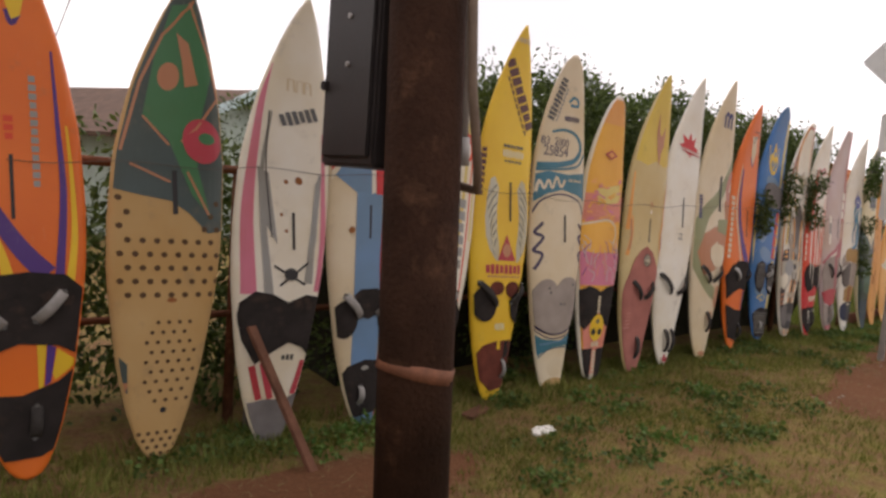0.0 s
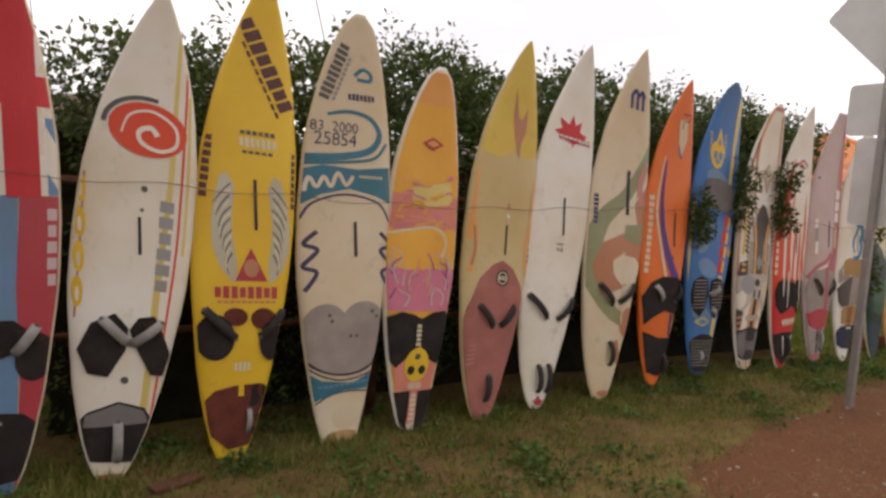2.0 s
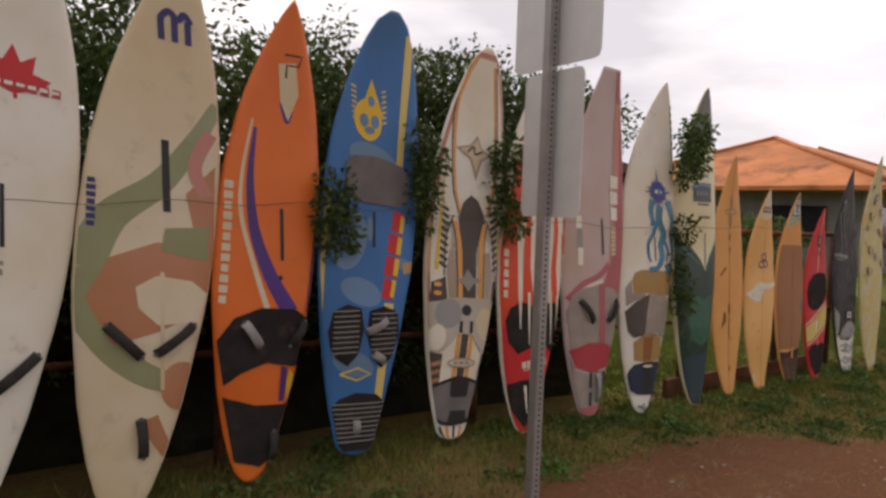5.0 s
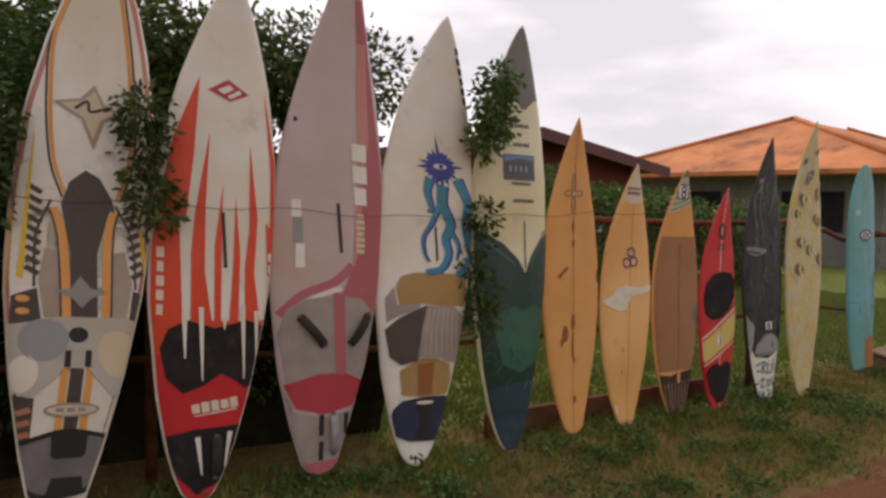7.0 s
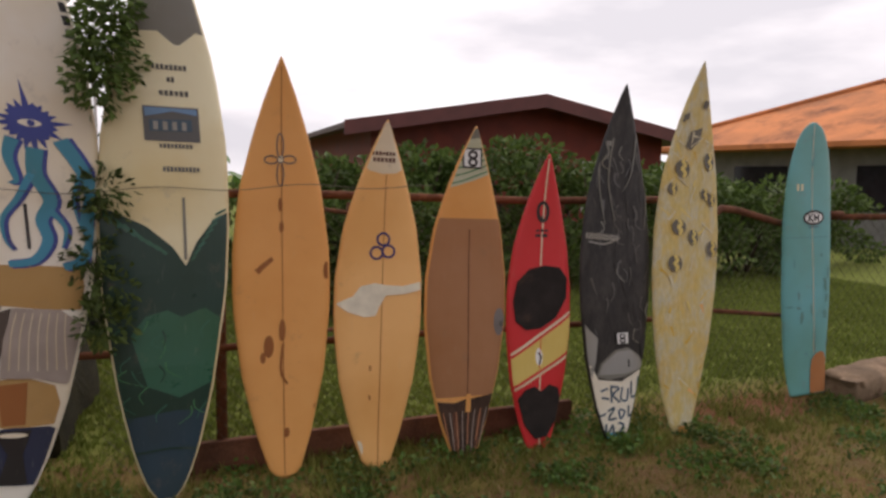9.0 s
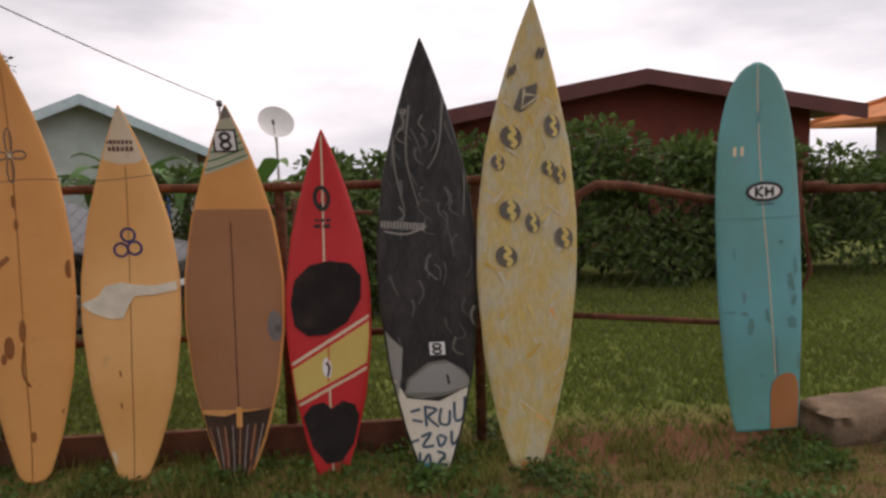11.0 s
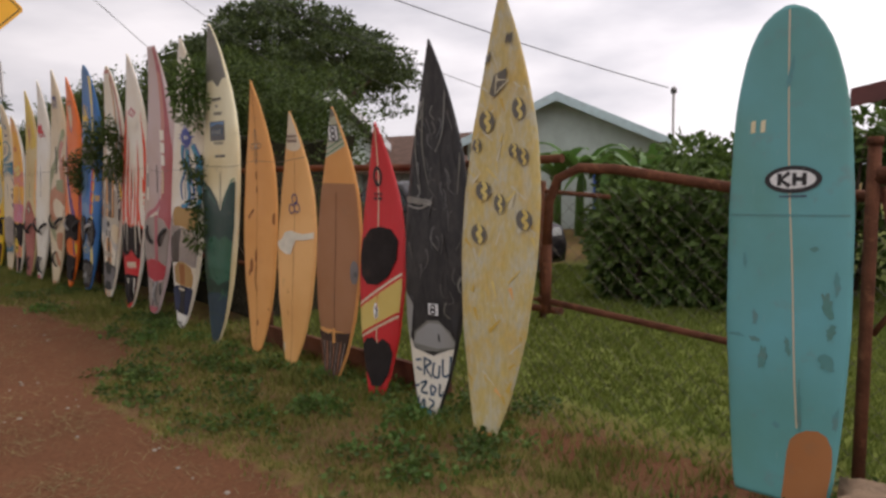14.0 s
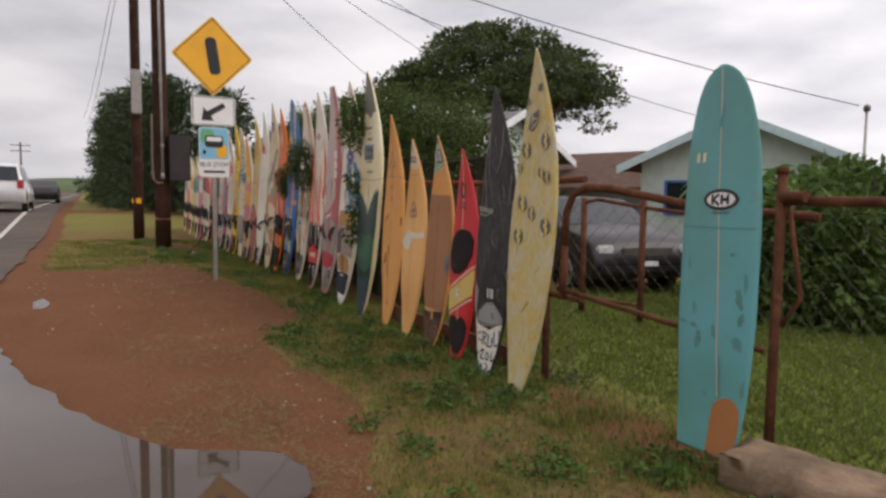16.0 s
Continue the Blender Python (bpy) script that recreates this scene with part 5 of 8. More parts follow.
for s in (-1, 1):
    x0 = 222 if s < 0 else 236
    b.poly(TAUPE, [(x0 + s * 28, 505), (x0 + s * 52, 500), (x0 + s * 62, 560), (x0 + s * 54, 625), (x0 + s * 28, 625)], "painted_panel", 3)
    b.stroke(PEACH, [(x0 + s * 38, 428), (x0 + s * 26, 480), (x0 + s * 22, 625)], 13, "painted_band", 5)
    b.stroke(UMBER, [(x0 + s * 46, 424), (x0 + s * 34, 480), (x0 + s * 30, 625)], 3, "painted_line", 6)
    b.stroke(UMBER, [(x0 + s * 40, 415), (x0 + s * 64, 480), (x0 + s * 68, 570)], 4, "painted_line", 4)
    for k in range(9):
        y = 392 + 18 * k
        b.stroke(UMBER, [(x0 + s * (52 + 1.2 * k), y + 12), (x0 + s * (72 + 1.0 * k), y)], 9, "painted_rung", 4)
    b.stroke(YELLOW, [(x0 + s * 64 + 8, 300 if s < 0 else 400), (x0 + s * 88, 556)], (2, 9), "painted_spear", 5)
    b.poly(UMBER, [(x0 + s * 64, 572), (x0 + s * 100, 588), (x0 + s * 102, 648), (x0 + s * 58, 632)], "painted_panel", 5)
    for y in (592, 614):
        b.oval(PEACH, x0 + s * 84, y, 10, 6, "painted_spot", 6)
    b.poly(UMBER, [(x0 + s * 58 - 6, 768), (x0 + s * 92 - 6, 762), (x0 + s * 84 - 6, 842), (x0 + s * 60 - 6, 852)], "painted_panel", 3)
    for k in range(3):
        b.stroke(CLAY, [(x0 + s * 62 - 6, 788 + 22 * k), (x0 + s * 82 - 6, 796 + 22 * k)], 10, "painted_rung", 4)
b.poly(UMBER, [(235, 356), (255, 368), (272, 405), (275, 428), (258, 460), (246, 505), (246, 625), (206, 625), (206, 505), (200, 455), (196, 420), (210, 380)], "painted_blade", 4)
b.slot(232, 422, 500)
b.poly(GREY, [(262, 574), (236, 588), (222, 606), (208, 588), (180, 574), (206, 572), (220, 548), (236, 570)], "pointed_emblem", 7)
FILLER = paint("silver_filler", (0.50, 0.47, 0.42), rough=0.6, amount=0.5)
b.poly(FILLER, [(110, 640), (150, 632), (190, 622), (230, 622), (290, 622), (322, 640), (316, 700), (304, 755), (278, 772), (252, 740), (232, 712), (200, 712), (178, 740), (150, 768), (118, 752), (106, 700)], "worn_patch", 7)
b.oval(GREY, 168, 664, 36, 38, "worn_patch", 8, tilt=20)
b.oval(SAND, 278, 690, 30, 44, "worn_patch", 8, tilt=-12)
b.oval(WHITE, 140, 725, 22, 34, "worn_patch", 8, tilt=10)
b.oval(BLACK, 218, 654, 14, 14, "plug", 9)
for x in (204, 234):
    b.stroke(BLACK, [(x, 682), (x - 1, 712)], 9, "plug", 9)
for c, x, w in ((PEACH, 196, 11), (UMBER, 214, 20), (PEACH, 233, 11)):
    b.stroke(c, [(x + 4, 715), (x - 2, 835)], w, "painted_band", 4)
b.oval(SAND, 213, 790, 41, 13, "oval_emblem", 6)
b.hoop(PADTAUPE, 213, 790, 41, 13, 4, "oval_emblem", 7)
b.bars(PADTAUPE, 190, 790, 238, 790, 8, 3, lift=7)
pad(b, [(128, 852), (170, 836), (210, 824), (260, 838), (290, 856), (280, 905), (250, 940), (205, 950), (160, 940), (135, 900)], PADGREY)
b.stroke(BLACK, [(128, 856), (170, 838), (210, 828), (260, 840), (290, 858)], 8, "pad_edge", 8)
b.stroke(BLACK, [(150, 925), (170, 942), (205, 946), (245, 938), (266, 918)], 9, "pad_edge", 8)
b.poly(BLACK, [(186, 832), (240, 832), (238, 872), (232, 878), (194, 878), (188, 872)], "pad_inset", 9)
b.poly(BLACK, [(192, 912), (236, 912), (240, 944), (186, 944)], "pad_inset", 9)
for k in range(4):
    b.stroke(PEACH if k % 2 else UMBER, [(168 + 20 * k, 952), (184 + 13 * k, 984)], 6, lift=3)

b = boards["O"]
inner(b, SCARLET, 0.008, 0.0, 0.345)
b.poly(RED, [(480, 600), (700, 600), (700, 840), (480, 840)], lift=2)
for pts in ([(592, 165), (574, 290), (556, 395), (548, 380), (545, 560), (495, 560), (500, 480), (522, 360), (548, 262)], [(600, 248), (586, 370), (580, 470), (588, 555), (556, 555), (562, 440), (570, 380)],
            [(614, 330), (606, 440), (600, 560), (590, 560), (596, 430)], [(632, 348), (634, 440), (626, 555), (612, 555), (622, 460)], [(659, 262), (664, 380), (654, 470), (662, 560), (636, 560), (640, 460), (650, 400)],
            [(688, 175), (690, 300), (684, 395), (677, 385), (676, 560), (700, 560), (700, 300)]):
    b.poly(SCARLET, pts, "painted_spike", 2)
for x, y0, y1 in ((548, 540, 605), (572, 525, 640), (606, 540, 560), (634, 520, 640), (655, 530, 610)):
    b.stroke(WHITE, [(x, y0), (x - 1, y1)], (8, 2), "painted_spike", 9)
b.poly(CRIMSON, [(602, 184), (633, 164), (663, 183), (633, 198)], "diamond_emblem", 2)
b.poly(WHITE, [(616, 182), (634, 172), (640, 178), (624, 188)], "diamond_emblem", 3)
b.poly(WHITE, [(630, 190), (648, 178), (652, 183), (634, 194)], "diamond_emblem", 3)
b.bars(WHITE, 514, 538, 520, 428, 10, 5, lift=3)
b.bars(WHITE, 676, 525, 682, 430, 7, 5, lift=3)
b.slot(611, 374, 462)
pad(b, [(513, 590), (525, 560), (552, 546), (592, 558), (640, 545), (668, 556), (674, 600), (662, 640), (636, 656), (618, 640), (598, 630), (574, 648), (544, 660), (520, 636)])
b.bars(WHITE, 556, 686, 626, 676, 17, 5, lift=4, gap=0.18)
b.stroke(WHITE, [(560, 697), (622, 688)], 2, lift=4)
pad(b, [(514, 728), (560, 718), (640, 714), (634, 768), (606, 800), (562, 820), (532, 786)])
b.stroke(WHITE, [(564, 730), (570, 790)], (8, 2), "painted_spike", 9)
b.stroke(WHITE, [(612, 724), (604, 780)], (8, 2), "painted_spike", 9)
b.strap(592, 730, 590, 796)

b = boards["P"]
FADED = paint("faded_crimson_paint", (0.45, 0.12, 0.14), amount=0.4)
b.poly(FADED, [(836, 20), (870, 20), (870, 560), (820, 560), (780, 512), (812, 440), (826, 340), (832, 200)], lift=1)
b.poly(ROSE, [(834, 100), (848, 100), (842, 250), (826, 340), (812, 440), (800, 470), (818, 320)], lift=2)
b.stroke(FADED, [(685, 545), (720, 512), (770, 490), (800, 462)], (12, 14), lift=2)
b.stroke(WHITE, [(690, 556), (730, 520), (780, 500)], (2, 9), lift=2)
b.bars(WHITE, 820, 362, 824, 255, 23, 3, lift=3, gap=0.2)
b.bars(CREAM, 814, 442, 818, 374, 14, 7, lift=3)
b.slot(784, 362, 442)
for y0, y1, c in ((360, 388, WHITE), (388, 430, GREY), (430, 468, WHITE)):
    b.poly(c, [(716, y0), (729, y0), (727, y1), (713, y1)], "label_plate", 2)
b.oval(BLACK, 731, 233, 4, 4, "plug", 2)
pad(b, [(682, 575), (696, 535), (726, 518), (770, 512), (812, 518), (836, 552), (834, 610), (812, 652), (750, 636), (692, 654)], PADTAUPE)
b.poly(FADED, [(766, 508), (784, 508), (780, 642), (764, 642)], lift=8)
pad(b, [(688, 656), (735, 640), (780, 640), (814, 658), (790, 695), (745, 706), (704, 694)], CRIMSON)
pad(b, [(690, 668), (702, 700), (745, 712), (790, 700), (808, 668), (790, 740), (772, 785), (710, 790)], PADTAUPE)
b.strap(714, 545, 750, 594)
b.strap(822, 542, 788, 594)
b.poly(FADED, [(700, 785), (780, 778), (765, 810), (715, 810)], lift=8)
for x in (742, 780):
    b.stroke(BLACK, [(x, 706), (x - 2, 740)], 7, lift=9)
    b.stroke(BLACK, [(x - 2, 750), (x - 4, 780)], 7, lift=9)
b.strap(760, 706, 758, 772, SILVER, wide=0.045)

b = boards["Q"]
b.chart = ((415, 1155), (548, -12), 122, -28)
r5 = random.Random(31)
pts = []
for k in range(40):
    a = 2 * math.pi * k / 40 + 0.08
    rr = 30 + 6 * r5.random() if k % 2 else r5.uniform(38, 56)
    rr = {10: 84, 0: 64, 20: 62, 30: 78}.get(k, rr)
    pts.append((495 + rr * math.cos(a), 372 - rr * math.sin(a)))
STARBLUE = paint("star_blue_paint", (0.035, 0.055, 0.28), amount=0.35)
SEABLUE = paint("sea_blue_paint", (0.03, 0.24, 0.38), amount=0.35)
b.poly(STARBLUE, pts, "painted_star", 2)
b.oval(WHITE, 495, 372, 17, 7, "painted_star", 3)
b.oval(STARBLUE, 497, 372, 6, 6, "painted_star", 4)
for pp, w in (([(466, 404), (456, 440), (464, 485), (452, 490)], (22, 2)), ([(497, 420), (492, 470), (510, 520), (494, 560), (500, 600), (478, 640), (440, 650)], (26, 12)), ([(486, 470), (462, 520), (438, 560), (438, 600), (448, 622)], (12, 2)), ([(508, 540), (528, 575), (520, 615)], (12, 2)), ([(536, 400), (560, 450), (572, 500), (560, 560), (564, 600), (545, 640), (520, 652)], (26, 14)), ([(556, 470), (544, 520), (552, 580)], (8, 2))):
    b.stroke(STARBLUE, [(x + 4, y) for x, y in pp], tuple(q + 5 for q in w), "painted_tentacle", 2)
    b.stroke(SEABLUE, pp, w, "painted_tentacle", 3)
b.slot(472, 530, 618)
b.bars(BLACK, 566, 60, 582, 205, 16, 6)
OCHRE = paint("ochre_foam", (0.42, 0.26, 0.10), rough=0.85, amount=0.6)
b.poly(OCHRE, [(366, 690), (378, 664), (410, 652), (470, 650), (545, 652), (548, 690), (540, 738), (490, 738), (420, 732), (372, 736)], "bare_foam_patch", 2)
b.poly(PADTAUPE, [(340, 720), (362, 690), (368, 736), (426, 732), (420, 748), (370, 764), (342, 782)], "deck_pad", 2)
pad(b, [(338, 800), (372, 768), (438, 736), (428, 790), (416, 850), (412, 880), (372, 890), (348, 870)], UMBER)
pad(b, [(440, 736), (510, 738), (540, 768), (548, 820), (540, 870), (512, 890), (470, 876), (416, 876), (424, 800)], PADTAUPE)
for k in range(7):
    b.stroke(SAND, [(446 + 12 * k, 745), (436 + 13 * k, 790), (430 + 14 * k, 860)], 1.6, "pad_groove", 8)
b.poly(OCHRE, [(370, 905), (410, 880), (450, 872), (496, 892), (502, 930), (492, 972), (430, 978), (376, 970)], "bare_foam_patch", 2)
b.poly(RUSTSPOT, [(412, 890), (456, 884), (450, 970), (416, 972)], "bare_foam_patch", 3)
DEEPNAVY = paint("dark_navy_foam", (0.022, 0.030, 0.075), rough=0.7, amount=0.4)
pad(b, [(350, 1045), (358, 1005), (378, 984), (430, 976), (486, 976), (504, 990), (506, 1030), (496, 1072), (474, 1094), (396, 1090), (362, 1074)], DEEPNAVY)
b.poly(BLACK, [(404, 982), (460, 980), (446, 1030), (452, 1090), (408, 1090), (424, 1030)], "pad_inset", 8)
b.oval(WHITE, 432, 990, 22, 5, "worn_mark", 9)
for k in range(7):
    x, y = r5.uniform(402, 436), r5.uniform(1122, 1150)
    b.stroke(BLACK, [(x, y), (x + r5.uniform(-10, 10), y + 6), (x + r5.uniform(-12, 12), y - 6)], 3.5, "scrawled_stroke", 2)

b = boards["R"]
PEWTER = paint("pewter_paint", (0.19, 0.19, 0.17), amount=0.3)
b.poly(PEWTER, [(820, 20), (1010, 20), (1010, 180), (975, 168), (952, 164), (934, 182), (928, 182), (912, 166), (888, 168), (820, 190)], "painted_nose", 1)
for y, x0, x1, h, n in ((212, 902, 940, 7, 8), (228, 917, 926, 7, 2), (246, 908, 940, 7, 6), (316, 904, 940, 6, 9), (347, 906, 946, 7, 10)):
    b.bars(DARKGREY, x0, y, x1, y, h, n)
b.poly(DARKGREY, [(889, 264), (948, 264), (948, 310), (889, 310)], "photo_panel", 2)
b.poly(SKYBLUE, [(891, 266), (946, 266), (946, 274), (920, 270), (891, 278)], "photo_panel", 3)
b.poly(SLATE, [(895, 282), (940, 280), (940, 296), (895, 297)], "photo_panel", 3)
for k in range(4):
    b.poly(GREY, [(899 + 10 * k, 284), (904 + 10 * k, 284), (904 + 10 * k, 295), (899 + 10 * k, 295)], "photo_panel", 4)
b.poly(DEEPGREEN, [(815, 395), (850, 404), (885, 424), (912, 452), (926, 478), (938, 446), (958, 414), (1000, 388), (1000, 840), (815, 840)], "green_film", 2)
for k in range(8):
    b.stroke(SEAGREEN, [(838 + 8 * k, 404 + 6 * k + (k > 4) * 4), (850 + 8 * k, 420 + 6 * k)], 4, "film_crease", 3)
    b.stroke(SEAGREEN, [(972 - 5 * k, 400 + 9 * k), (960 - 4 * k, 408 + 9 * k)], 3, "film_crease", 3)
b.poly(SEAGREEN, [(866, 572), (882, 546), (905, 538), (920, 548), (945, 536), (968, 556), (972, 590), (956, 640), (918, 660), (884, 642)], "green_film", 3)
r5 = random.Random(8)
for k in range(26):
    x, y = r5.uniform(850, 965), r5.uniform(550, 680)
    b.stroke(r5.choice((DEEPGREEN, GREEN, SEAGREEN)), [(x, y), (x + r5.uniform(-14, 14), y + 12), (x + r5.uniform(-22, 22), y + 24)], (2, 0.8), "film_crease", 4 + k % 2)
DEEPBLUE = paint("deep_blue_film", (0.018, 0.048, 0.075), amount=0.4)
b.poly(DEEPBLUE, [(830, 690), (915, 678), (990, 684), (980, 840), (840, 840)], "blue_film", 3)
b.stroke(DEEPGREEN, [(850, 740), (910, 730), (965, 742)], 3, "film_crease", 5)
b.stroke(PEWTER, [(926, 385), (926, 470)], 3, "stringer", 3)

b = boards["S"]
b.stroke(RUSTSPOT, [(487, 110), (498, 840)], 1.6, "stringer", 1)
for cx, cy, rx, ry in ((484, 246, 7, 22), (484, 296, 7, 22), (468, 271, 13, 8), (500, 270, 13, 8)):
    b.hoop(DARKGREY, cx, cy, rx, ry, 2.4, "cross_outline", 3)
b.stroke(RUSTSPOT, [(442, 470), (452, 460), (470, 446)], (11, 8), "brown_stain", 2)
for x, y, rx, ry in ((464, 604, 9, 20), (488, 576, 6, 20), (454, 624, 5, 10), (557, 722, 8, 8), (500, 764, 5, 9), (570, 470, 6, 16), (484, 350, 4, 12), (486, 390, 4, 10), (554, 760, 8, 26)):
    b.oval(RUSTSPOT, x, y, rx, ry, "brown_stain", 2)
b.stroke(RUSTSPOT, [(490, 600), (486, 640), (490, 660), (499, 674), (486, 655)], (5, 3), "brown_stain", 3)
b.oval(CREAM, 485, 270, 5, 7, "cross_outline", 3)

b = boards["T"]
b.poly(CREAM, [(610, 195), (740, 195), (712, 270), (708, 284), (690, 296), (664, 298), (640, 292), (628, 274)], "painted_nose", 1)
b.bars(MAROONINK, 646, 262, 690, 262, 7, 7)
b.bars(MAROONINK, 648, 273, 690, 273, 8, 6)
b.stroke(RUSTSPOT, [(672, 300), (652, 836)], 1.4, "stringer", 1)
for cx, cy in ((665, 416), (652, 441), (674, 438)):
    b.hoop(NAVY, cx, cy, 13, 13, 4, "linked_ring", 2)
b.poly(TAPE, [(577, 533), (608, 520), (622, 502), (648, 496), (668, 500), (700, 502), (740, 494), (740, 509), (702, 517), (668, 519), (655, 540), (648, 556), (628, 558), (598, 548)], "cloth_tape", 2, depth=0.002)
b.oval(CREAM, 617, 802, 8, 16, "chipped_edge", 1)
for x, y in ((637, 647), (636, 702)):
    b.stroke(RUSTSPOT, [(x, y), (x + 1, y + 10)], 3, "brown_stain", 2)

b = boards["U"]
SAGE = paint("sage_cloth_wrap", (0.48, 0.50, 0.38), rough=0.7)
b.poly(SAGE, [(790, 200), (890, 200), (872, 280), (868, 296), (776, 330)], "painted_nose", 1)
b.poly(PEWTER, [(810, 200), (870, 200), (848, 234), (824, 238)], "painted_nose", 2)
for k in range(5):
    b.stroke(GREEN, [(786 + 3 * k, 318 - 14 * k), (812 + 4 * k, 312 - 13 * k), (866 - 3 * k, 290 - 10 * k)], 2.5, "cloth_fold", 2)
b.poly(BLACK, [(813, 253), (848, 253), (848, 289), (813, 289)], "square_badge", 3)
b.poly(SIGNWHITE, [(816, 256), (845, 256), (845, 286), (816, 286)], "square_badge", 4)
for cx, cy in ((831, 265), (831, 278)):
    b.hoop(BLACK, cx, cy, 9, 8, 4.5, "square_badge", 5)
inner(b, BROWNPAD, 0.008, 0.19, 0.73, "waxed_deck", 1)
b.stroke(PLANK, [(824, 400), (822, 720)], 2, "stringer", 2)
PADBROWN = mat("brown_woven_pad", (0.075, 0.045, 0.032), 0.85, 0.35, 12, 0.6, 240)
pad(b, [(763, 716), (800, 720), (818, 714), (826, 714), (886, 706), (872, 770), (852, 826), (790, 824), (772, 775)], PADBROWN)
b.stroke(FOAM, [(823, 704), (823, 738)], 9, lift=8)
for x0, x1 in ((798, 806), (846, 838)):
    b.stroke(PLANK, [(x0, 738), (x1, 822)], 6, "pad_strip", 8)
for k in range(9):
    b.stroke(PADTAUPE if k % 2 else CLAY, [(778 + 11.5 * k, 738 - 0.8 * k), (797 + 6.5 * k, 820)], 1.6, "woven_strand", 8)
b.oval(PADGREY, 880, 572, 11, 26, "worn_patch", 2)
b.oval(DARKGREY, 884, 576, 5, 6, "worn_patch", 3)

b = boards["V"]
b.stroke(CREAM, [(729, 272), (716, 488)], 3.4, "stringer", 1)
b.stroke(CREAM, [(711, 625), (699, 878)], 3.4, "stringer", 1)
b.hoop(BLACK, 721, 378, 15, 22, 7, "oval_emblem", 2)
b.stroke(BLACK, [(719, 386), (717, 400)], 5, "oval_emblem", 3)
b.bars(BLACK, 706, 416, 736, 416, 5, 3)
b.bars(BLACK, 704, 426, 736, 426, 7, 2)
pad(b, [(652, 560), (662, 520), (690, 494), (725, 487), (760, 492), (778, 515), (774, 555), (748, 595), (712, 616), (678, 618), (656, 600)])
b.poly(CREAM, [(620, 680), (800, 574), (800, 668), (620, 760)], "painted_band", 1)
b.poly(RED, [(620, 686), (800, 580), (800, 586), (620, 692)], "painted_band", 2)
b.poly(RED, [(620, 748), (800, 656), (800, 662), (620, 754)], "painted_band", 2)
b.poly(PALEYEL, [(620, 692), (800, 586), (800, 656), (620, 748)], "painted_band", 2)
b.stroke(RED, [(712, 636), (706, 700)], 2, "stringer", 3)
b.oval(SIGNWHITE, 706, 675, 8, 18, "oval_emblem", 3)
b.stroke(BLACK, [(704, 666), (710, 674), (706, 690)], 4, "oval_emblem", 4)
pad(b, [(656, 762), (672, 742), (694, 736), (708, 748), (728, 734), (748, 742), (754, 764), (744, 808), (718, 842), (690, 846), (668, 816)])

b = boards["W"]
r5 = random.Random(12)
for k in range(90):
    x, y = r5.uniform(825, 962), r5.uniform(215, 640)
    c = r5.choice((DARKGREY, CHARCOAL, DARKGREY, CHARCOAL, BLACK, PEWTER if k % 3 == 0 else DARKGREY))
    b.stroke(c, [(x, y), (x + r5.uniform(-10, 10), y + r5.uniform(10, 22)), (x + r5.uniform(-14, 14), y + r5.uniform(24, 44))], (r5.uniform(2, 6), 1.5), "brush_stroke", 1 + k % 4)
for pts in ([(884, 235), (872, 320), (884, 400)], [(940, 210), (926, 300), (905, 340)], [(858, 240), (852, 330), (862, 410)], [(950, 215), (962, 330), (955, 420)]):
    b.stroke(PEWTER, pts, (4, 1.5), "brush_stroke", 5)
b.bars(GREY, 821, 430, 892, 437, 13, 14, "tooth_row", 6)
b.stroke(GREY, [(826, 442), (860, 448), (894, 436)], 3, "brush_stroke", 6)
b.bars(GREY, 856, 240, 880, 246, 10, 5, "tooth_row", 6)
b.poly(GREY, [(800, 590), (818, 620), (838, 642), (832, 690), (822, 740), (800, 720)], lift=3)
b.poly(WHITE, [(800, 680), (824, 700), (838, 728), (890, 736), (950, 708), (960, 760), (910, 875), (845, 875), (800, 780)], "painted_tail", 3)
b.poly(PEWTER, [(834, 722), (842, 694), (876, 668), (905, 664), (934, 684), (950, 712), (900, 726), (860, 730)], lift=4)
b.poly(GREY, [(838, 718), (846, 696), (880, 672), (912, 670), (934, 690), (946, 710), (900, 720)], lift=5)
b.poly(CHARCOAL, [(936, 655), (956, 640), (960, 700), (946, 712)], lift=5)
b.poly(BLACK, [(878, 630), (909, 630), (909, 658), (878, 658)], "square_badge", 6)
b.poly(SIGNWHITE, [(881, 633), (906, 633), (906, 655), (881, 655)], "square_badge", 7)
for cy in (640, 649):
    b.hoop(BLACK, 893, cy, 8, 5.5, 3.5, "square_badge", 8)
b.stroke(CHARCOAL, [(906, 690), (908, 706)], 4, "brush_stroke", 6)
for pts in ([(866, 742), (866, 778)], [(866, 744), (884, 750), (870, 762), (886, 780)], [(892, 748), (888, 772), (902, 776), (906, 752)], [(914, 738), (914, 770), (928, 764), (932, 730)], [(842, 752), (858, 748)], [(844, 766), (860, 770)],
            [(856, 796), (872, 790), (858, 812), (876, 812)], [(884, 794), (896, 800), (886, 814), (882, 796)], [(906, 788), (906, 812), (918, 800)], [(828, 792), (838, 804), (852, 800)], [(852, 822), (852, 846), (866, 826), (868, 846)], [(880, 822), (892, 828), (882, 842), (896, 846)]):
    b.stroke(SLATE, pts, 4.5, "scrawled_stroke", 5)
b.oval(AQUA, 868, 852, 20, 12, "faded_wash", 4)

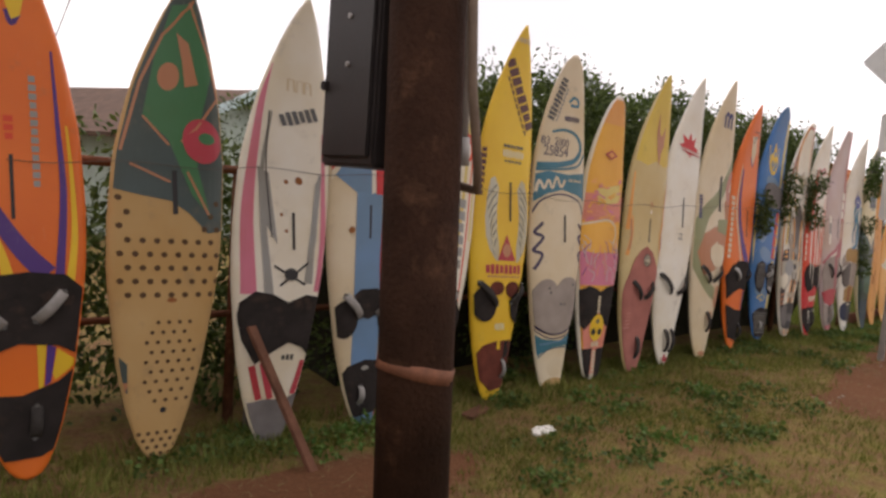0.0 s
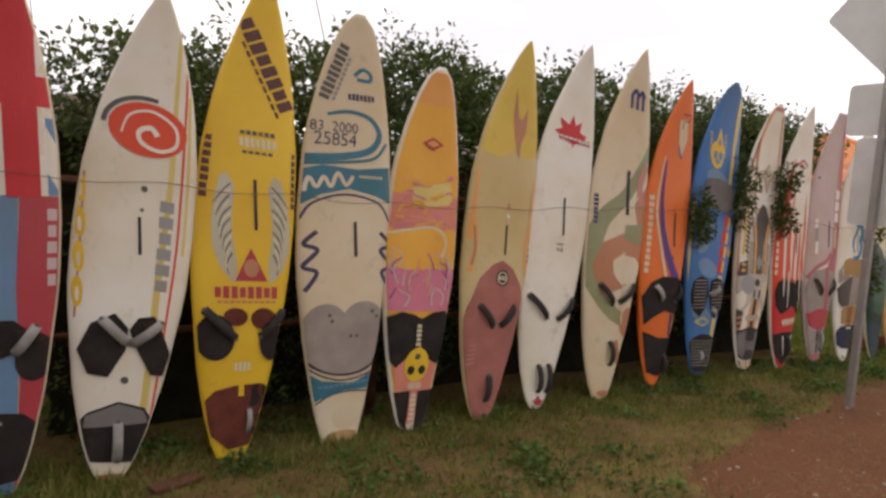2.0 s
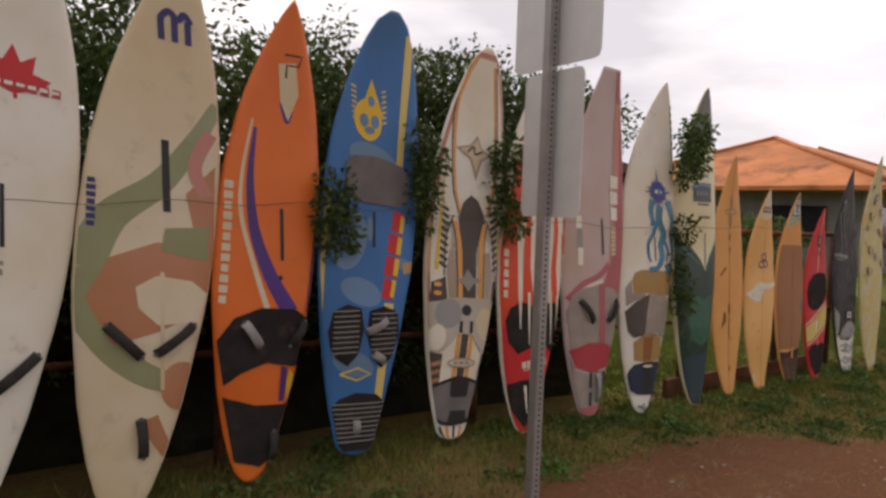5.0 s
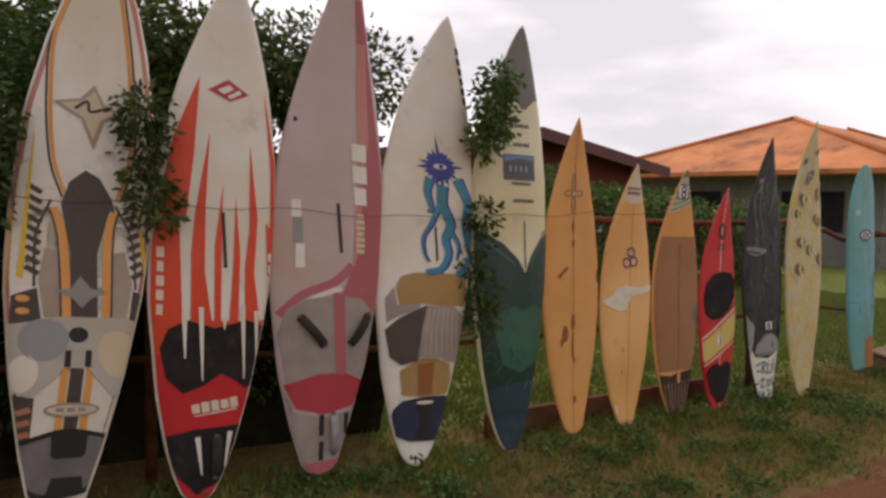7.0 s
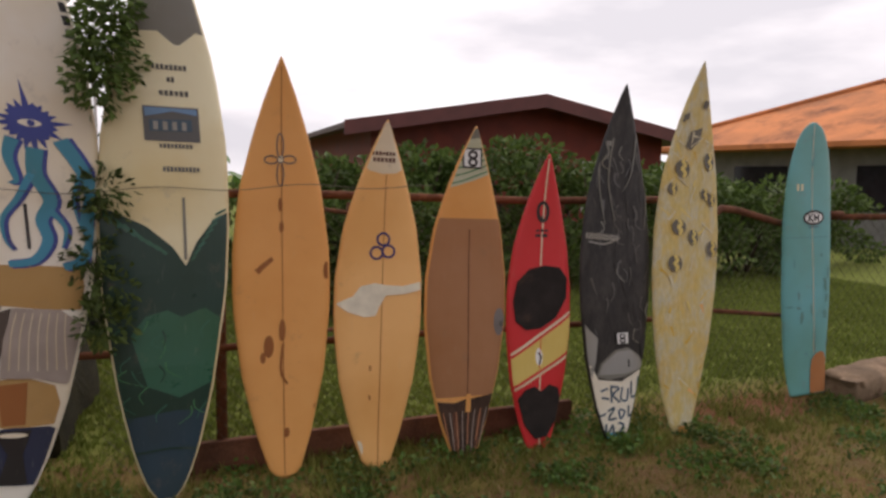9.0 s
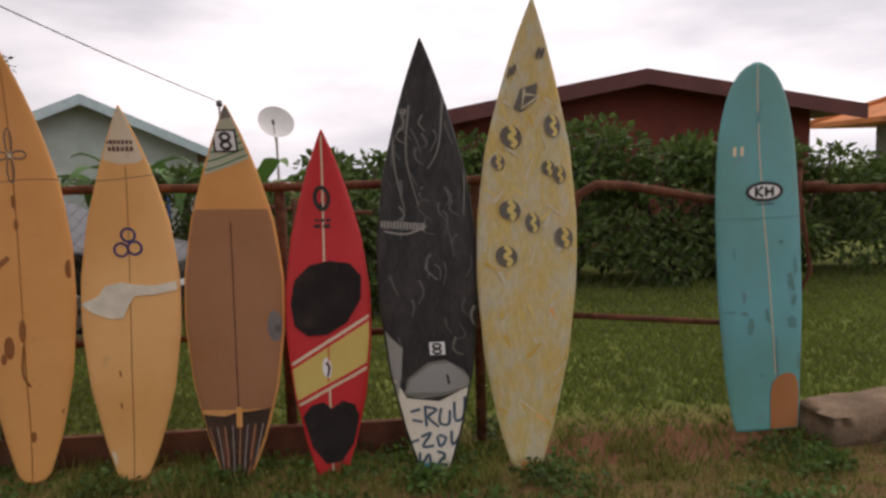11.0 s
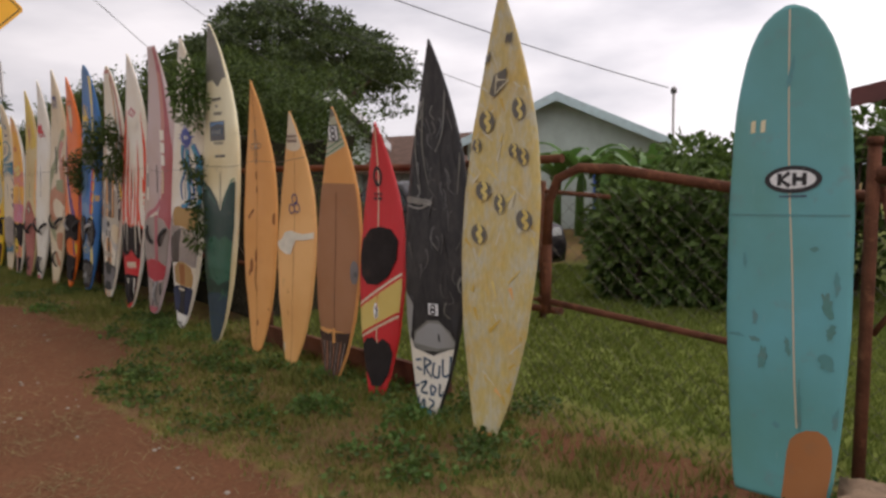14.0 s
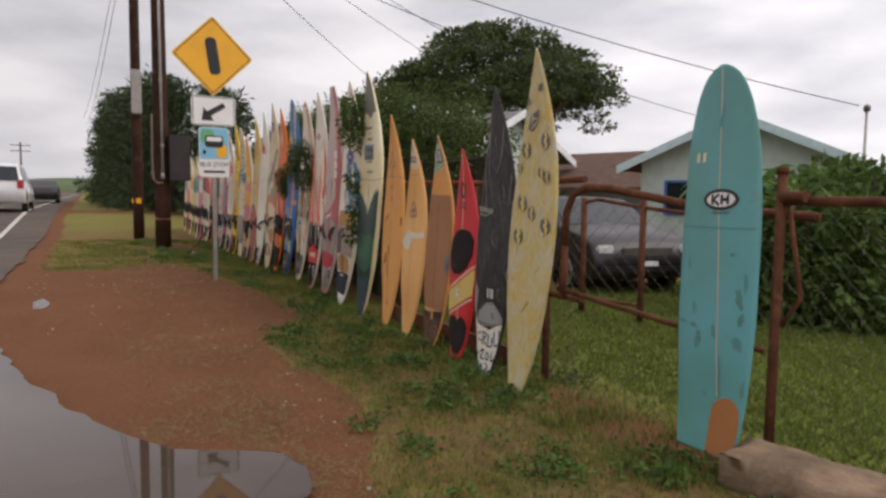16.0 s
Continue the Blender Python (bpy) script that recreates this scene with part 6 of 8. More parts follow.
b = boards["X"]
r5 = random.Random(21)
OLIVE = paint("yellow_wash", (0.62, 0.42, 0.08), amount=0.3)
BONE = paint("bone_wash", (0.62, 0.58, 0.42), amount=0.3)
for k in range(70):
    x, y = r5.uniform(980, 1125), r5.uniform(150, 840)
    a = r5.choice((-0.8, 0.7, 1.3, -1.2))
    L = r5.uniform(12, 34)
    b.stroke(r5.choice((BONE, OLIVE, BONE, PALEYEL, FOAM2 if k % 4 == 0 else BONE)), [(x, y), (x + L * math.cos(a), y + L * math.sin(a))], (r5.uniform(3, 8), 2), "brush_stroke", 1 + k % 4)
STAMP = paint("grey_brown_stamp", (0.12, 0.11, 0.09), amount=0.5)
for x, y, rx, ry in ((1105, 289, 12, 18), (1042, 307, 16, 18), (1019, 347, 10, 12), (1093, 356, 10, 12), (1109, 366, 10, 14), (1030, 424, 16, 16), (1062, 444, 11, 16), (1107, 468, 14, 17), (1018, 498, 16, 17)):
    b.oval(STAMP, x, y, rx, ry, "round_stamp", 6)
    b.stroke(PALEYEL, [(x - 1, y - ry * 0.95), (x + rx * 0.35, y - ry * 0.4), (x - rx * 0.1, y), (x + rx * 0.35, y + ry * 0.45), (x, y + ry * 0.9)], rx * 0.45, "round_stamp", 7)
for x, y in ((1048, 206), (1055, 202), (1093, 176), (1099, 176)):
    b.oval(STAMP, x, y, 3, 9, "round_stamp", 6, tilt=20)
b.poly(STAMP, [(1050, 262), (1062, 232), (1088, 222), (1084, 248), (1060, 268)], "leaf_stamp", 6)
b.stroke(BONE, [(1068, 232), (1062, 262), (1090, 242), (1066, 240)], 4, "leaf_stamp", 7, curve=False)
b.stroke(FOAM, [(1010, 842), (1046, 846)], 18, "bare_tail", 6)

b = boards["Y"]
b.stroke(SAND, [(1391, 22), (1408, 300), (1416, 470), (1414, 690)], 2.6, "stringer", 1)
b.oval(BLACK, 1413, 289, 46, 22, "oval_emblem", 2)
b.oval(SIGNWHITE, 1413, 289, 37, 15, "oval_emblem", 3)
for pts in ([(1392, 279), (1392, 299)], [(1408, 278), (1394, 289), (1409, 300)], [(1416, 279), (1416, 299)], [(1417, 289), (1431, 289)], [(1432, 279), (1432, 299)]):
    b.stroke(BLACK, pts, 7, "oval_emblem", 4, curve=False)
b.stroke(SLATE, [(1392, 316), (1436, 316)], 3, lift=2)
for x in (1343, 1360):
    b.poly(IVORY, [(x - 4, 192), (x + 4, 190), (x + 4, 210), (x - 4, 211)], "worn_mark", 2)
DARKTEAL = paint("dark_teal_stain", (0.085, 0.285, 0.30), amount=0.7)
r5 = random.Random(44)
for x, y, rx, ry, tl in ((1318, 548, 17, 4, 0), (1350, 552, 11, 5, 10), (1352, 515, 6, 14, 0), (1363, 582, 9, 22, 5), (1470, 488, 9, 24, -10), (1474, 528, 7, 16, 20), (1464, 575, 12, 18, -30), (1420, 655, 4, 46, 3), (1484, 455, 5, 22, 0), (1406, 560, 5, 20, -8), (1476, 665, 6, 20, 10), (1400, 120, 5, 26, 8), (1335, 420, 4, 14, 0), (1450, 400, 8, 5, 0), (1380, 690, 7, 5, 30)):
    ring = []
    for k in range(22):
        a = 2 * math.pi * k / 22
        q = r5.uniform(0.6, 1.15)
        px, py = rx * q * math.cos(a), ry * q * math.sin(a)
        ring.append((x + px * math.cos(radians(tl)) - py * math.sin(radians(tl)), y + px * math.sin(radians(tl)) + py * math.cos(radians(tl))))
    b.lay([ring], DARKTEAL, "dark_stain", 2)
b.stroke(DARKTEAL, [(1300, 345), (1510, 347)], 2.4, "crease", 2)
BARE = paint("bare_orange_core", (0.42, 0.17, 0.06), rough=0.85, amount=0.45)
b.poly(BARE, [(1396, 730), (1402, 710), (1414, 698), (1430, 690), (1447, 688), (1460, 694), (1467, 712), (1465, 745), (1456, 780), (1445, 830), (1376, 830), (1386, 785), (1391, 755)], "peeled_corner", 3)
b.stroke(NAVY, [(1480, 690), (1470, 760), (1452, 812)], (3, 7), lift=2)

# the row goes on beyond: plainer boards with dark pads
r5 = random.Random(31)
far = ((WHITE, RED, "worn white windsurf board with red panel"), (CREAM, PADGREY, "yellowed windsurf board with grey pad"), (PINK, WHITE, "faded pink windsurf board"), (WHITE, SKYBLUE, "white windsurf board with blue band"),
       (PALEYEL, GREEN, "pale yellow windsurf board with green band"), (WHITE, PEACH, "white windsurf board with peach band"), (ORANGE, WHITE, "faded orange windsurf board"), (WHITE, GREY, "weathered white windsurf board"))
for k, (skin, mark, label) in enumerate(far):
    x = -1.62 - 0.6 * k
    h = r5.uniform(2.3, 2.6)
    b = Board(label + ", leaning on the fence", x, 0.09 + 0.45 * smooth(2.5, 14.0, -x), x + r5.uniform(-0.05, 0.2), h, 0.54, WIND, skin, ((0, 100), (0, 0), 10, 0))
    b.poly(mark, [(-12, 20 + 6 * (k % 3)), (12, 24), (12, 44), (-12, 40)], "painted_band", 1)
    pad(b, [(-8, 62), (0, 58), (8, 62), (8, 74), (0, 70), (-8, 74)])
    pad(b, [(-6, 80), (6, 80), (4, 92), (-4, 92)])
    b.strap(-6, 62, -1, 68)
    b.strap(6, 62, 1, 68)
    b.slot(0, 42, 54, 0.6)


# ---- roadside: poles, signs, wires ----
def utility_pole(x, y, lean_x, height, radius, label):
    z = ground_z(x, y) - 0.1
    p = base("utility_pole", pose(x, y, z), label, "utility pole", "utility poles")
    part("trunk", tube([(lean_x * k / 8 * height, 0, height * k / 8) for k in range(9)], [radius * (1 - 0.25 * k / 8) for k in range(9)], 20), POLEWOOD, p)
    return p


pole_a = utility_pole(0.36, 1.54, -0.045, 9.0, 0.165, "tall dark creosoted wooden utility pole with meter box")
band = tube([(-0.042, 0, 0.715), (-0.028, 0, 0.775)], 0.167, 20)
part("band", band, STRAPBAND, pole_a, "orange plastic band")
mb = base("meter_box", pose(0.25, 1.52, ground_z(0.4, 1.48)), "dark metal electric meter box on the utility pole", "meter box")
part("housing", box(-0.12, 0.34, 0.15, 0.58, 1.47, 2.46, 0.012), BOXMETAL, mb)
part("door", box(-0.137, -0.119, 0.18, 0.55, 1.51, 2.42, 0.006), BOXMETAL, mb)
part("latch", box(-0.16, -0.12, 0.51, 0.55, 1.80, 1.84, 0.006), BOXMETAL, mb)
for by, bz in ((0.36, 1.9), (0.36, 2.1)):
    part("bolt", tube([(-0.145, by, bz), (-0.13, by, bz)], 0.012, 8), GALV, mb)
con = base("conduit", pose(0.36, 1.54, ground_z(0.4, 1.48), 0, -2.6, 0), "grey plastic conduit strapped up the utility pole", "conduit")
part("pipe", tube([(0.20, 0.0, 1.55), (0.20, 0.0, 8.0)], 0.028, 12), CONDUIT, con)
part("socket", tube([(0.20, 0.0, 1.50), (0.20, 0.0, 1.62)], 0.036, 12), CONDUIT, con)
for z in (2.2, 3.6):
    part("clip", box(0.12, 0.235, -0.04, 0.04, z, z + 0.04, 0.004), GALV, con)
cab = base("cable_loop", pose(0.36, 1.53, ground_z(0.4, 1.48), 0, -2.6, 0), "brown sheathed cable hanging down the utility pole", "cable")
part("sheath", tube([(0.04, -0.17, 2.9), (0.06, -0.175, 2.3), (0.08, -0.18, 1.8), (0.13, -0.175, 1.5), (0.2, -0.1, 1.40), (0.17, 0.02, 1.42)], 0.02, 10), CABLEBROWN, cab)

pole_b = utility_pole(-2.8, 1.25, 0.0, 9.5, 0.135, "dark wooden utility pole with grey box and orange tag")
part("tag", box(-0.06, 0.10, -0.15, -0.125, 1.02, 1.16, 0.004), SIGNYEL, pole_b, "small amber reflector tag")
part("tag", box(0.125, 0.142, -0.06, 0.06, 1.02, 1.16, 0.004), SIGNYEL, pole_b, "small amber reflector tag")
part("junction_box", box(0.10, 0.26, -0.12, 0.12, 3.3, 4.4, 0.02), CONDUIT, pole_b, "grey plastic junction box")


def wire(a, b, sag, label, r=0.011):
    w = base("overhead_wire", pose(*a), label, "wire", "overhead wires")
    pts = [Vector(a).lerp(Vector(b), k / 24) - Vector(a) - Vector((0, 0, sag * 4 * (k / 24) * (1 - k / 24))) for k in range(25)]
    part("strand", tube(pts, r, 6), CABLE, w)


for a, b, sag in (((0.4, 1.5, 7.9), (7.7, 14.6, 3.4), 0.35), ((0.4, 1.5, 8.3), (-18, 24, 6.5), 0.3), ((0.4, 1.5, 8.6), (-12, 24, 6.2), 0.4),
                  ((0.4, 1.5, 8.0), (-22, 20, 5.5), 0.3), ((0.4, 1.5, 7.6), (1.5, 20, 3.6), 0.5), ((0.4, 1.5, 8.9), (-2.8, 1.25, 9.2), 0.05),
                  ((-2.8, 1.25, 9.0), (-60, 0, 8.6), 0.8), ((-2.8, 1.25, 8.4), (-60, 0.3, 8.0), 0.8)):
    wire(a, b, sag, "thin black overhead wire from the utility pole")

sp = base("road_sign", pose(6.495, 1.63, ground_z(6.495, 1.63) - 0.12), "perforated steel sign post with amber diamond, arrow and bus stop plates", "road sign")
post = box(-0.026, 0.026, -0.026, 0.026, -0.1, 3.55, 0.004)
po = part("post", post, GALV, sp)
HOLE = mat("punched_hole", (0.02, 0.02, 0.02), 0.9, 0.1)
hole_me = bpy.data.meshes.new("hole")
hb = tube([(0, 0.0006, 0), (0, -0.0006, 0)], 0.006, 8)
hb.to_mesh(hole_me)
hb.free()
hole_me.materials.append(HOLE)
for k in range(130):
    for side in (-1, 1):
        h = new("hole", hole_me)
        h.parent = po
        h.matrix_local = pose(0, side * 0.0265, 0.06 + 0.0265 * k)


def plate(outline, x, thick, material, name, parent, back=True):
    """A sign plate across the post, in its own plane of y and z, with bare metal behind."""
    bm = prism([(y, z) for y, z in outline], 0, thick)
    bm.transform(Matrix.Rotation(radians(90), 4, "Z"))
    bm.transform(Matrix.Translation((x + thick, 0, 0)))
    return part(name, bm, material, parent)


def rounded(cy, cz, w, h, r=0.03, turn=0):
    pts = []
    for sx, sz, a0 in ((1, 1, 0), (-1, 1, 90), (-1, -1, 180), (1, -1, 270)):
        for k in range(4):
            a = radians(a0 + 30 * k)
            pts.append((sx * (w / 2 - r) + r * math.cos(a), sz * (h / 2 - r) + r * math.sin(a)))
    c, s = math.cos(radians(turn)), math.sin(radians(turn))
    return [(cy + c * p - s * q, cz + s * p + c * q) for p, q in pts]


for nm, cz, w, h, turn, front in (("warning_plate", 3.20, 0.76, 0.76, 45, SIGNYEL), ("arrow_plate", 2.46, 0.58, 0.40, 0, SIGNWHITE), ("bus_plate", 1.90, 0.40, 0.68, 0, SIGNWHITE)):
    pl = plate(rounded(0, cz, w, h, 0.04, turn), 0.028, 0.003, SIGNBACK, nm, sp)
    plate(rounded(0, cz, w - 0.004, h - 0.004, 0.04, turn), 0.0325, 0.001, front, "sheeting", pl)
    if nm == "warning_plate":
        plate(rounded(0, cz, 0.15, 0.50, 0.06, 8), 0.0345, 0.001, SIGNBLACK, "black_symbol", pl)
        for d in (0.355,):
            for k in range(4):
                a = radians(90 * k)
                plate([(math.cos(a) * 0.50 + 0, cz + math.sin(a) * 0.50), (math.cos(a) * 0.485, cz + math.sin(a) * 0.485), (math.cos(a + math.pi / 2) * 0.485, cz + math.sin(a + math.pi / 2) * 0.485), (math.cos(a + math.pi / 2) * 0.50, cz + math.sin(a + math.pi / 2) * 0.50)], 0.0345, 0.001, SIGNBLACK, "border", pl)
    elif nm == "arrow_plate":
        for q in ([(-0.16, cz - 0.13), (0.0, cz - 0.13), (-0.035, cz - 0.065), (0.16, cz + 0.06), (0.12, cz + 0.12), (-0.085, cz - 0.005), (-0.13, cz + 0.05)],):
            plate([(y, z) for y, z in q], 0.0345, 0.001, SIGNBLACK, "arrow", pl)
        for y0, y1, z0, z1 in ((-0.275, 0.275, -0.19, -0.18), (-0.275, 0.275, 0.18, 0.19), (-0.275, -0.265, -0.18, 0.18), (0.265, 0.275, -0.18, 0.18)):
            plate([(y0, cz + z0), (y1, cz + z0), (y1, cz + z1), (y0, cz + z1)], 0.0345, 0.001, SIGNBLACK, "border", pl)
    else:
        AQ = mat("sky_blue_sign_print", (0.20, 0.50, 0.66), 0.4, 0.05)
        LG = mat("green_sign_print", (0.12, 0.40, 0.20), 0.4, 0.05)
        plate(rounded(0, cz + 0.12, 0.38, 0.42, 0.03), 0.0345, 0.001, AQ, "picture_panel", pl)
        plate(rounded(-0.09, cz + 0.22, 0.18, 0.18, 0.05), 0.036, 0.001, LG, "green_patch", pl)
        plate(rounded(0.10, cz + 0.02, 0.14, 0.18, 0.05), 0.036, 0.001, SIGNYEL, "yellow_patch", pl)
        plate(rounded(0, cz + 0.15, 0.24, 0.16, 0.04), 0.038, 0.001, SIGNBLACK, "bus_shape", pl)
        plate(rounded(0, cz + 0.18, 0.20, 0.06, 0.015), 0.040, 0.001, SIGNWHITE, "bus_window", pl)
        cu = bpy.data.curves.new("lettering", "FONT")
        cu.body, cu.size, cu.align_x, cu.align_y = "BUS STOP", 0.085, "CENTER", "CENTER"
        tob = new("lettering", cu)
        tme = bpy.data.meshes.new_from_object(tob.evaluated_get(bpy.context.evaluated_depsgraph_get()))
        bpy.data.objects.remove(tob)
        tbm = bmesh.new()
        tbm.from_mesh(tme)
        tbm.transform(pose(0.037, 0, cz - 0.17, 90, 0, 90))
        part("lettering", tbm, SIGNBLACK, pl)
        plate([(-0.14, cz - 0.28), (0.14, cz - 0.28), (0.14, cz - 0.25), (-0.14, cz - 0.25)], 0.0345, 0.001, SIGNBLACK, "small_print_bar", pl)
        plate(rounded(-0.13, cz - 0.0, 0.04, 0.06, 0.01), 0.0345, 0.001, SIGNBLACK, "print_bar", pl)


# ---- the fence behind the boards ----
FY = 3.05
fence = base("chain_link_fence", pose(-6, FY, 0), "rusty steel pipe and chain-link fence behind the surfboards", "fence")
part("top_rail", tube([(x + 6, 0, 1.50 + ground_z(x, 3) + 0.012 * math.sin(x * 2.1)) for x in np.arange(-6, 12.61, 0.62)], 0.024, 10), RUST, fence)
part("bottom_rail", tube([(x + 6, 0, 0.68 + ground_z(x, 3)) for x in np.arange(-6, 12.61, 0.62)], 0.02, 10), RUST, fence)
for x in (-6, -3.6, 0.15, 3.0, 5.4, 7.2, 9.55, 11.1, 12.17):
    gz = ground_z(x, 3)
    part("post", tube([(x + 6, 0.03, gz - 0.2), (x + 6, 0.03, gz + 1.52)], 0.03, 12), RUST, fence)


def chain_link(x0, x1, z0f, z1f, y, name, parent, pitch=0.075, off=0.0):
    """Diamond wire mesh between two heights."""
    verts, faces = [], []

    def stick(a, b):
        d = (Vector(b) - Vector(a)).normalized()
        n = Vector((0, 1, 0))
        s = d.cross(n) * 0.0011
        n = n * 0.0011
        i = len(verts)
        for p in (Vector(a), Vector(b)):
            verts.extend([tuple(p + s + n), tuple(p - s + n), tuple(p - n * 1.2)])
        faces.extend([(i, i + 1, i + 4, i + 3), (i + 1, i + 2, i + 5, i + 4), (i + 2, i, i + 3, i + 5)])

    x = x0
    while x < x1:
        z = z0f(x)
        k = 0
        while z < z1f(x) - pitch * 0.5:
            s = 1 if k % 2 else -1
            stick((x - s * pitch / 2, y + 0.003 * s, z), (x + s * pitch / 2, y - 0.003 * s, z + pitch))
            stick((x + s * pitch / 2, y + 0.003 * s, z), (x - s * pitch / 2, y - 0.003 * s, z + pitch))
            z += pitch
            k += 1
        x += pitch
    return raw(name, [(vx - off, vy, vz) for vx, vy, vz in verts], faces, MESHWIRE, parent)


chain_link(9.0, 12.55, lambda x: 0.03, lambda x: 1.46, 0.0, "wire_mesh", fence, off=-6)
part("kickboard", box(15.3, 17.75, -0.03, 0.015, 0.0, 0.17, 0.004), PLANK, fence, "weathered red plank along the foot of the fence")

gate = base("garden_gate", pose(12.70, 2.88, 0, 0, 0, 14), "sagging rusty pipe gate with chain-link mesh", "gate")
part("top_rail", tube([(-0.07, 0, 1.05), (-0.06, 0, 1.28), (-0.01, 0, 1.40), (0.10, 0, 1.45), (0.28, 0, 1.44), (0.9, 0, 1.33), (1.48, 0, 1.30)], 0.025, 12), RUST, gate)
part("middle_rail", tube([(-0.12, 0, 0.77), (0.9, 0, 0.63), (1.25, 0, 0.59)], 0.017, 10), RUST, gate)
part("hinge_bar", tube([(-0.07, 0, 1.06), (-0.075, 0, 0.70)], 0.026, 10), RUST, gate)
chain_link(0.0, 1.45, lambda x: 0.05, lambda x: 1.40 - 0.08 * x, 0.0, "wire_mesh", gate, pitch=0.10)

fence_b = base("chain_link_fence", pose(14.17, 3.10, 0), "rusty pipe fence with a tall gate post", "fence")
part("post", tube([(-0.15, 0, -0.1), (-0.15, 0, 1.52)], 0.025, 14), RUST, fence_b)
part("cap", tube([(-0.15, 0, 1.51), (-0.15, 0, 1.545)], 0.03, 14), RUST, fence_b)
part("brace", tube([(-0.12, 0.02, 1.35), (-0.04, 0.03, 0.9), (-0.13, 0.02, 0.75)], 0.012, 8), RUST, fence_b)
part("latch", tube([(-0.13, -0.02, 1.40), (0.0, -0.03, 1.40)], 0.028, 10), RUST, fence_b)
part("top_rail", tube([(-0.15, 0, 1.38), (8, 0.2, 1.36)], 0.024, 10), RUST, fence_b)
for x in (2.6, 5.3, 8):
    part("post", tube([(x, 0.025 * x, -0.1), (x, 0.025 * x, 1.4)], 0.03, 12), RUST, fence_b)
chain_link(14.2, 20.2, lambda x: 0.2, lambda x: 1.36, 0.05, "wire_mesh", fence_b, pitch=0.10, off=14.16)

curb = base("garden_wall", pose(14.03, 2.72, 0, 0, 0, 10), "low earth-stained concrete garden wall", "wall")
for k, (w0, w1, top) in enumerate(((0.0, 1.5, 0.19), (1.503, 3.6, 0.17), (3.603, 6.4, 0.18))):
    wall_bm = box(w0, w1, 0, 0.30, -0.08, top)
    for cut in range(1, int((w1 - w0) / 0.07)):
        bmesh.ops.bisect_plane(wall_bm, geom=wall_bm.verts[:] + wall_bm.edges[:] + wall_bm.faces[:], plane_co=(w0 + 0.07 * cut, 0, 0), plane_no=(1, 0, 0))
    for axis, spots in (((0, 1, 0), (0.03, 0.09, 0.15, 0.21, 0.27)), ((0, 0, 1), (0.04, 0.09, top - 0.03))):
        for q in spots:
            bmesh.ops.bisect_plane(wall_bm, geom=wall_bm.verts[:] + wall_bm.edges[:] + wall_bm.faces[:], plane_co=Vector(axis) * q, plane_no=axis)
    for v in wall_bm.verts:
        round_off = 0.03 if v.co.z > top - 0.005 and (v.co.y < 0.01 or v.co.y > 0.29 or v.co.x < 0.01) else 0.0
        v.co += Vector((noise.noise(v.co * 6), noise.noise(v.co * 6 + Vector((5, 0, 0))), noise.noise(v.co * 5 + Vector((0, 5, 0))))) * 0.022
        v.co.z -= round_off
    for f in wall_bm.faces:
        f.smooth = True
    part("wall_section", wall_bm, WALLEARTH, curb)

tie = base("tie_wire", pose(-1, 2.6, 0), "thin rusty wire that ties the surfboards to the fence", "wire")
part("strand", tube([(x + 1, board_y, z) for x, board_y, z in [(x, 2.755 + 0.004 * math.sin(5 * x) - 2.6, 1.585 + 0.03 * math.sin(1.3 * x + 0.5) + 0.012 * math.sin(9 * x) - 0.05 * smooth(7.5, 9, x)) for x in np.arange(-1, 10.7, 0.06)]], 0.0019, 5), WIRE, tie)


# ---- planting ----
def leaves(points, size, material, name, parent=None, ratio=0.5, droop=0.3, rng=None, fold=True):
    """Small leaves at points with outward directions; each leaf two folded quads."""
    verts, faces = [], []
    for p, d in points:
        L = size * rng.uniform(0.6, 1.35)
        d = (d + Vector((rng.uniform(-1, 1), rng.uniform(-1, 1), rng.uniform(-1, 0.7))) * 0.8)
        d.z -= droop * rng.random()
        d.normalize()
        s = d.cross(Vector((rng.uniform(-1, 1), rng.uniform(-1, 1), rng.uniform(-1, 1)))).normalized() * L * ratio * 0.5
        n = d.cross(s).normalized() * L * 0.10
        i = len(verts)
        verts.extend([tuple(p), tuple(p + d * L * 0.5 + s + n), tuple(p + d * L), tuple(p + d * L * 0.5 - s + n)])
        faces.extend([(i, i + 1, i + 2), (i, i + 2, i + 3)])
    return raw(name, verts, faces, material, parent)


def clump_points(c, r, n, rng, shell=0.55):
    out = []
    for _ in range(n):
        d = Vector((rng.gauss(0, 1), rng.gauss(0, 1), rng.gauss(0, 1))).normalized()
        k = shell + (1 - shell) * rng.random() ** 0.6
        out.append((Vector(c) + Vector((d.x * r[0], d.y * r[1], d.z * r[2])) * k, d))
    return out


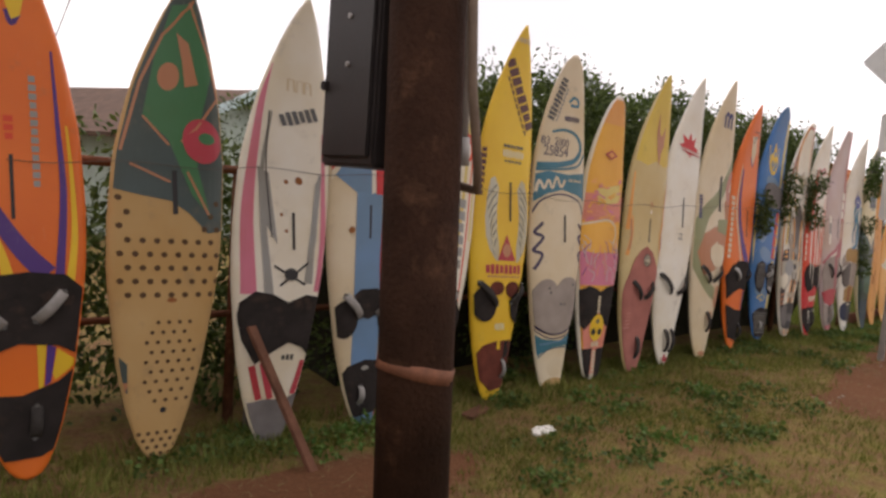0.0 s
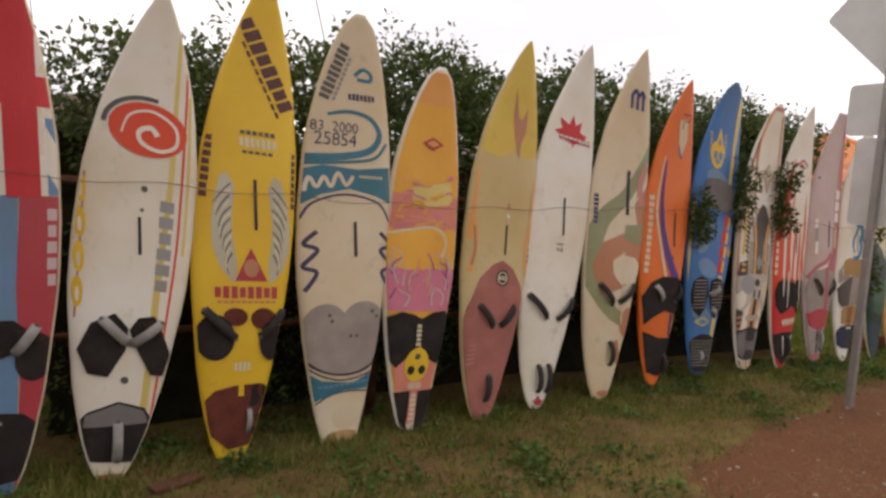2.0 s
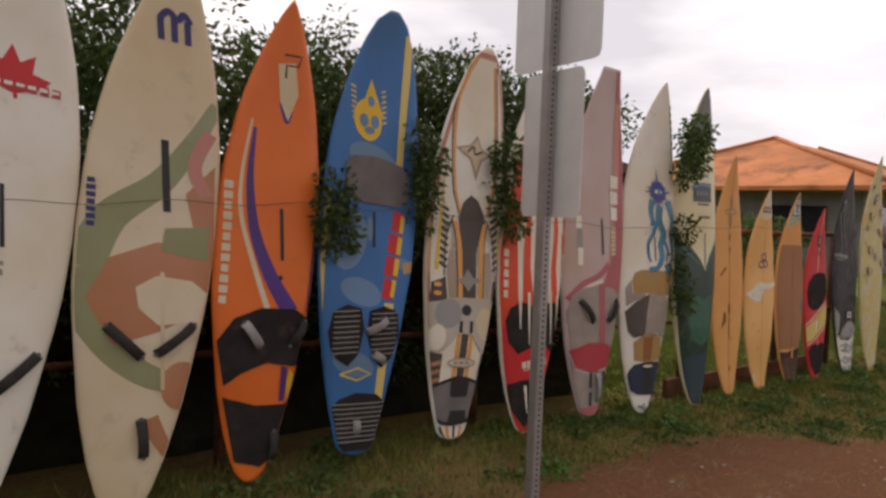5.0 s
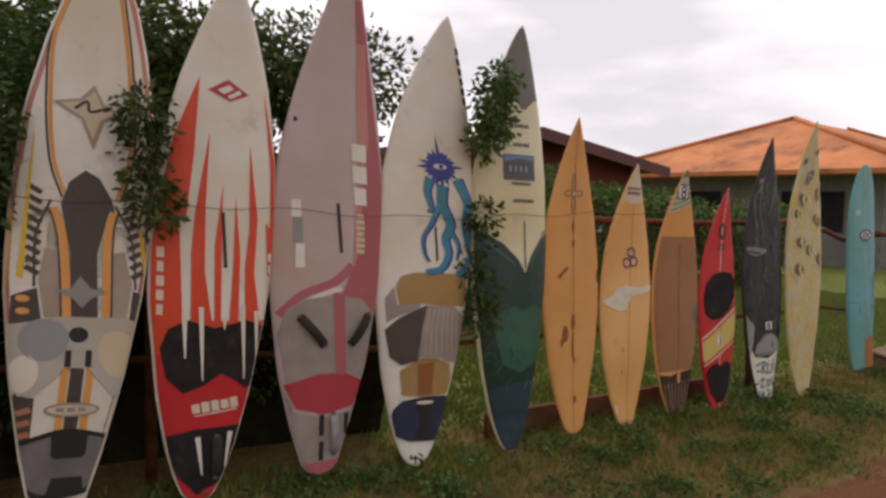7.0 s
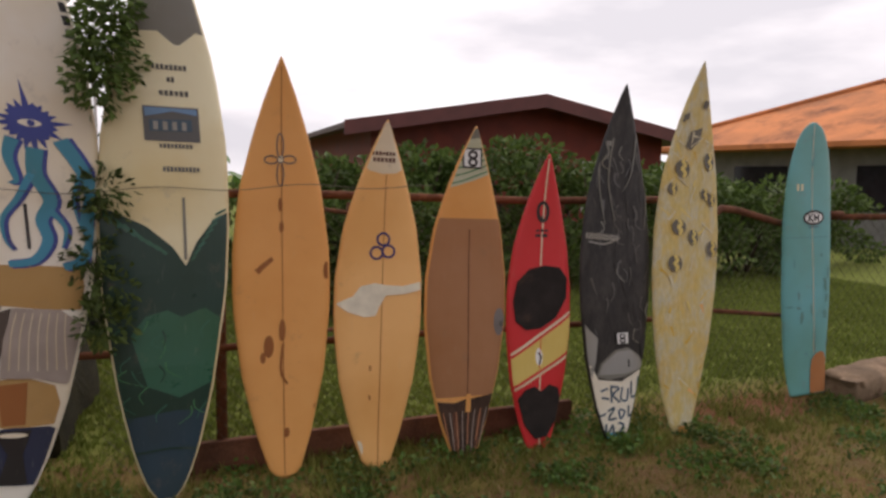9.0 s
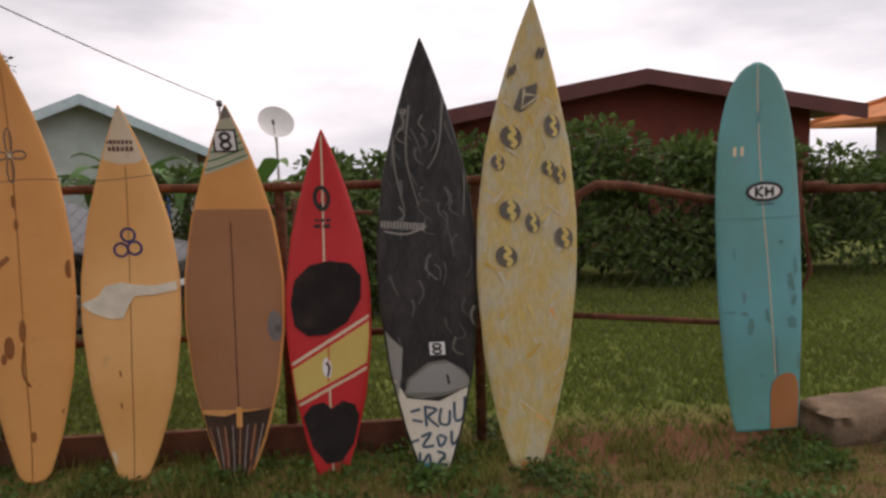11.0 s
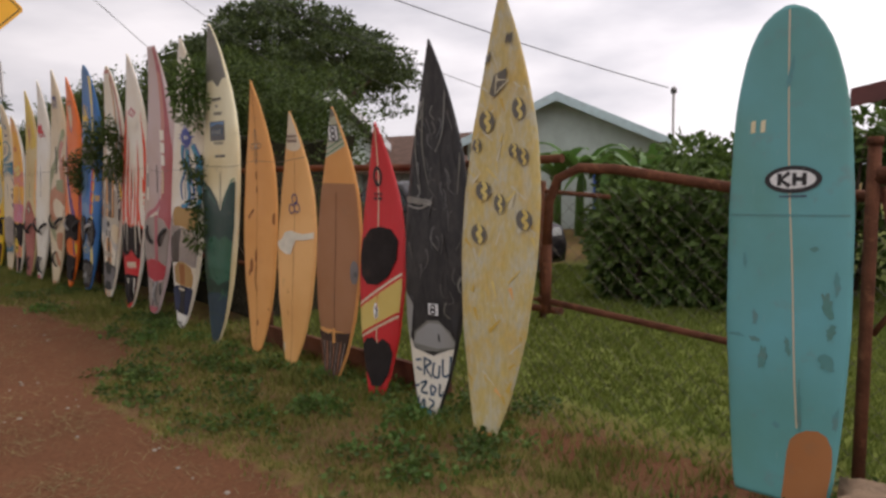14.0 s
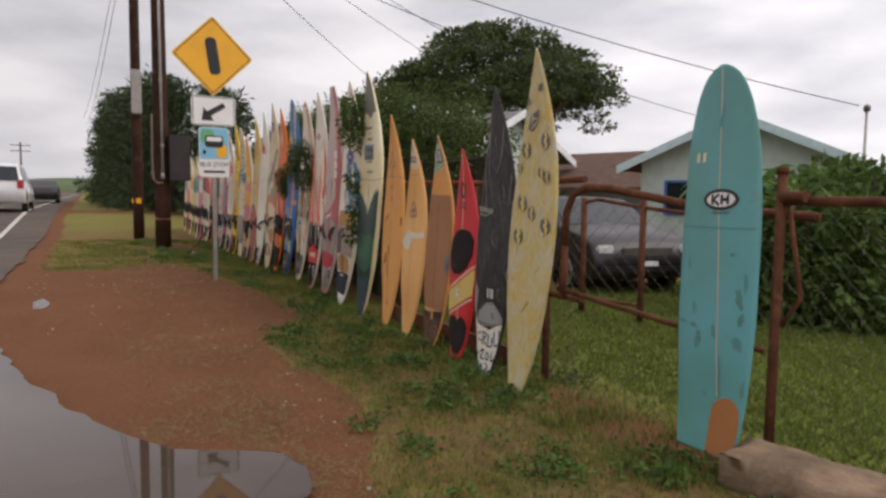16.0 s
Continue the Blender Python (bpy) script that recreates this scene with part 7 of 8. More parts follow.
rng = random.Random(4)
hedge = base("hedge", pose(1.4, 3.2, 0), "dense dark green hedge behind the surfboards", "hedge", kind="stuff")
hp, core = [], bmesh.new()
for k in range(165):
    x = rng.uniform(0.9, 8.6)
    h = 2.10 + 0.40 * smooth(1.0, 3.0, x) + 0.16 * noise.noise(Vector((x * 1.1, 0, 9)))
    z = rng.uniform(0.3, h - 0.05) if k % 2 else h - rng.uniform(0.0, 0.25)
    y = rng.uniform(3.25, 3.7) if k % 3 else rng.uniform(3.5, 5.0)
    hp += clump_points((x - 1.4, y - 3.2, z), (0.42, 0.30, 0.28), 470, rng)
for k in range(30):
    x = rng.uniform(1.2, 9.0)
    h = 2.12 + 0.40 * smooth(1.0, 3.0, x)
    hp += clump_points((x - 1.4, rng.uniform(0.1, 0.6), h + rng.uniform(0.10, 0.30)), (0.10, 0.10, 0.22), 60, rng, 0.1)
for k in range(36):
    hp += clump_points((rng.uniform(6.3, 8.0) - 1.4, rng.uniform(0.5, 2.4), rng.uniform(1.7, 2.65)), (0.45, 0.45, 0.30), 260, rng)
leaves(hp, 0.050, LEAFHEDGE, "foliage", hedge, rng=rng)
back = random.Random(77)
hp = []
for k in range(110):
    hp += clump_points((back.uniform(-0.3, 7.3), back.uniform(0.7, 1.75), back.uniform(1.65, 1.85)), (0.40, 0.36, 0.18), 170, back)
leaves(hp, 0.055, LEAFHEDGE, "back_foliage", hedge, rng=back)
# lumpy block added inside the leaves: painted shade that also stops light passing
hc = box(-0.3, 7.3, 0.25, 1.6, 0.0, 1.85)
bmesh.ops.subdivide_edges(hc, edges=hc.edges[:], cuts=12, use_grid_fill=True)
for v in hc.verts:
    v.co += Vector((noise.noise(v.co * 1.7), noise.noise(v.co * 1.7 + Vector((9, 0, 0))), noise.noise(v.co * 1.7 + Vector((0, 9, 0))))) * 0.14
part("twigs", hc, HEDGESHADE, hedge)

tall = base("bush", pose(6.5, 5.0, 0), "tall bright green bush behind the hedge", "bush", kind="stuff")
tp = []
for k in range(70):
    x = rng.uniform(-2.4, 1.7)
    top = 2.75 - 1.0 * smooth(0.3, 1.7, x)
    tp += clump_points((x, rng.uniform(-0.7, 0.5), 0.4 + (top - 0.4) * rng.random() ** 0.6), (0.42, 0.38, 0.30), 230, rng)
leaves(tp, 0.075, LEAFSHRUB, "foliage", tall, rng=rng)

low = base("bush", pose(-2, 3.4, 0), "low green bushes behind the fence", "bush", kind="stuff")
lp = []
for k in range(150):
    lp += clump_points((rng.uniform(-4.0, 2.8), rng.uniform(0.0, 0.9), rng.uniform(0.15, 1.25) if k % 3 else rng.uniform(1.0, 1.65)), (0.4, 0.3, 0.28), 230, rng)
leaves(lp, 0.065, LEAFHEDGE, "foliage", low, rng=rng)
for x, z0, z1, n, yy in ((5.95, 1.35, 1.75, 5, 2.68), (6.52, 1.5, 2.1, 5, 2.70), (7.16, 1.5, 2.05, 6, 2.66), (9.06, 1.95, 2.40, 7, 2.60), (9.02, 0.85, 1.6, 5, 2.68), (8.33, 1.85, 1.98, 1, 2.74)):
    sprig = base("hedge_sprig", pose(x, yy + 0.43, z0 - 0.2), "leafy hedge shoot pushing out between the boards", "plant", "hedge shoots")
    part("stem", tube([(0, 0.1, 0), (0.01, -0.15, (z1 - z0) * 0.4 + 0.1), (0.0, -0.36, z1 - z0 + 0.1)], [0.012, 0.008, 0.004], 6), BARK, sprig)
    pts = []
    for k in range(n):
        pts += clump_points((rng.uniform(-0.05, 0.05), -0.36 + rng.uniform(-0.06, 0.1), 0.2 + (z1 - z0) * (k + 0.5) / n), (0.13, 0.10, 0.13), 170, rng, 0.15)
    leaves(pts, 0.045, LEAFHEDGE if n != 7 else LEAFSHRUB, "foliage", sprig, rng=rng)


def shrub(x, y, h, w, material, label, n=26, per=170, size=0.11, seed=0, cat="shrub", dp=None):
    r = random.Random(seed)
    z = ground_z(x, y)
    s = base("shrub", pose(x, y, z), label, cat, "garden shrubs")
    pts = []
    for k in range(n):
        a, f = r.uniform(0, 6.28), r.random() ** 0.5
        zz = r.uniform(0.12, 0.92) * h
        wid = w * (1 - 0.45 * (zz / h) ** 2)
        c = (math.cos(a) * f * wid, math.sin(a) * f * wid * (dp or 0.7), zz)
        pts += clump_points(c, (0.34 * w ** 0.5, 0.34 * w ** 0.5, 0.26), per, r, 0.3)
    for k in range(5):
        a = 1.3 * k
        part("stem", tube([(0.1 * math.cos(a), 0.1 * math.sin(a), -0.1), (0.3 * w * math.cos(a), 0.3 * w * math.sin(a), h * 0.55), (0.5 * w * math.cos(a), 0.5 * w * math.sin(a), h * 0.85)], [0.04, 0.025, 0.008], 6), BARK, s)
    leaves(pts, size, material, "foliage", s, rng=r)
    return s


for k, (x, y, h, w) in enumerate(((11.0, 7.0, 1.4, 0.5), (11.8, 7.3, 1.4, 0.7), (9.3, 10.0, 1.4, 0.8), (11.1, 9.2, 2.0, 1.3), (12.6, 9.0, 2.15, 1.2), (14.1, 8.8, 2.3, 1.3), (15.6, 8.6, 2.0, 1.3), (17.2, 8.6, 1.9, 1.3), (19, 8.8, 1.7, 1.3), (21.5, 9.5, 1.7, 1.4), (8.0, 12.5, 1.8, 1.2))):
    shrub(x, y, h, w, LEAFSHRUB, "leafy green garden shrub on the lawn", 26, 170, 0.13, 20 + k)


def big_leaf(r, length, width, rise, turn, material, parent, splits=False):
    """A long arching leaf with a channelled blade."""
    verts, faces = [], []
    n = 12
    for k in range(n + 1):
        f = k / n
        out, up = length * (f - 0.18 * f * f), rise * f - length * 0.75 * f ** 2.4
        w = width * math.sin(math.pi * min(1, 0.06 + 0.94 * f)) ** 0.7 * (0.8 + 0.3 * (r.random() if splits else 0.5))
        for g in (-1, 0, 1):
            a = turn
            verts.append((out * math.cos(a) - g * w / 2 * math.sin(a), out * math.sin(a) + g * w / 2 * math.cos(a), up + abs(g) * w * 0.13))
    for k in range(n):
        for g in (0, 1):
            i = k * 3 + g
            faces.append((i, i + 1, i + 4, i + 3))
    return raw("leaf", verts, faces, material, parent, smooth=True)


for k, (x, y, s) in enumerate(((10.6, 10.3, 1.0), (12.0, 8.2, 0.8), (9.3, 10.6, 1.1), (6.4, 13.0, 1.2), (7.4, 13.0, 1.1), (5.8, 13.0, 1.1))):
    r = random.Random(50 + k)
    bp_ = base("banana_plant", pose(x, y, ground_z(x, y)), "banana plant with broad arching leaves", "plant", "banana plants")
    part("stem", tube([(0, 0, -0.1), (0.02, 0, 0.8 * s), (0.05, 0.02, 1.25 * s)], [0.10 * s, 0.08 * s, 0.05 * s], 10), LEAFBANANA, bp_)
    for j in range(9):
        lf = big_leaf(r, r.uniform(1.0, 1.5) * s, 0.32 * s, r.uniform(0.7, 1.4) * s, 0.7 * j + r.uniform(-0.2, 0.2), LEAFBANANA, bp_, True)
        lf.location.z = 1.15 * s


def great_tree(x, y, z, size, label):
    r = random.Random(11)
    t = base("tree", pose(x, y, ground_z(x, y) - 0.3) @ Matrix.Scale(size, 4), label, "tree")
    part("trunk", tube([(0, 0, 0), (0.2, 0, 1.6), (0.1, 0.1, 3.2)], [0.75, 0.55, 0.45], 14), BARK, t)
    pts = []
    for k in range(9):
        a = 2 * math.pi * k / 9 + r.uniform(-0.2, 0.2)
        R = r.uniform(4.4, 7.0)
        part("limb", tube([(0.1, 0.1, 3.0), (R * 0.35 * math.cos(a), R * 0.35 * math.sin(a), 4.8), (R * 0.8 * math.cos(a), R * 0.8 * math.sin(a), 6.6)], [0.32, 0.2, 0.07], 8), BARK, t)
    for k in range(185):
        a, f = r.uniform(0, 6.28), r.random() ** 0.5
        top = z - 3.3 * f ** 2.4
        zz = top - (r.random() ** 1.3) * 4.3 * (1 - 0.45 * f)
        c = (7.1 * f * math.cos(a), 6.4 * f * math.sin(a), zz)
        pts += clump_points(c, (1.15, 1.15, 0.34), 230, r, 0.35)
    for k in range(3):
        pts += clump_points((-7.4 + 0.2 * k, 1.0, z - 1.3 + 0.2 * k), (0.5, 0.4, 0.35), 90, r, 0.2)
    leaves(pts, 0.24, LEAFTREE, "crown", t, rng=r, droop=0.1)
    return t


great_tree(-30.0, 29.6, 10.6, 1.36, "wide spreading tree with a dark green umbrella crown")


def needle_tree(x, y, h, seed):
    r = random.Random(seed)
    t = base("tree", pose(x, y, ground_z(x, y) - 0.2), "tall feathery dark roadside tree", "tree", "roadside trees")
    part("trunk", tube([(0, 0, 0), (0.1, 0, h * 0.5), (0.0, 0.1, h * 0.97)], [0.22, 0.13, 0.03], 10), BARK, t)
    pts = []
    for k in range(60):
        f = r.uniform(0.06, 1.0)
        R = (1.9 * (1 - f) ** 0.7 + 0.35) * r.uniform(0.3, 1)
        a = r.uniform(0, 6.28)
        pts += clump_points((R * math.cos(a), R * math.sin(a), f * h), (0.55, 0.55, 0.5), 75, r, 0.1)
    leaves(pts, 0.34, LEAFPINE, "crown", t, ratio=0.22, rng=r, droop=0.5)


for k, (x, y, h) in enumerate(((-14, 3.2, 5.6), (-17, 2.9, 6.2), (-21, 2.4, 6.0), (-25, 2.1, 6.4), (-30, 1.9, 6.8), (-36, 1.8, 7.0), (-43, 1.9, 7.5), (-11.5, 4.8, 5.2), (-50, 2.2, 8.0))):
    needle_tree(x, y, h, 70 + k)


# ---- houses beyond the garden ----
def gable_house(label, cx, cy, turn, length, width, eave, ridge, wall, roof, trim, over=0.5, windows=(), drop=0.0, rake=0.16):
    h = base("house", pose(cx, cy, -drop, 0, 0, turn), label, "house")
    L, W = length / 2, width / 2
    part("wall", box(-L, L, -W, W, 0, eave), wall, h)
    for x in (-L, L - 0.12):
        tri = prism([(-W, 0), (W, 0), (0, ridge - eave)], 0, 0.12)
        tri.transform(Matrix.Rotation(radians(90), 4, "Z"))
        tri.transform(Matrix.Translation((x + 0.12, 0, eave)))
        part("gable", tri, wall, h)
    slope = (ridge - eave) / W
    for s in (-1, 1):
        q = prism([(s * 0.0, ridge), (s * (W + over), eave - slope * over), (s * (W + over), eave - slope * over + 0.10), (0, ridge + 0.10)], -L - over, L + over)
        q.transform(Matrix.Rotation(radians(90), 4, "Z"))
        part("roof", q, roof, h)
        for x in (-L - over - 0.03, L + over):
            f = prism([(0, ridge - rake + 0.02), (s * (W + over + 0.02), eave - slope * over - rake + 0.02), (s * (W + over + 0.02), eave - slope * over + 0.13), (0, ridge + 0.13)], 0, 0.03)
            f.transform(Matrix.Rotation(radians(90), 4, "Z"))
            f.transform(Matrix.Translation((x + 0.03, 0, 0)))
            part("fascia", f, trim, h)
    for side, u, z, w, hh, fr in windows:
        m = {"-y": pose(u, -W, z), "+x": pose(L, u, z, 0, 0, 90), "-x": pose(-L, u, z, 0, 0, -90)}[side]
        wi = new("window")
        wi.parent, wi.matrix_local = h, m
        part("pane", box(-w / 2, w / 2, -0.01, 0.03, -hh / 2, hh / 2), GLASSDARK, wi)
        for a, b_, c, d in ((-w / 2 - 0.06, -w / 2, -hh / 2 - 0.06, hh / 2 + 0.06), (w / 2, w / 2 + 0.06, -hh / 2 - 0.06, hh / 2 + 0.06), (-w / 2, w / 2, hh / 2, hh / 2 + 0.06), (-w / 2, w / 2, -hh / 2 - 0.06, -hh / 2)):
            part("frame", box(a, b_, -0.05, 0.02, c, d), fr, wi)
    return h


gable_house("red wooden house with a low dark roof and maroon eaves", 16.2, 15.45, 90, 7.0, 6.9, 2.62, 3.23, REDWALL, ROOFDARK, MAROON, 0.65, (("-x", 1.1, 1.55, 0.5, 0.8, TRIMWHITE), ("-x", -1.9, 1.5, 1.0, 1.0, TRIMWHITE)))
gable_house("pale green clapboard house with white eaves and brown roof", 2.2, 19.4, 118, 11.0, 4.8, 2.34, 3.42, WALLGREEN, ROOFBROWN, TRIMPALE, 0.5, (("-x", -1.3, 1.25, 0.7, 1.2, TRIMBLUE), ("-x", 1.3, 1.4, 0.8, 0.8, TRIMBLUE)), rake=0.11)
gable_house("long low house with a brown shingle roof", -3.5, 19.0, 14, 12.0, 6.0, 1.85, 3.10, WALLGREY, ROOFBROWN, TRIMWHITE, 0.5)
gable_house("grey house with a dark green metal roof", -8.0, 12.0, 20, 9.0, 6.0, 2.9, 4.3, WALLGREEN, DARKGREY, TRIMWHITE, 0.5)

pav = base("house", pose(32.0, 14.5, 0, 0, 0, 8), "low grey house with a faded orange hipped roof", "house")
part("wall", box(-6, 6, -4.4, 4.4, 0, 2.8), WALLGREY, pav)
rf = bmesh.new()
E_, T_ = 2.80, 4.95
lo = [rf.verts.new(p) for p in ((-7.2, -5.6, E_), (7.2, -5.6, E_), (7.2, 5.6, E_), (-7.2, 5.6, E_))]
lo2 = [rf.verts.new((v.co.x, v.co.y, E_ - 0.14)) for v in lo]
rg = [rf.verts.new((-2.0, 0, T_)), rf.verts.new((2.6, 0, T_))]
for f in ((lo[0], lo[1], rg[1], rg[0]), (lo[1], lo[2], rg[1]), (lo[2], lo[3], rg[0], rg[1]), (lo[3], lo[0], rg[0]), tuple(reversed(lo2))):
    rf.faces.new(f)
for i in range(4):
    rf.faces.new((lo[(i + 1) % 4], lo[i], lo2[i], lo2[(i + 1) % 4]))
bmesh.ops.recalc_face_normals(rf, faces=rf.faces[:])
part("roof", rf, ROOFORANGE, pav, "faded orange hipped roof with dark streaks")
for a, b_ in (((-7.2, -5.6), -2.0), ((7.2, -5.6), 2.6), ((-7.2, 5.6), -2.0)):
    part("hip_cap", tube([(a[0], a[1], E_ + 0.03), (b_, 0, T_ + 0.03)], 0.09, 8), ROOFORANGE, pav)
for x, y0, y1 in ((-6.03, -3.4, -1.6), (-6.03, 0.4, 2.2)):
    wi = new("window")
    wi.parent = pav
    part("pane", box(x - 0.02, x + 0.01, y0, y1, 1.0, 2.2), GLASSDARK, wi)
for x0 in (-4.5, -0.8, 2.6):
    wi = new("window")
    wi.parent = pav
    part("pane", box(x0, x0 + 1.7, -4.43, -4.39, 1.0, 2.2), GLASSDARK, wi)

dish = base("satellite_dish", pose(7.9, 20.4, 0, 0, 0, 0), "white satellite dish on a steel mast", "satellite dish")
bw = bmesh.new()
rings = []
for k in range(7):
    q = 0.56 * k / 6
    rings.append([bw.verts.new((q * math.cos(2 * math.pi * j / 28), q * math.sin(2 * math.pi * j / 28), q * q * 0.5)) for j in range(28)] if k else [bw.verts.new((0, 0, 0))])
for j in range(28):
    bw.faces.new((rings[0][0], rings[1][j], rings[1][(j + 1) % 28]))
for a, b_ in zip(rings[1:], rings[2:]):
    for j in range(28):
        bw.faces.new((a[j], b_[j], b_[(j + 1) % 28], a[(j + 1) % 28])).smooth = True
bw.transform(pose(0, 0, 3.35, 62, 0, 25))
bo = part("bowl", bw, DISHWHITE, dish)
bo.data.materials.append(DISHWHITE)
part("mast", tube([(0, 0.1, 0), (0, 0.12, 3.25)], 0.04, 8), GALV, dish)
part("feed_arm", tube([(0.0, -0.1, 2.85), (0.05, -0.55, 3.35)], 0.015, 6), GALV, dish)
part("receiver", tube([(0.05, -0.50, 3.32), (0.05, -0.62, 3.42)], 0.04, 8), DARKGREY, dish)
mast = base("aerial_mast", pose(7.7, 14.9, 0), "thin steel mast carrying the wires by the house", "mast")
part("mast_tube", tube([(0, 0, 0), (0, 0, 3.45)], 0.03, 8), GALV, mast)
part("insulator", tube([(0, 0, 3.3), (0, 0, 3.42)], 0.07, 8), DARKGREY, mast)


# ---- vehicles ----
def car(x, y, z, turn, label, skin, profile, glass, width, wheels, front=True):
    c = base("car", pose(x, y, z, 0, 0, turn), label, "car")
    W = width / 2
    b = bmesh.new()
    rings = []
    for y_, inset, top in ((-W, 0.05, 0.0), (-W * 0.94, 0.0, 0.0), (-W * 0.5, 0.0, 0.015), (0, 0, 0.02), (W * 0.5, 0.0, 0.015), (W * 0.94, 0.0, 0.0), (W, 0.05, 0.0)):
        rings.append([b.verts.new((px * (1 - inset * 0.1), y_ * (1 - 0.16 * max(0, pz - 0.85) / 0.6), pz + (top if pz > 0.5 else 0) - inset * (0.4 if pz > 0.5 else -0.4))) for px, pz in profile])
    n = len(profile)
    for r0, r1 in zip(rings, rings[1:]):
        for i in range(n):
            b.faces.new((r0[i], r0[(i + 1) % n], r1[(i + 1) % n], r1[i])).smooth = True
    b.faces.new(rings[0])
    b.faces.new(list(reversed(rings[-1])))
    bmesh.ops.recalc_face_normals(b, faces=b.faces[:])
    part("body", b, skin, c)
    for g in glass:
        zs = [p[1] for p in g]
        for s in (-1, 1):
            q = bmesh.new()
            vs = [q.verts.new((px, s * (W * (1 - 0.16 * max(0, pz - 0.85) / 0.6) + 0.006), pz)) for px, pz in g]
            q.faces.new(vs)
            part("side_window", q, GLASSDARK, c)
    for wx in wheels:
        for s in (-1, 1):
            w = part("wheel", tube([(wx, s * (W - 0.17), 0.31), (wx, s * (W + 0.012), 0.31)], 0.31, 24), RUBBER, c)
            part("rim", tube([(wx, s * (W - 0.1), 0.31), (wx, s * (W + 0.022), 0.31)], [0.20, 0.205], 20), RIM, w)
            for k in range(5):
                a = 2 * math.pi * k / 5
                part("spoke_gap", tube([(wx + 0.13 * math.cos(a), s * (W + 0.021), 0.31 + 0.13 * math.sin(a)), (wx + 0.13 * math.cos(a), s * (W + 0.024), 0.31 + 0.13 * math.sin(a))], 0.035, 8), RUBBER, w)
    return c


SEDAN = ((-2.1, 0.35), (-2.13, 0.62), (-2.05, 0.92), (-1.45, 0.98), (-0.85, 1.36), (-0.3, 1.42), (0.25, 1.39), (0.95, 0.98), (1.6, 0.90), (2.02, 0.78), (2.12, 0.55), (2.08, 0.28), (-1.9, 0.24))
parked = car(7.2, 7.5, -0.04, -12, "parked black saloon car behind the garden gate", CARBLACK, SEDAN, (((-1.2, 1.0), (-0.78, 1.30), (-0.1, 1.35), (-0.1, 1.0)), ((-0.04, 1.0), (-0.04, 1.35), (0.22, 1.33), (0.72, 1.0))), 1.72, (-1.28, 1.30))
wsg = bmesh.new()
wsg.faces.new([wsg.verts.new(p) for p in ((0.93, -0.74, 1.01), (0.93, 0.74, 1.01), (0.29, 0.62, 1.405), (0.29, -0.62, 1.405))])
part("windscreen", wsg, GLASSDARK, parked)
for s in (-1, 1):
    part("headlight", box(1.93, 2.09, s * 0.66 - 0.14, s * 0.66 + 0.14, 0.62, 0.76, 0.03), LAMPGLASS, parked)
part("number_plate", box(2.10, 2.125, -0.16, 0.16, 0.42, 0.53, 0.004), SIGNWHITE, parked)
part("grille", box(2.06, 2.11, -0.4, 0.4, 0.60, 0.72, 0.01), DARKGREY, parked)
part("bumper", box(1.98, 2.14, -0.80, 0.80, 0.34, 0.50, 0.04), CARBLACK, parked)

SUV = ((-2.2, 0.4), (-2.25, 0.8), (-2.2, 1.05), (-1.95, 1.72), (0.4, 1.76), (1.0, 1.15), (2.0, 1.0), (2.15, 0.6), (2.1, 0.35), (-2.0, 0.32))
suv = car(-13.8, -2.75, 0.60, 180, "white sport utility car on the road", CARWHITE, SUV, (((-1.8, 1.15), (-1.7, 1.6), (-0.5, 1.64), (-0.5, 1.15)), ((-0.4, 1.15), (-0.4, 1.64), (0.35, 1.63), (0.7, 1.15))), 1.85, (-1.4, 1.4))
rwg = bmesh.new()
rwg.faces.new([rwg.verts.new(p) for p in ((-2.21, -0.74, 1.12), (-2.21, 0.74, 1.12), (-2.03, 0.66, 1.62), (-2.03, -0.66, 1.62))])
part("rear_window", rwg, GLASSDARK, suv)
for s in (-1, 1):
    part("tail_light", box(-2.28, -2.2, s * 0.78 - 0.1, s * 0.78 + 0.1, 0.85, 1.15, 0.02), TAILRED, suv)
part("number_plate", box(-2.29, -2.25, -0.17, 0.17, 0.72, 0.84, 0.004), SIGNWHITE, suv)
far_car = car(-32, -2.3, 0.60, 180, "dark saloon car on the far road", CARBLACK, SEDAN, (((-1.2, 1.0), (-0.78, 1.30), (-0.1, 1.35), (-0.1, 1.0)),), 1.75, (-1.28, 1.30))

# garden gate frame that stands before the car
gf = base("garden_gate", pose(10.0, 5.25, 0, 0, 0, 10), "open rusty pipe gate on the lawn", "gate")
for x in (0, 0.82):
    part("post", tube([(x, 0, -0.05), (x, 0, 1.38)], 0.036, 10), RUST, gf)
part("top_rail", tube([(0, 0, 1.32), (0.2, 0, 1.36), (0.82, 0, 1.28), (1.5, 0, 1.22)], 0.022, 8), RUST, gf)
part("bottom_rail", tube([(0, 0, 0.2), (0.82, 0, 0.2)], 0.02, 8), RUST, gf)

# far hills and distant poles along the road
hv, hf = [], []
nx, nyh = 60, 8
for i in range(nx + 1):
    for j in range(nyh + 1):
        a = radians(150 + 75 * i / nx)
        d = 420 + 260 * j / nyh
        f = math.sin(math.pi * min(1, j / nyh * 0.9 + 0.05))
        hv.append((d * math.cos(a), d * math.sin(a), -2 + f * (12 + 9 * noise.noise(Vector((i * 0.13, 0, 1))))))
for i in range(nx):
    for j in range(nyh):
        k = i * (nyh + 1) + j
        hf.append((k, k + nyh + 1, k + nyh + 2, k + 1))
HILL = mat("distant_grassy_hill", (0.085, 0.12, 0.055), 0.95, 0.3, 0.02, 0.3, 0.3, dirt=((0.05, 0.07, 0.035), 0.5, 0.05))
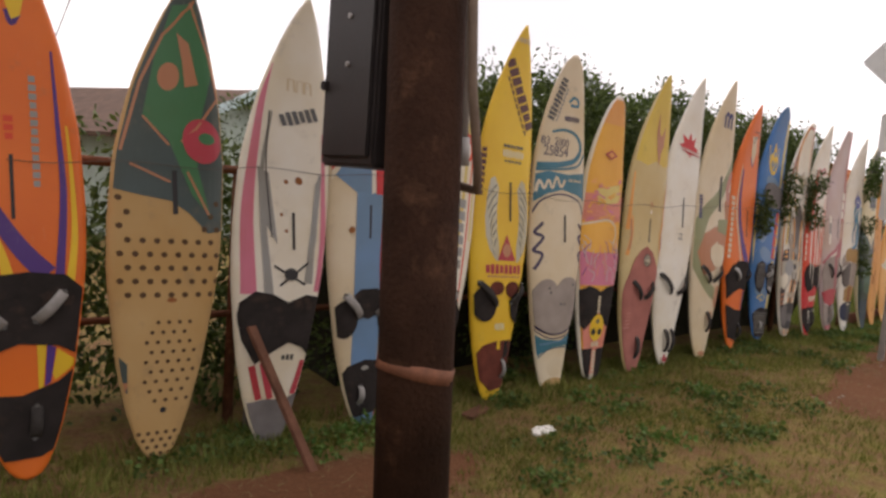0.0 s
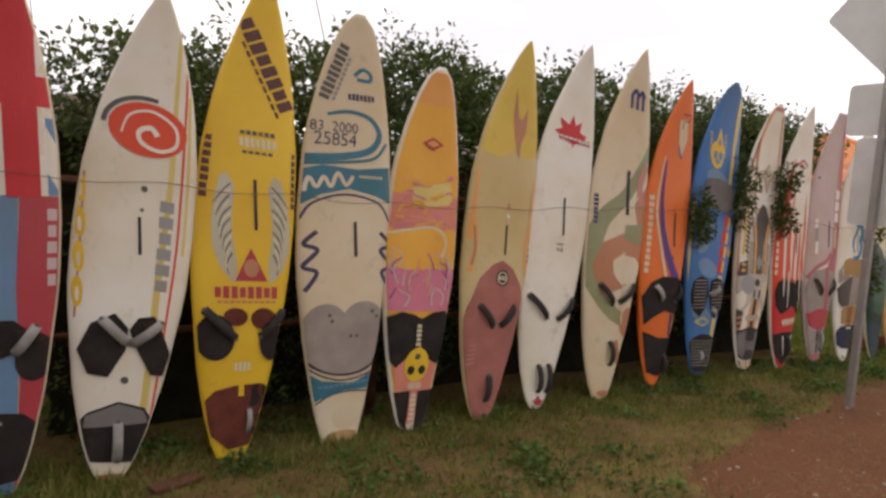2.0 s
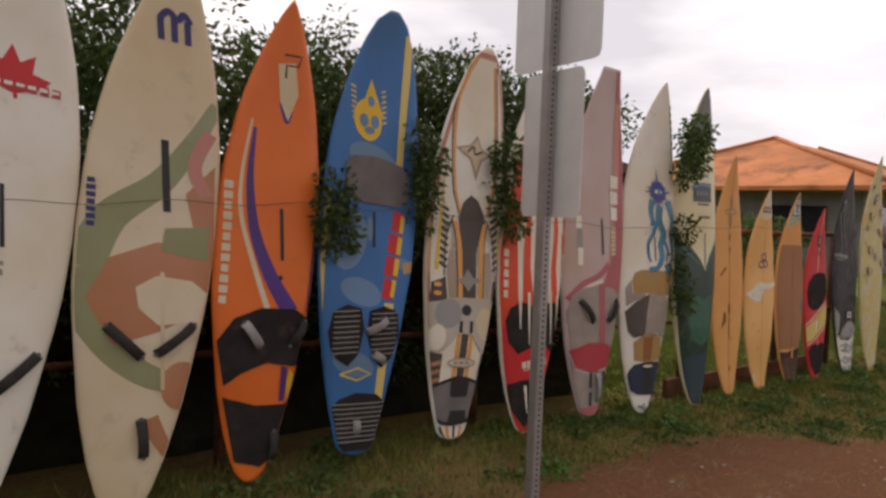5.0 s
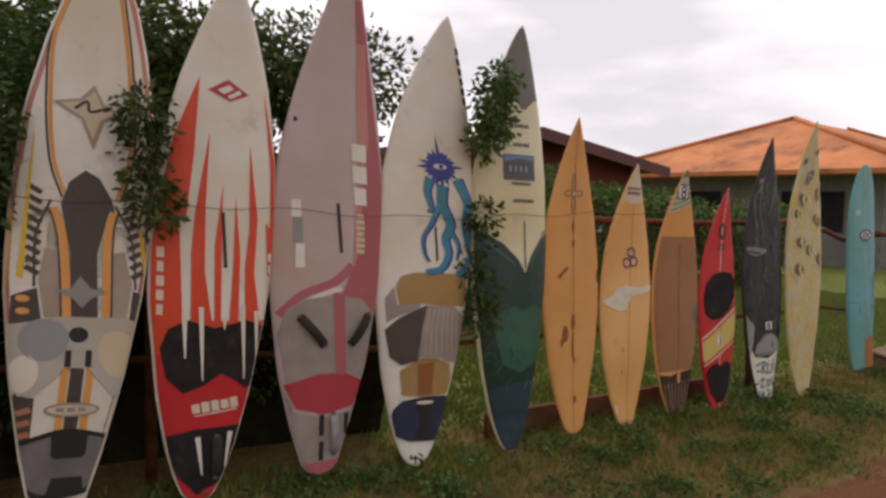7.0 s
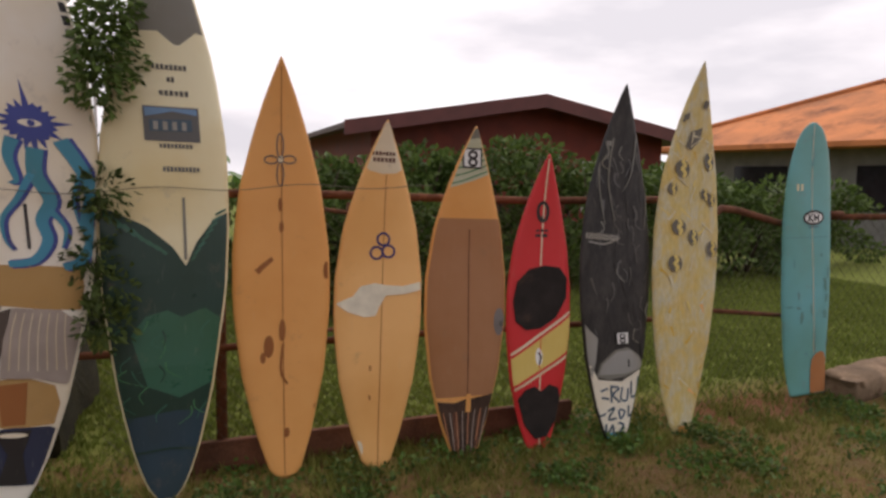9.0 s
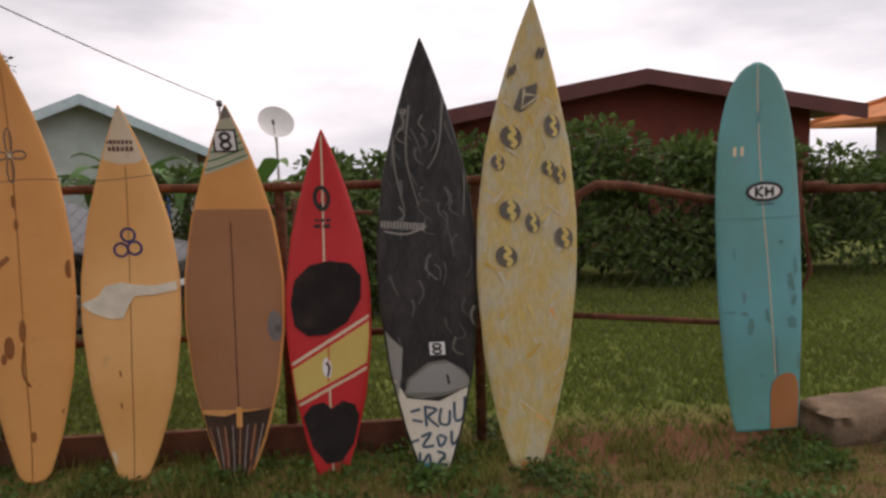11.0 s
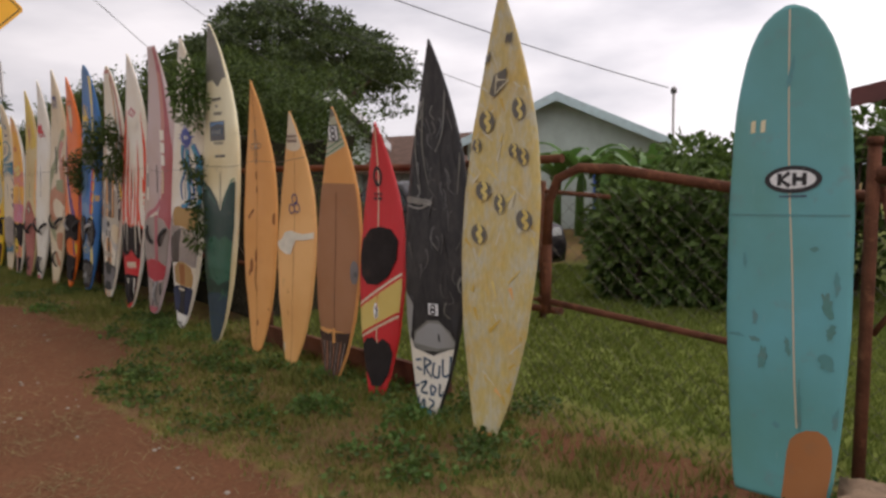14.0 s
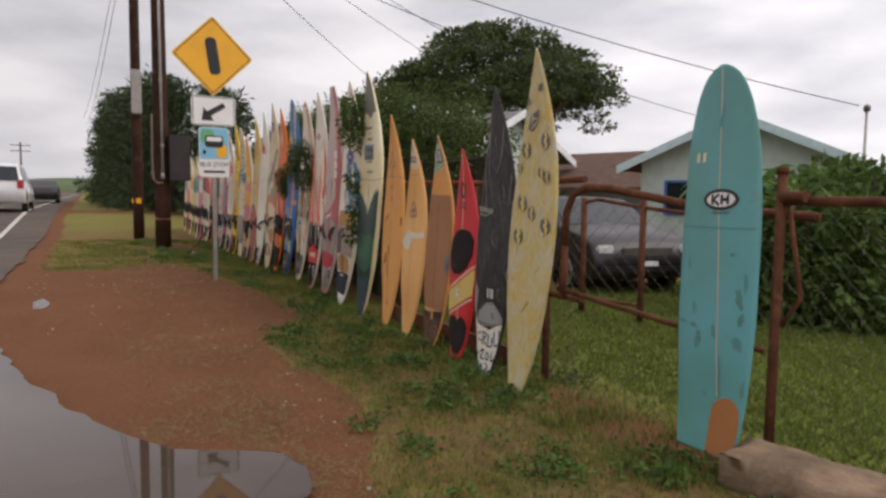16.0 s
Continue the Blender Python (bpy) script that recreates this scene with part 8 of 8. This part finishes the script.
tagged(raw("backdrop", hv, hf, HILL, smooth=True), "low green hills on the horizon", "hills", kind="structure")
for k, (x, y, h) in enumerate(((-70, -9.5, 8), (-110, -9.0, 9), (-60, 2.5, 9))):
    p = base("utility_pole", pose(x, y, 0), "distant wooden utility pole with crossarms", "utility pole", "utility poles")
    part("trunk", tube([(0, 0, -0.2), (0, 0, h)], [0.16, 0.12], 8), POLEWOOD, p)
    for z in (h - 0.5, h - 1.4):
        part("crossarm", box(-0.06, 0.06, -1.4, 1.4, z, z + 0.12), POLEWOOD, p)
far_bush = base("bush", pose(-60, 0, 0), "far roadside bushes", "bush", kind="stuff")
fp = []
fr_ = random.Random(9)
for k in range(70):
    fp += clump_points((fr_.uniform(-120, 30), fr_.choice((-1, -1, 1)) * fr_.uniform(10, 16), fr_.uniform(0.3, 2.2)), (2.4, 1.6, 1.2), 60, fr_, 0.2)
leaves(fp, 0.7, LEAFPINE, "foliage", far_bush, rng=fr_)


# ---- grass, weeds and small things on the ground ----
def blades(name, n, area, height, material, label, seed, keep, lie=0.0, width=0.006):
    r = random.Random(seed)
    verts, faces = [], []
    tries = 0
    while len(faces) < n and tries < n * 8:
        tries += 1
        x, y = r.uniform(area[0], area[1]), r.uniform(area[2], area[3])
        if r.random() > keep(x, y):
            continue
        z = ground_z(x, y)
        for _ in range(3):
            px, py = x + r.gauss(0, 0.03), y + r.gauss(0, 0.03)
            h = height * r.uniform(0.4, 1.3)
            a, b_ = r.uniform(0, 6.28), r.uniform(0, 6.28)
            tip = (px + math.cos(a) * h * (0.5 + 1.2 * lie), py + math.sin(a) * h * (0.5 + 1.2 * lie), z + h * (1 - 0.9 * lie) + 0.004)
            w = width * r.uniform(0.6, 1.4)
            i = len(verts)
            verts.extend([(px - math.cos(b_) * w, py - math.sin(b_) * w, z - 0.005), (px + math.cos(b_) * w, py + math.sin(b_) * w, z - 0.005), tip])
            faces.append((i, i + 1, i + 2))
    ob = raw(name, verts, faces, material)
    return tagged(ob, label, "grass", kind="stuff")


def sward(x, y):
    patch = 0.5 + 0.9 * noise.noise(Vector((x * 1.3, y * 1.3, 11)))
    return max(0.0, 1 - 1.25 * bareness(x, y)) * min(1.0, max(0.10, patch)) * (1.0 if y > 1.2 else 0.7)


blades("grass", 70000, (-2.5, 15.2, -0.6, 2.95), 0.034, GRASS, "short green grass of the verge", 1, sward, width=0.005)
blades("tall_grass", 16000, (-2.5, 14.0, 2.45, 3.05), 0.065, GRASS, "longer grass along the foot of the fence", 2, lambda x, y: 0.25 + 0.75 * (noise.noise(Vector((x * 2.1, y, 5))) > 0.05), width=0.006)
blades("lawn", 150000, (8.5, 20.0, 3.1, 9.0), 0.04, LAWN, "mown lawn behind the fence", 3, lambda x, y: 1.0 if y > 3.5 else 0.45, width=0.011)
blades("dry_grass", 26000, (-2.0, 15.5, 0.3, 2.8), 0.06, STRAW, "dry straw scattered through the verge", 4, lambda x, y: max(0.08, (0.3 + 0.7 * smooth(9.0, 12.5, x)) * (0.2 + 0.8 * (noise.noise(Vector((x * 1.7, y * 1.7, 2))) > 0.08)) * (1 - 0.6 * smooth(1.9, 2.6, y))), lie=0.8, width=0.003)

r6 = random.Random(17)
for k in range(230):
    x = r6.uniform(7.8, 14.6) if k % 3 else r6.uniform(-2.2, 8)
    y = r6.uniform(0.9, 2.75) if k % 5 else r6.uniform(2.7, 3.25)
    if bareness(x, y) > 0.5:
        continue
    wd = base("weed", pose(x, y, ground_z(x, y)), "low leafy green weed in the grass", "weed", "weeds")
    pts = []
    for j in range(r6.randint(2, 5)):
        c = (r6.uniform(-0.16, 0.16), r6.uniform(-0.12, 0.12), r6.uniform(0.01, 0.05))
        pts += clump_points(c, (0.10, 0.09, 0.03), 30, r6, 0.2)
    leaves(pts, 0.034, LEAFSHRUB if k % 4 else LEAFBRIGHT, "foliage", wd, ratio=0.75, rng=r6)

stake = base("plank", look((0.24, 2.16, 0.10), (0.10, 2.66, 0.74)), "weathered red plank leaning on the surfboards", "plank")
part("board", box(-0.026, 0.026, -0.014, 0.014, -0.86, 0.02, 0.004), PLANK, stake)
scrap = base("plank", pose(1.62, 2.5, ground_z(1.62, 2.5) + 0.02, 2, 0, 20), "scrap plank lying in the grass", "plank")
part("board", box(-0.13, 0.13, -0.045, 0.045, -0.012, 0.012, 0.003), PLANK, scrap)
old = base("fence_post", pose(0.22, 2.93, ground_z(0.22, 2.93)), "grey weathered wooden fence post", "post")
part("post", box(-0.03, 0.03, -0.03, 0.03, -0.1, 1.75, 0.01), POSTWOOD, old)
for k, (x, y) in enumerate(((1.70, 2.0), (1.63, 1.97), (1.76, 1.98), (1.69, 1.94))):
    lt = base("litter", pose(x, y, ground_z(x, y) + 0.015, 0, 0, 50 * k), "crumpled scrap of white paper on the grass", "litter", "litter")
    bm_ = bmesh.new()
    bmesh.ops.create_icosphere(bm_, subdivisions=2, radius=0.03)
    for v in bm_.verts:
        v.co = Vector((v.co.x * 1.5, v.co.y, v.co.z * 0.6)) * (1 + 0.5 * noise.noise(v.co * 40 + Vector((k, 0, 0))))
    part("paper", bm_, LITTER, lt)
r7 = random.Random(23)
stones = bmesh.new()
for k in range(260):
    x, y = r7.uniform(3.5, 15.0), r7.uniform(-0.7, 1.8)
    if bareness(x, y) < 0.5 or (x > 9 and y < 0.9):
        continue
    rad = r7.uniform(0.005, 0.016)
    made = bmesh.ops.create_icosphere(stones, subdivisions=1, radius=rad)["verts"]
    for v in made:
        v.co = Vector((v.co.x * 1.3, v.co.y, v.co.z * 0.6)) + Vector((x, y, ground_z(x, y) + rad * 0.2))
st_ = part("gravel", stones, CONCRETE, None)
tagged(st_, "small stones on the bare red earth", "gravel", kind="stuff")
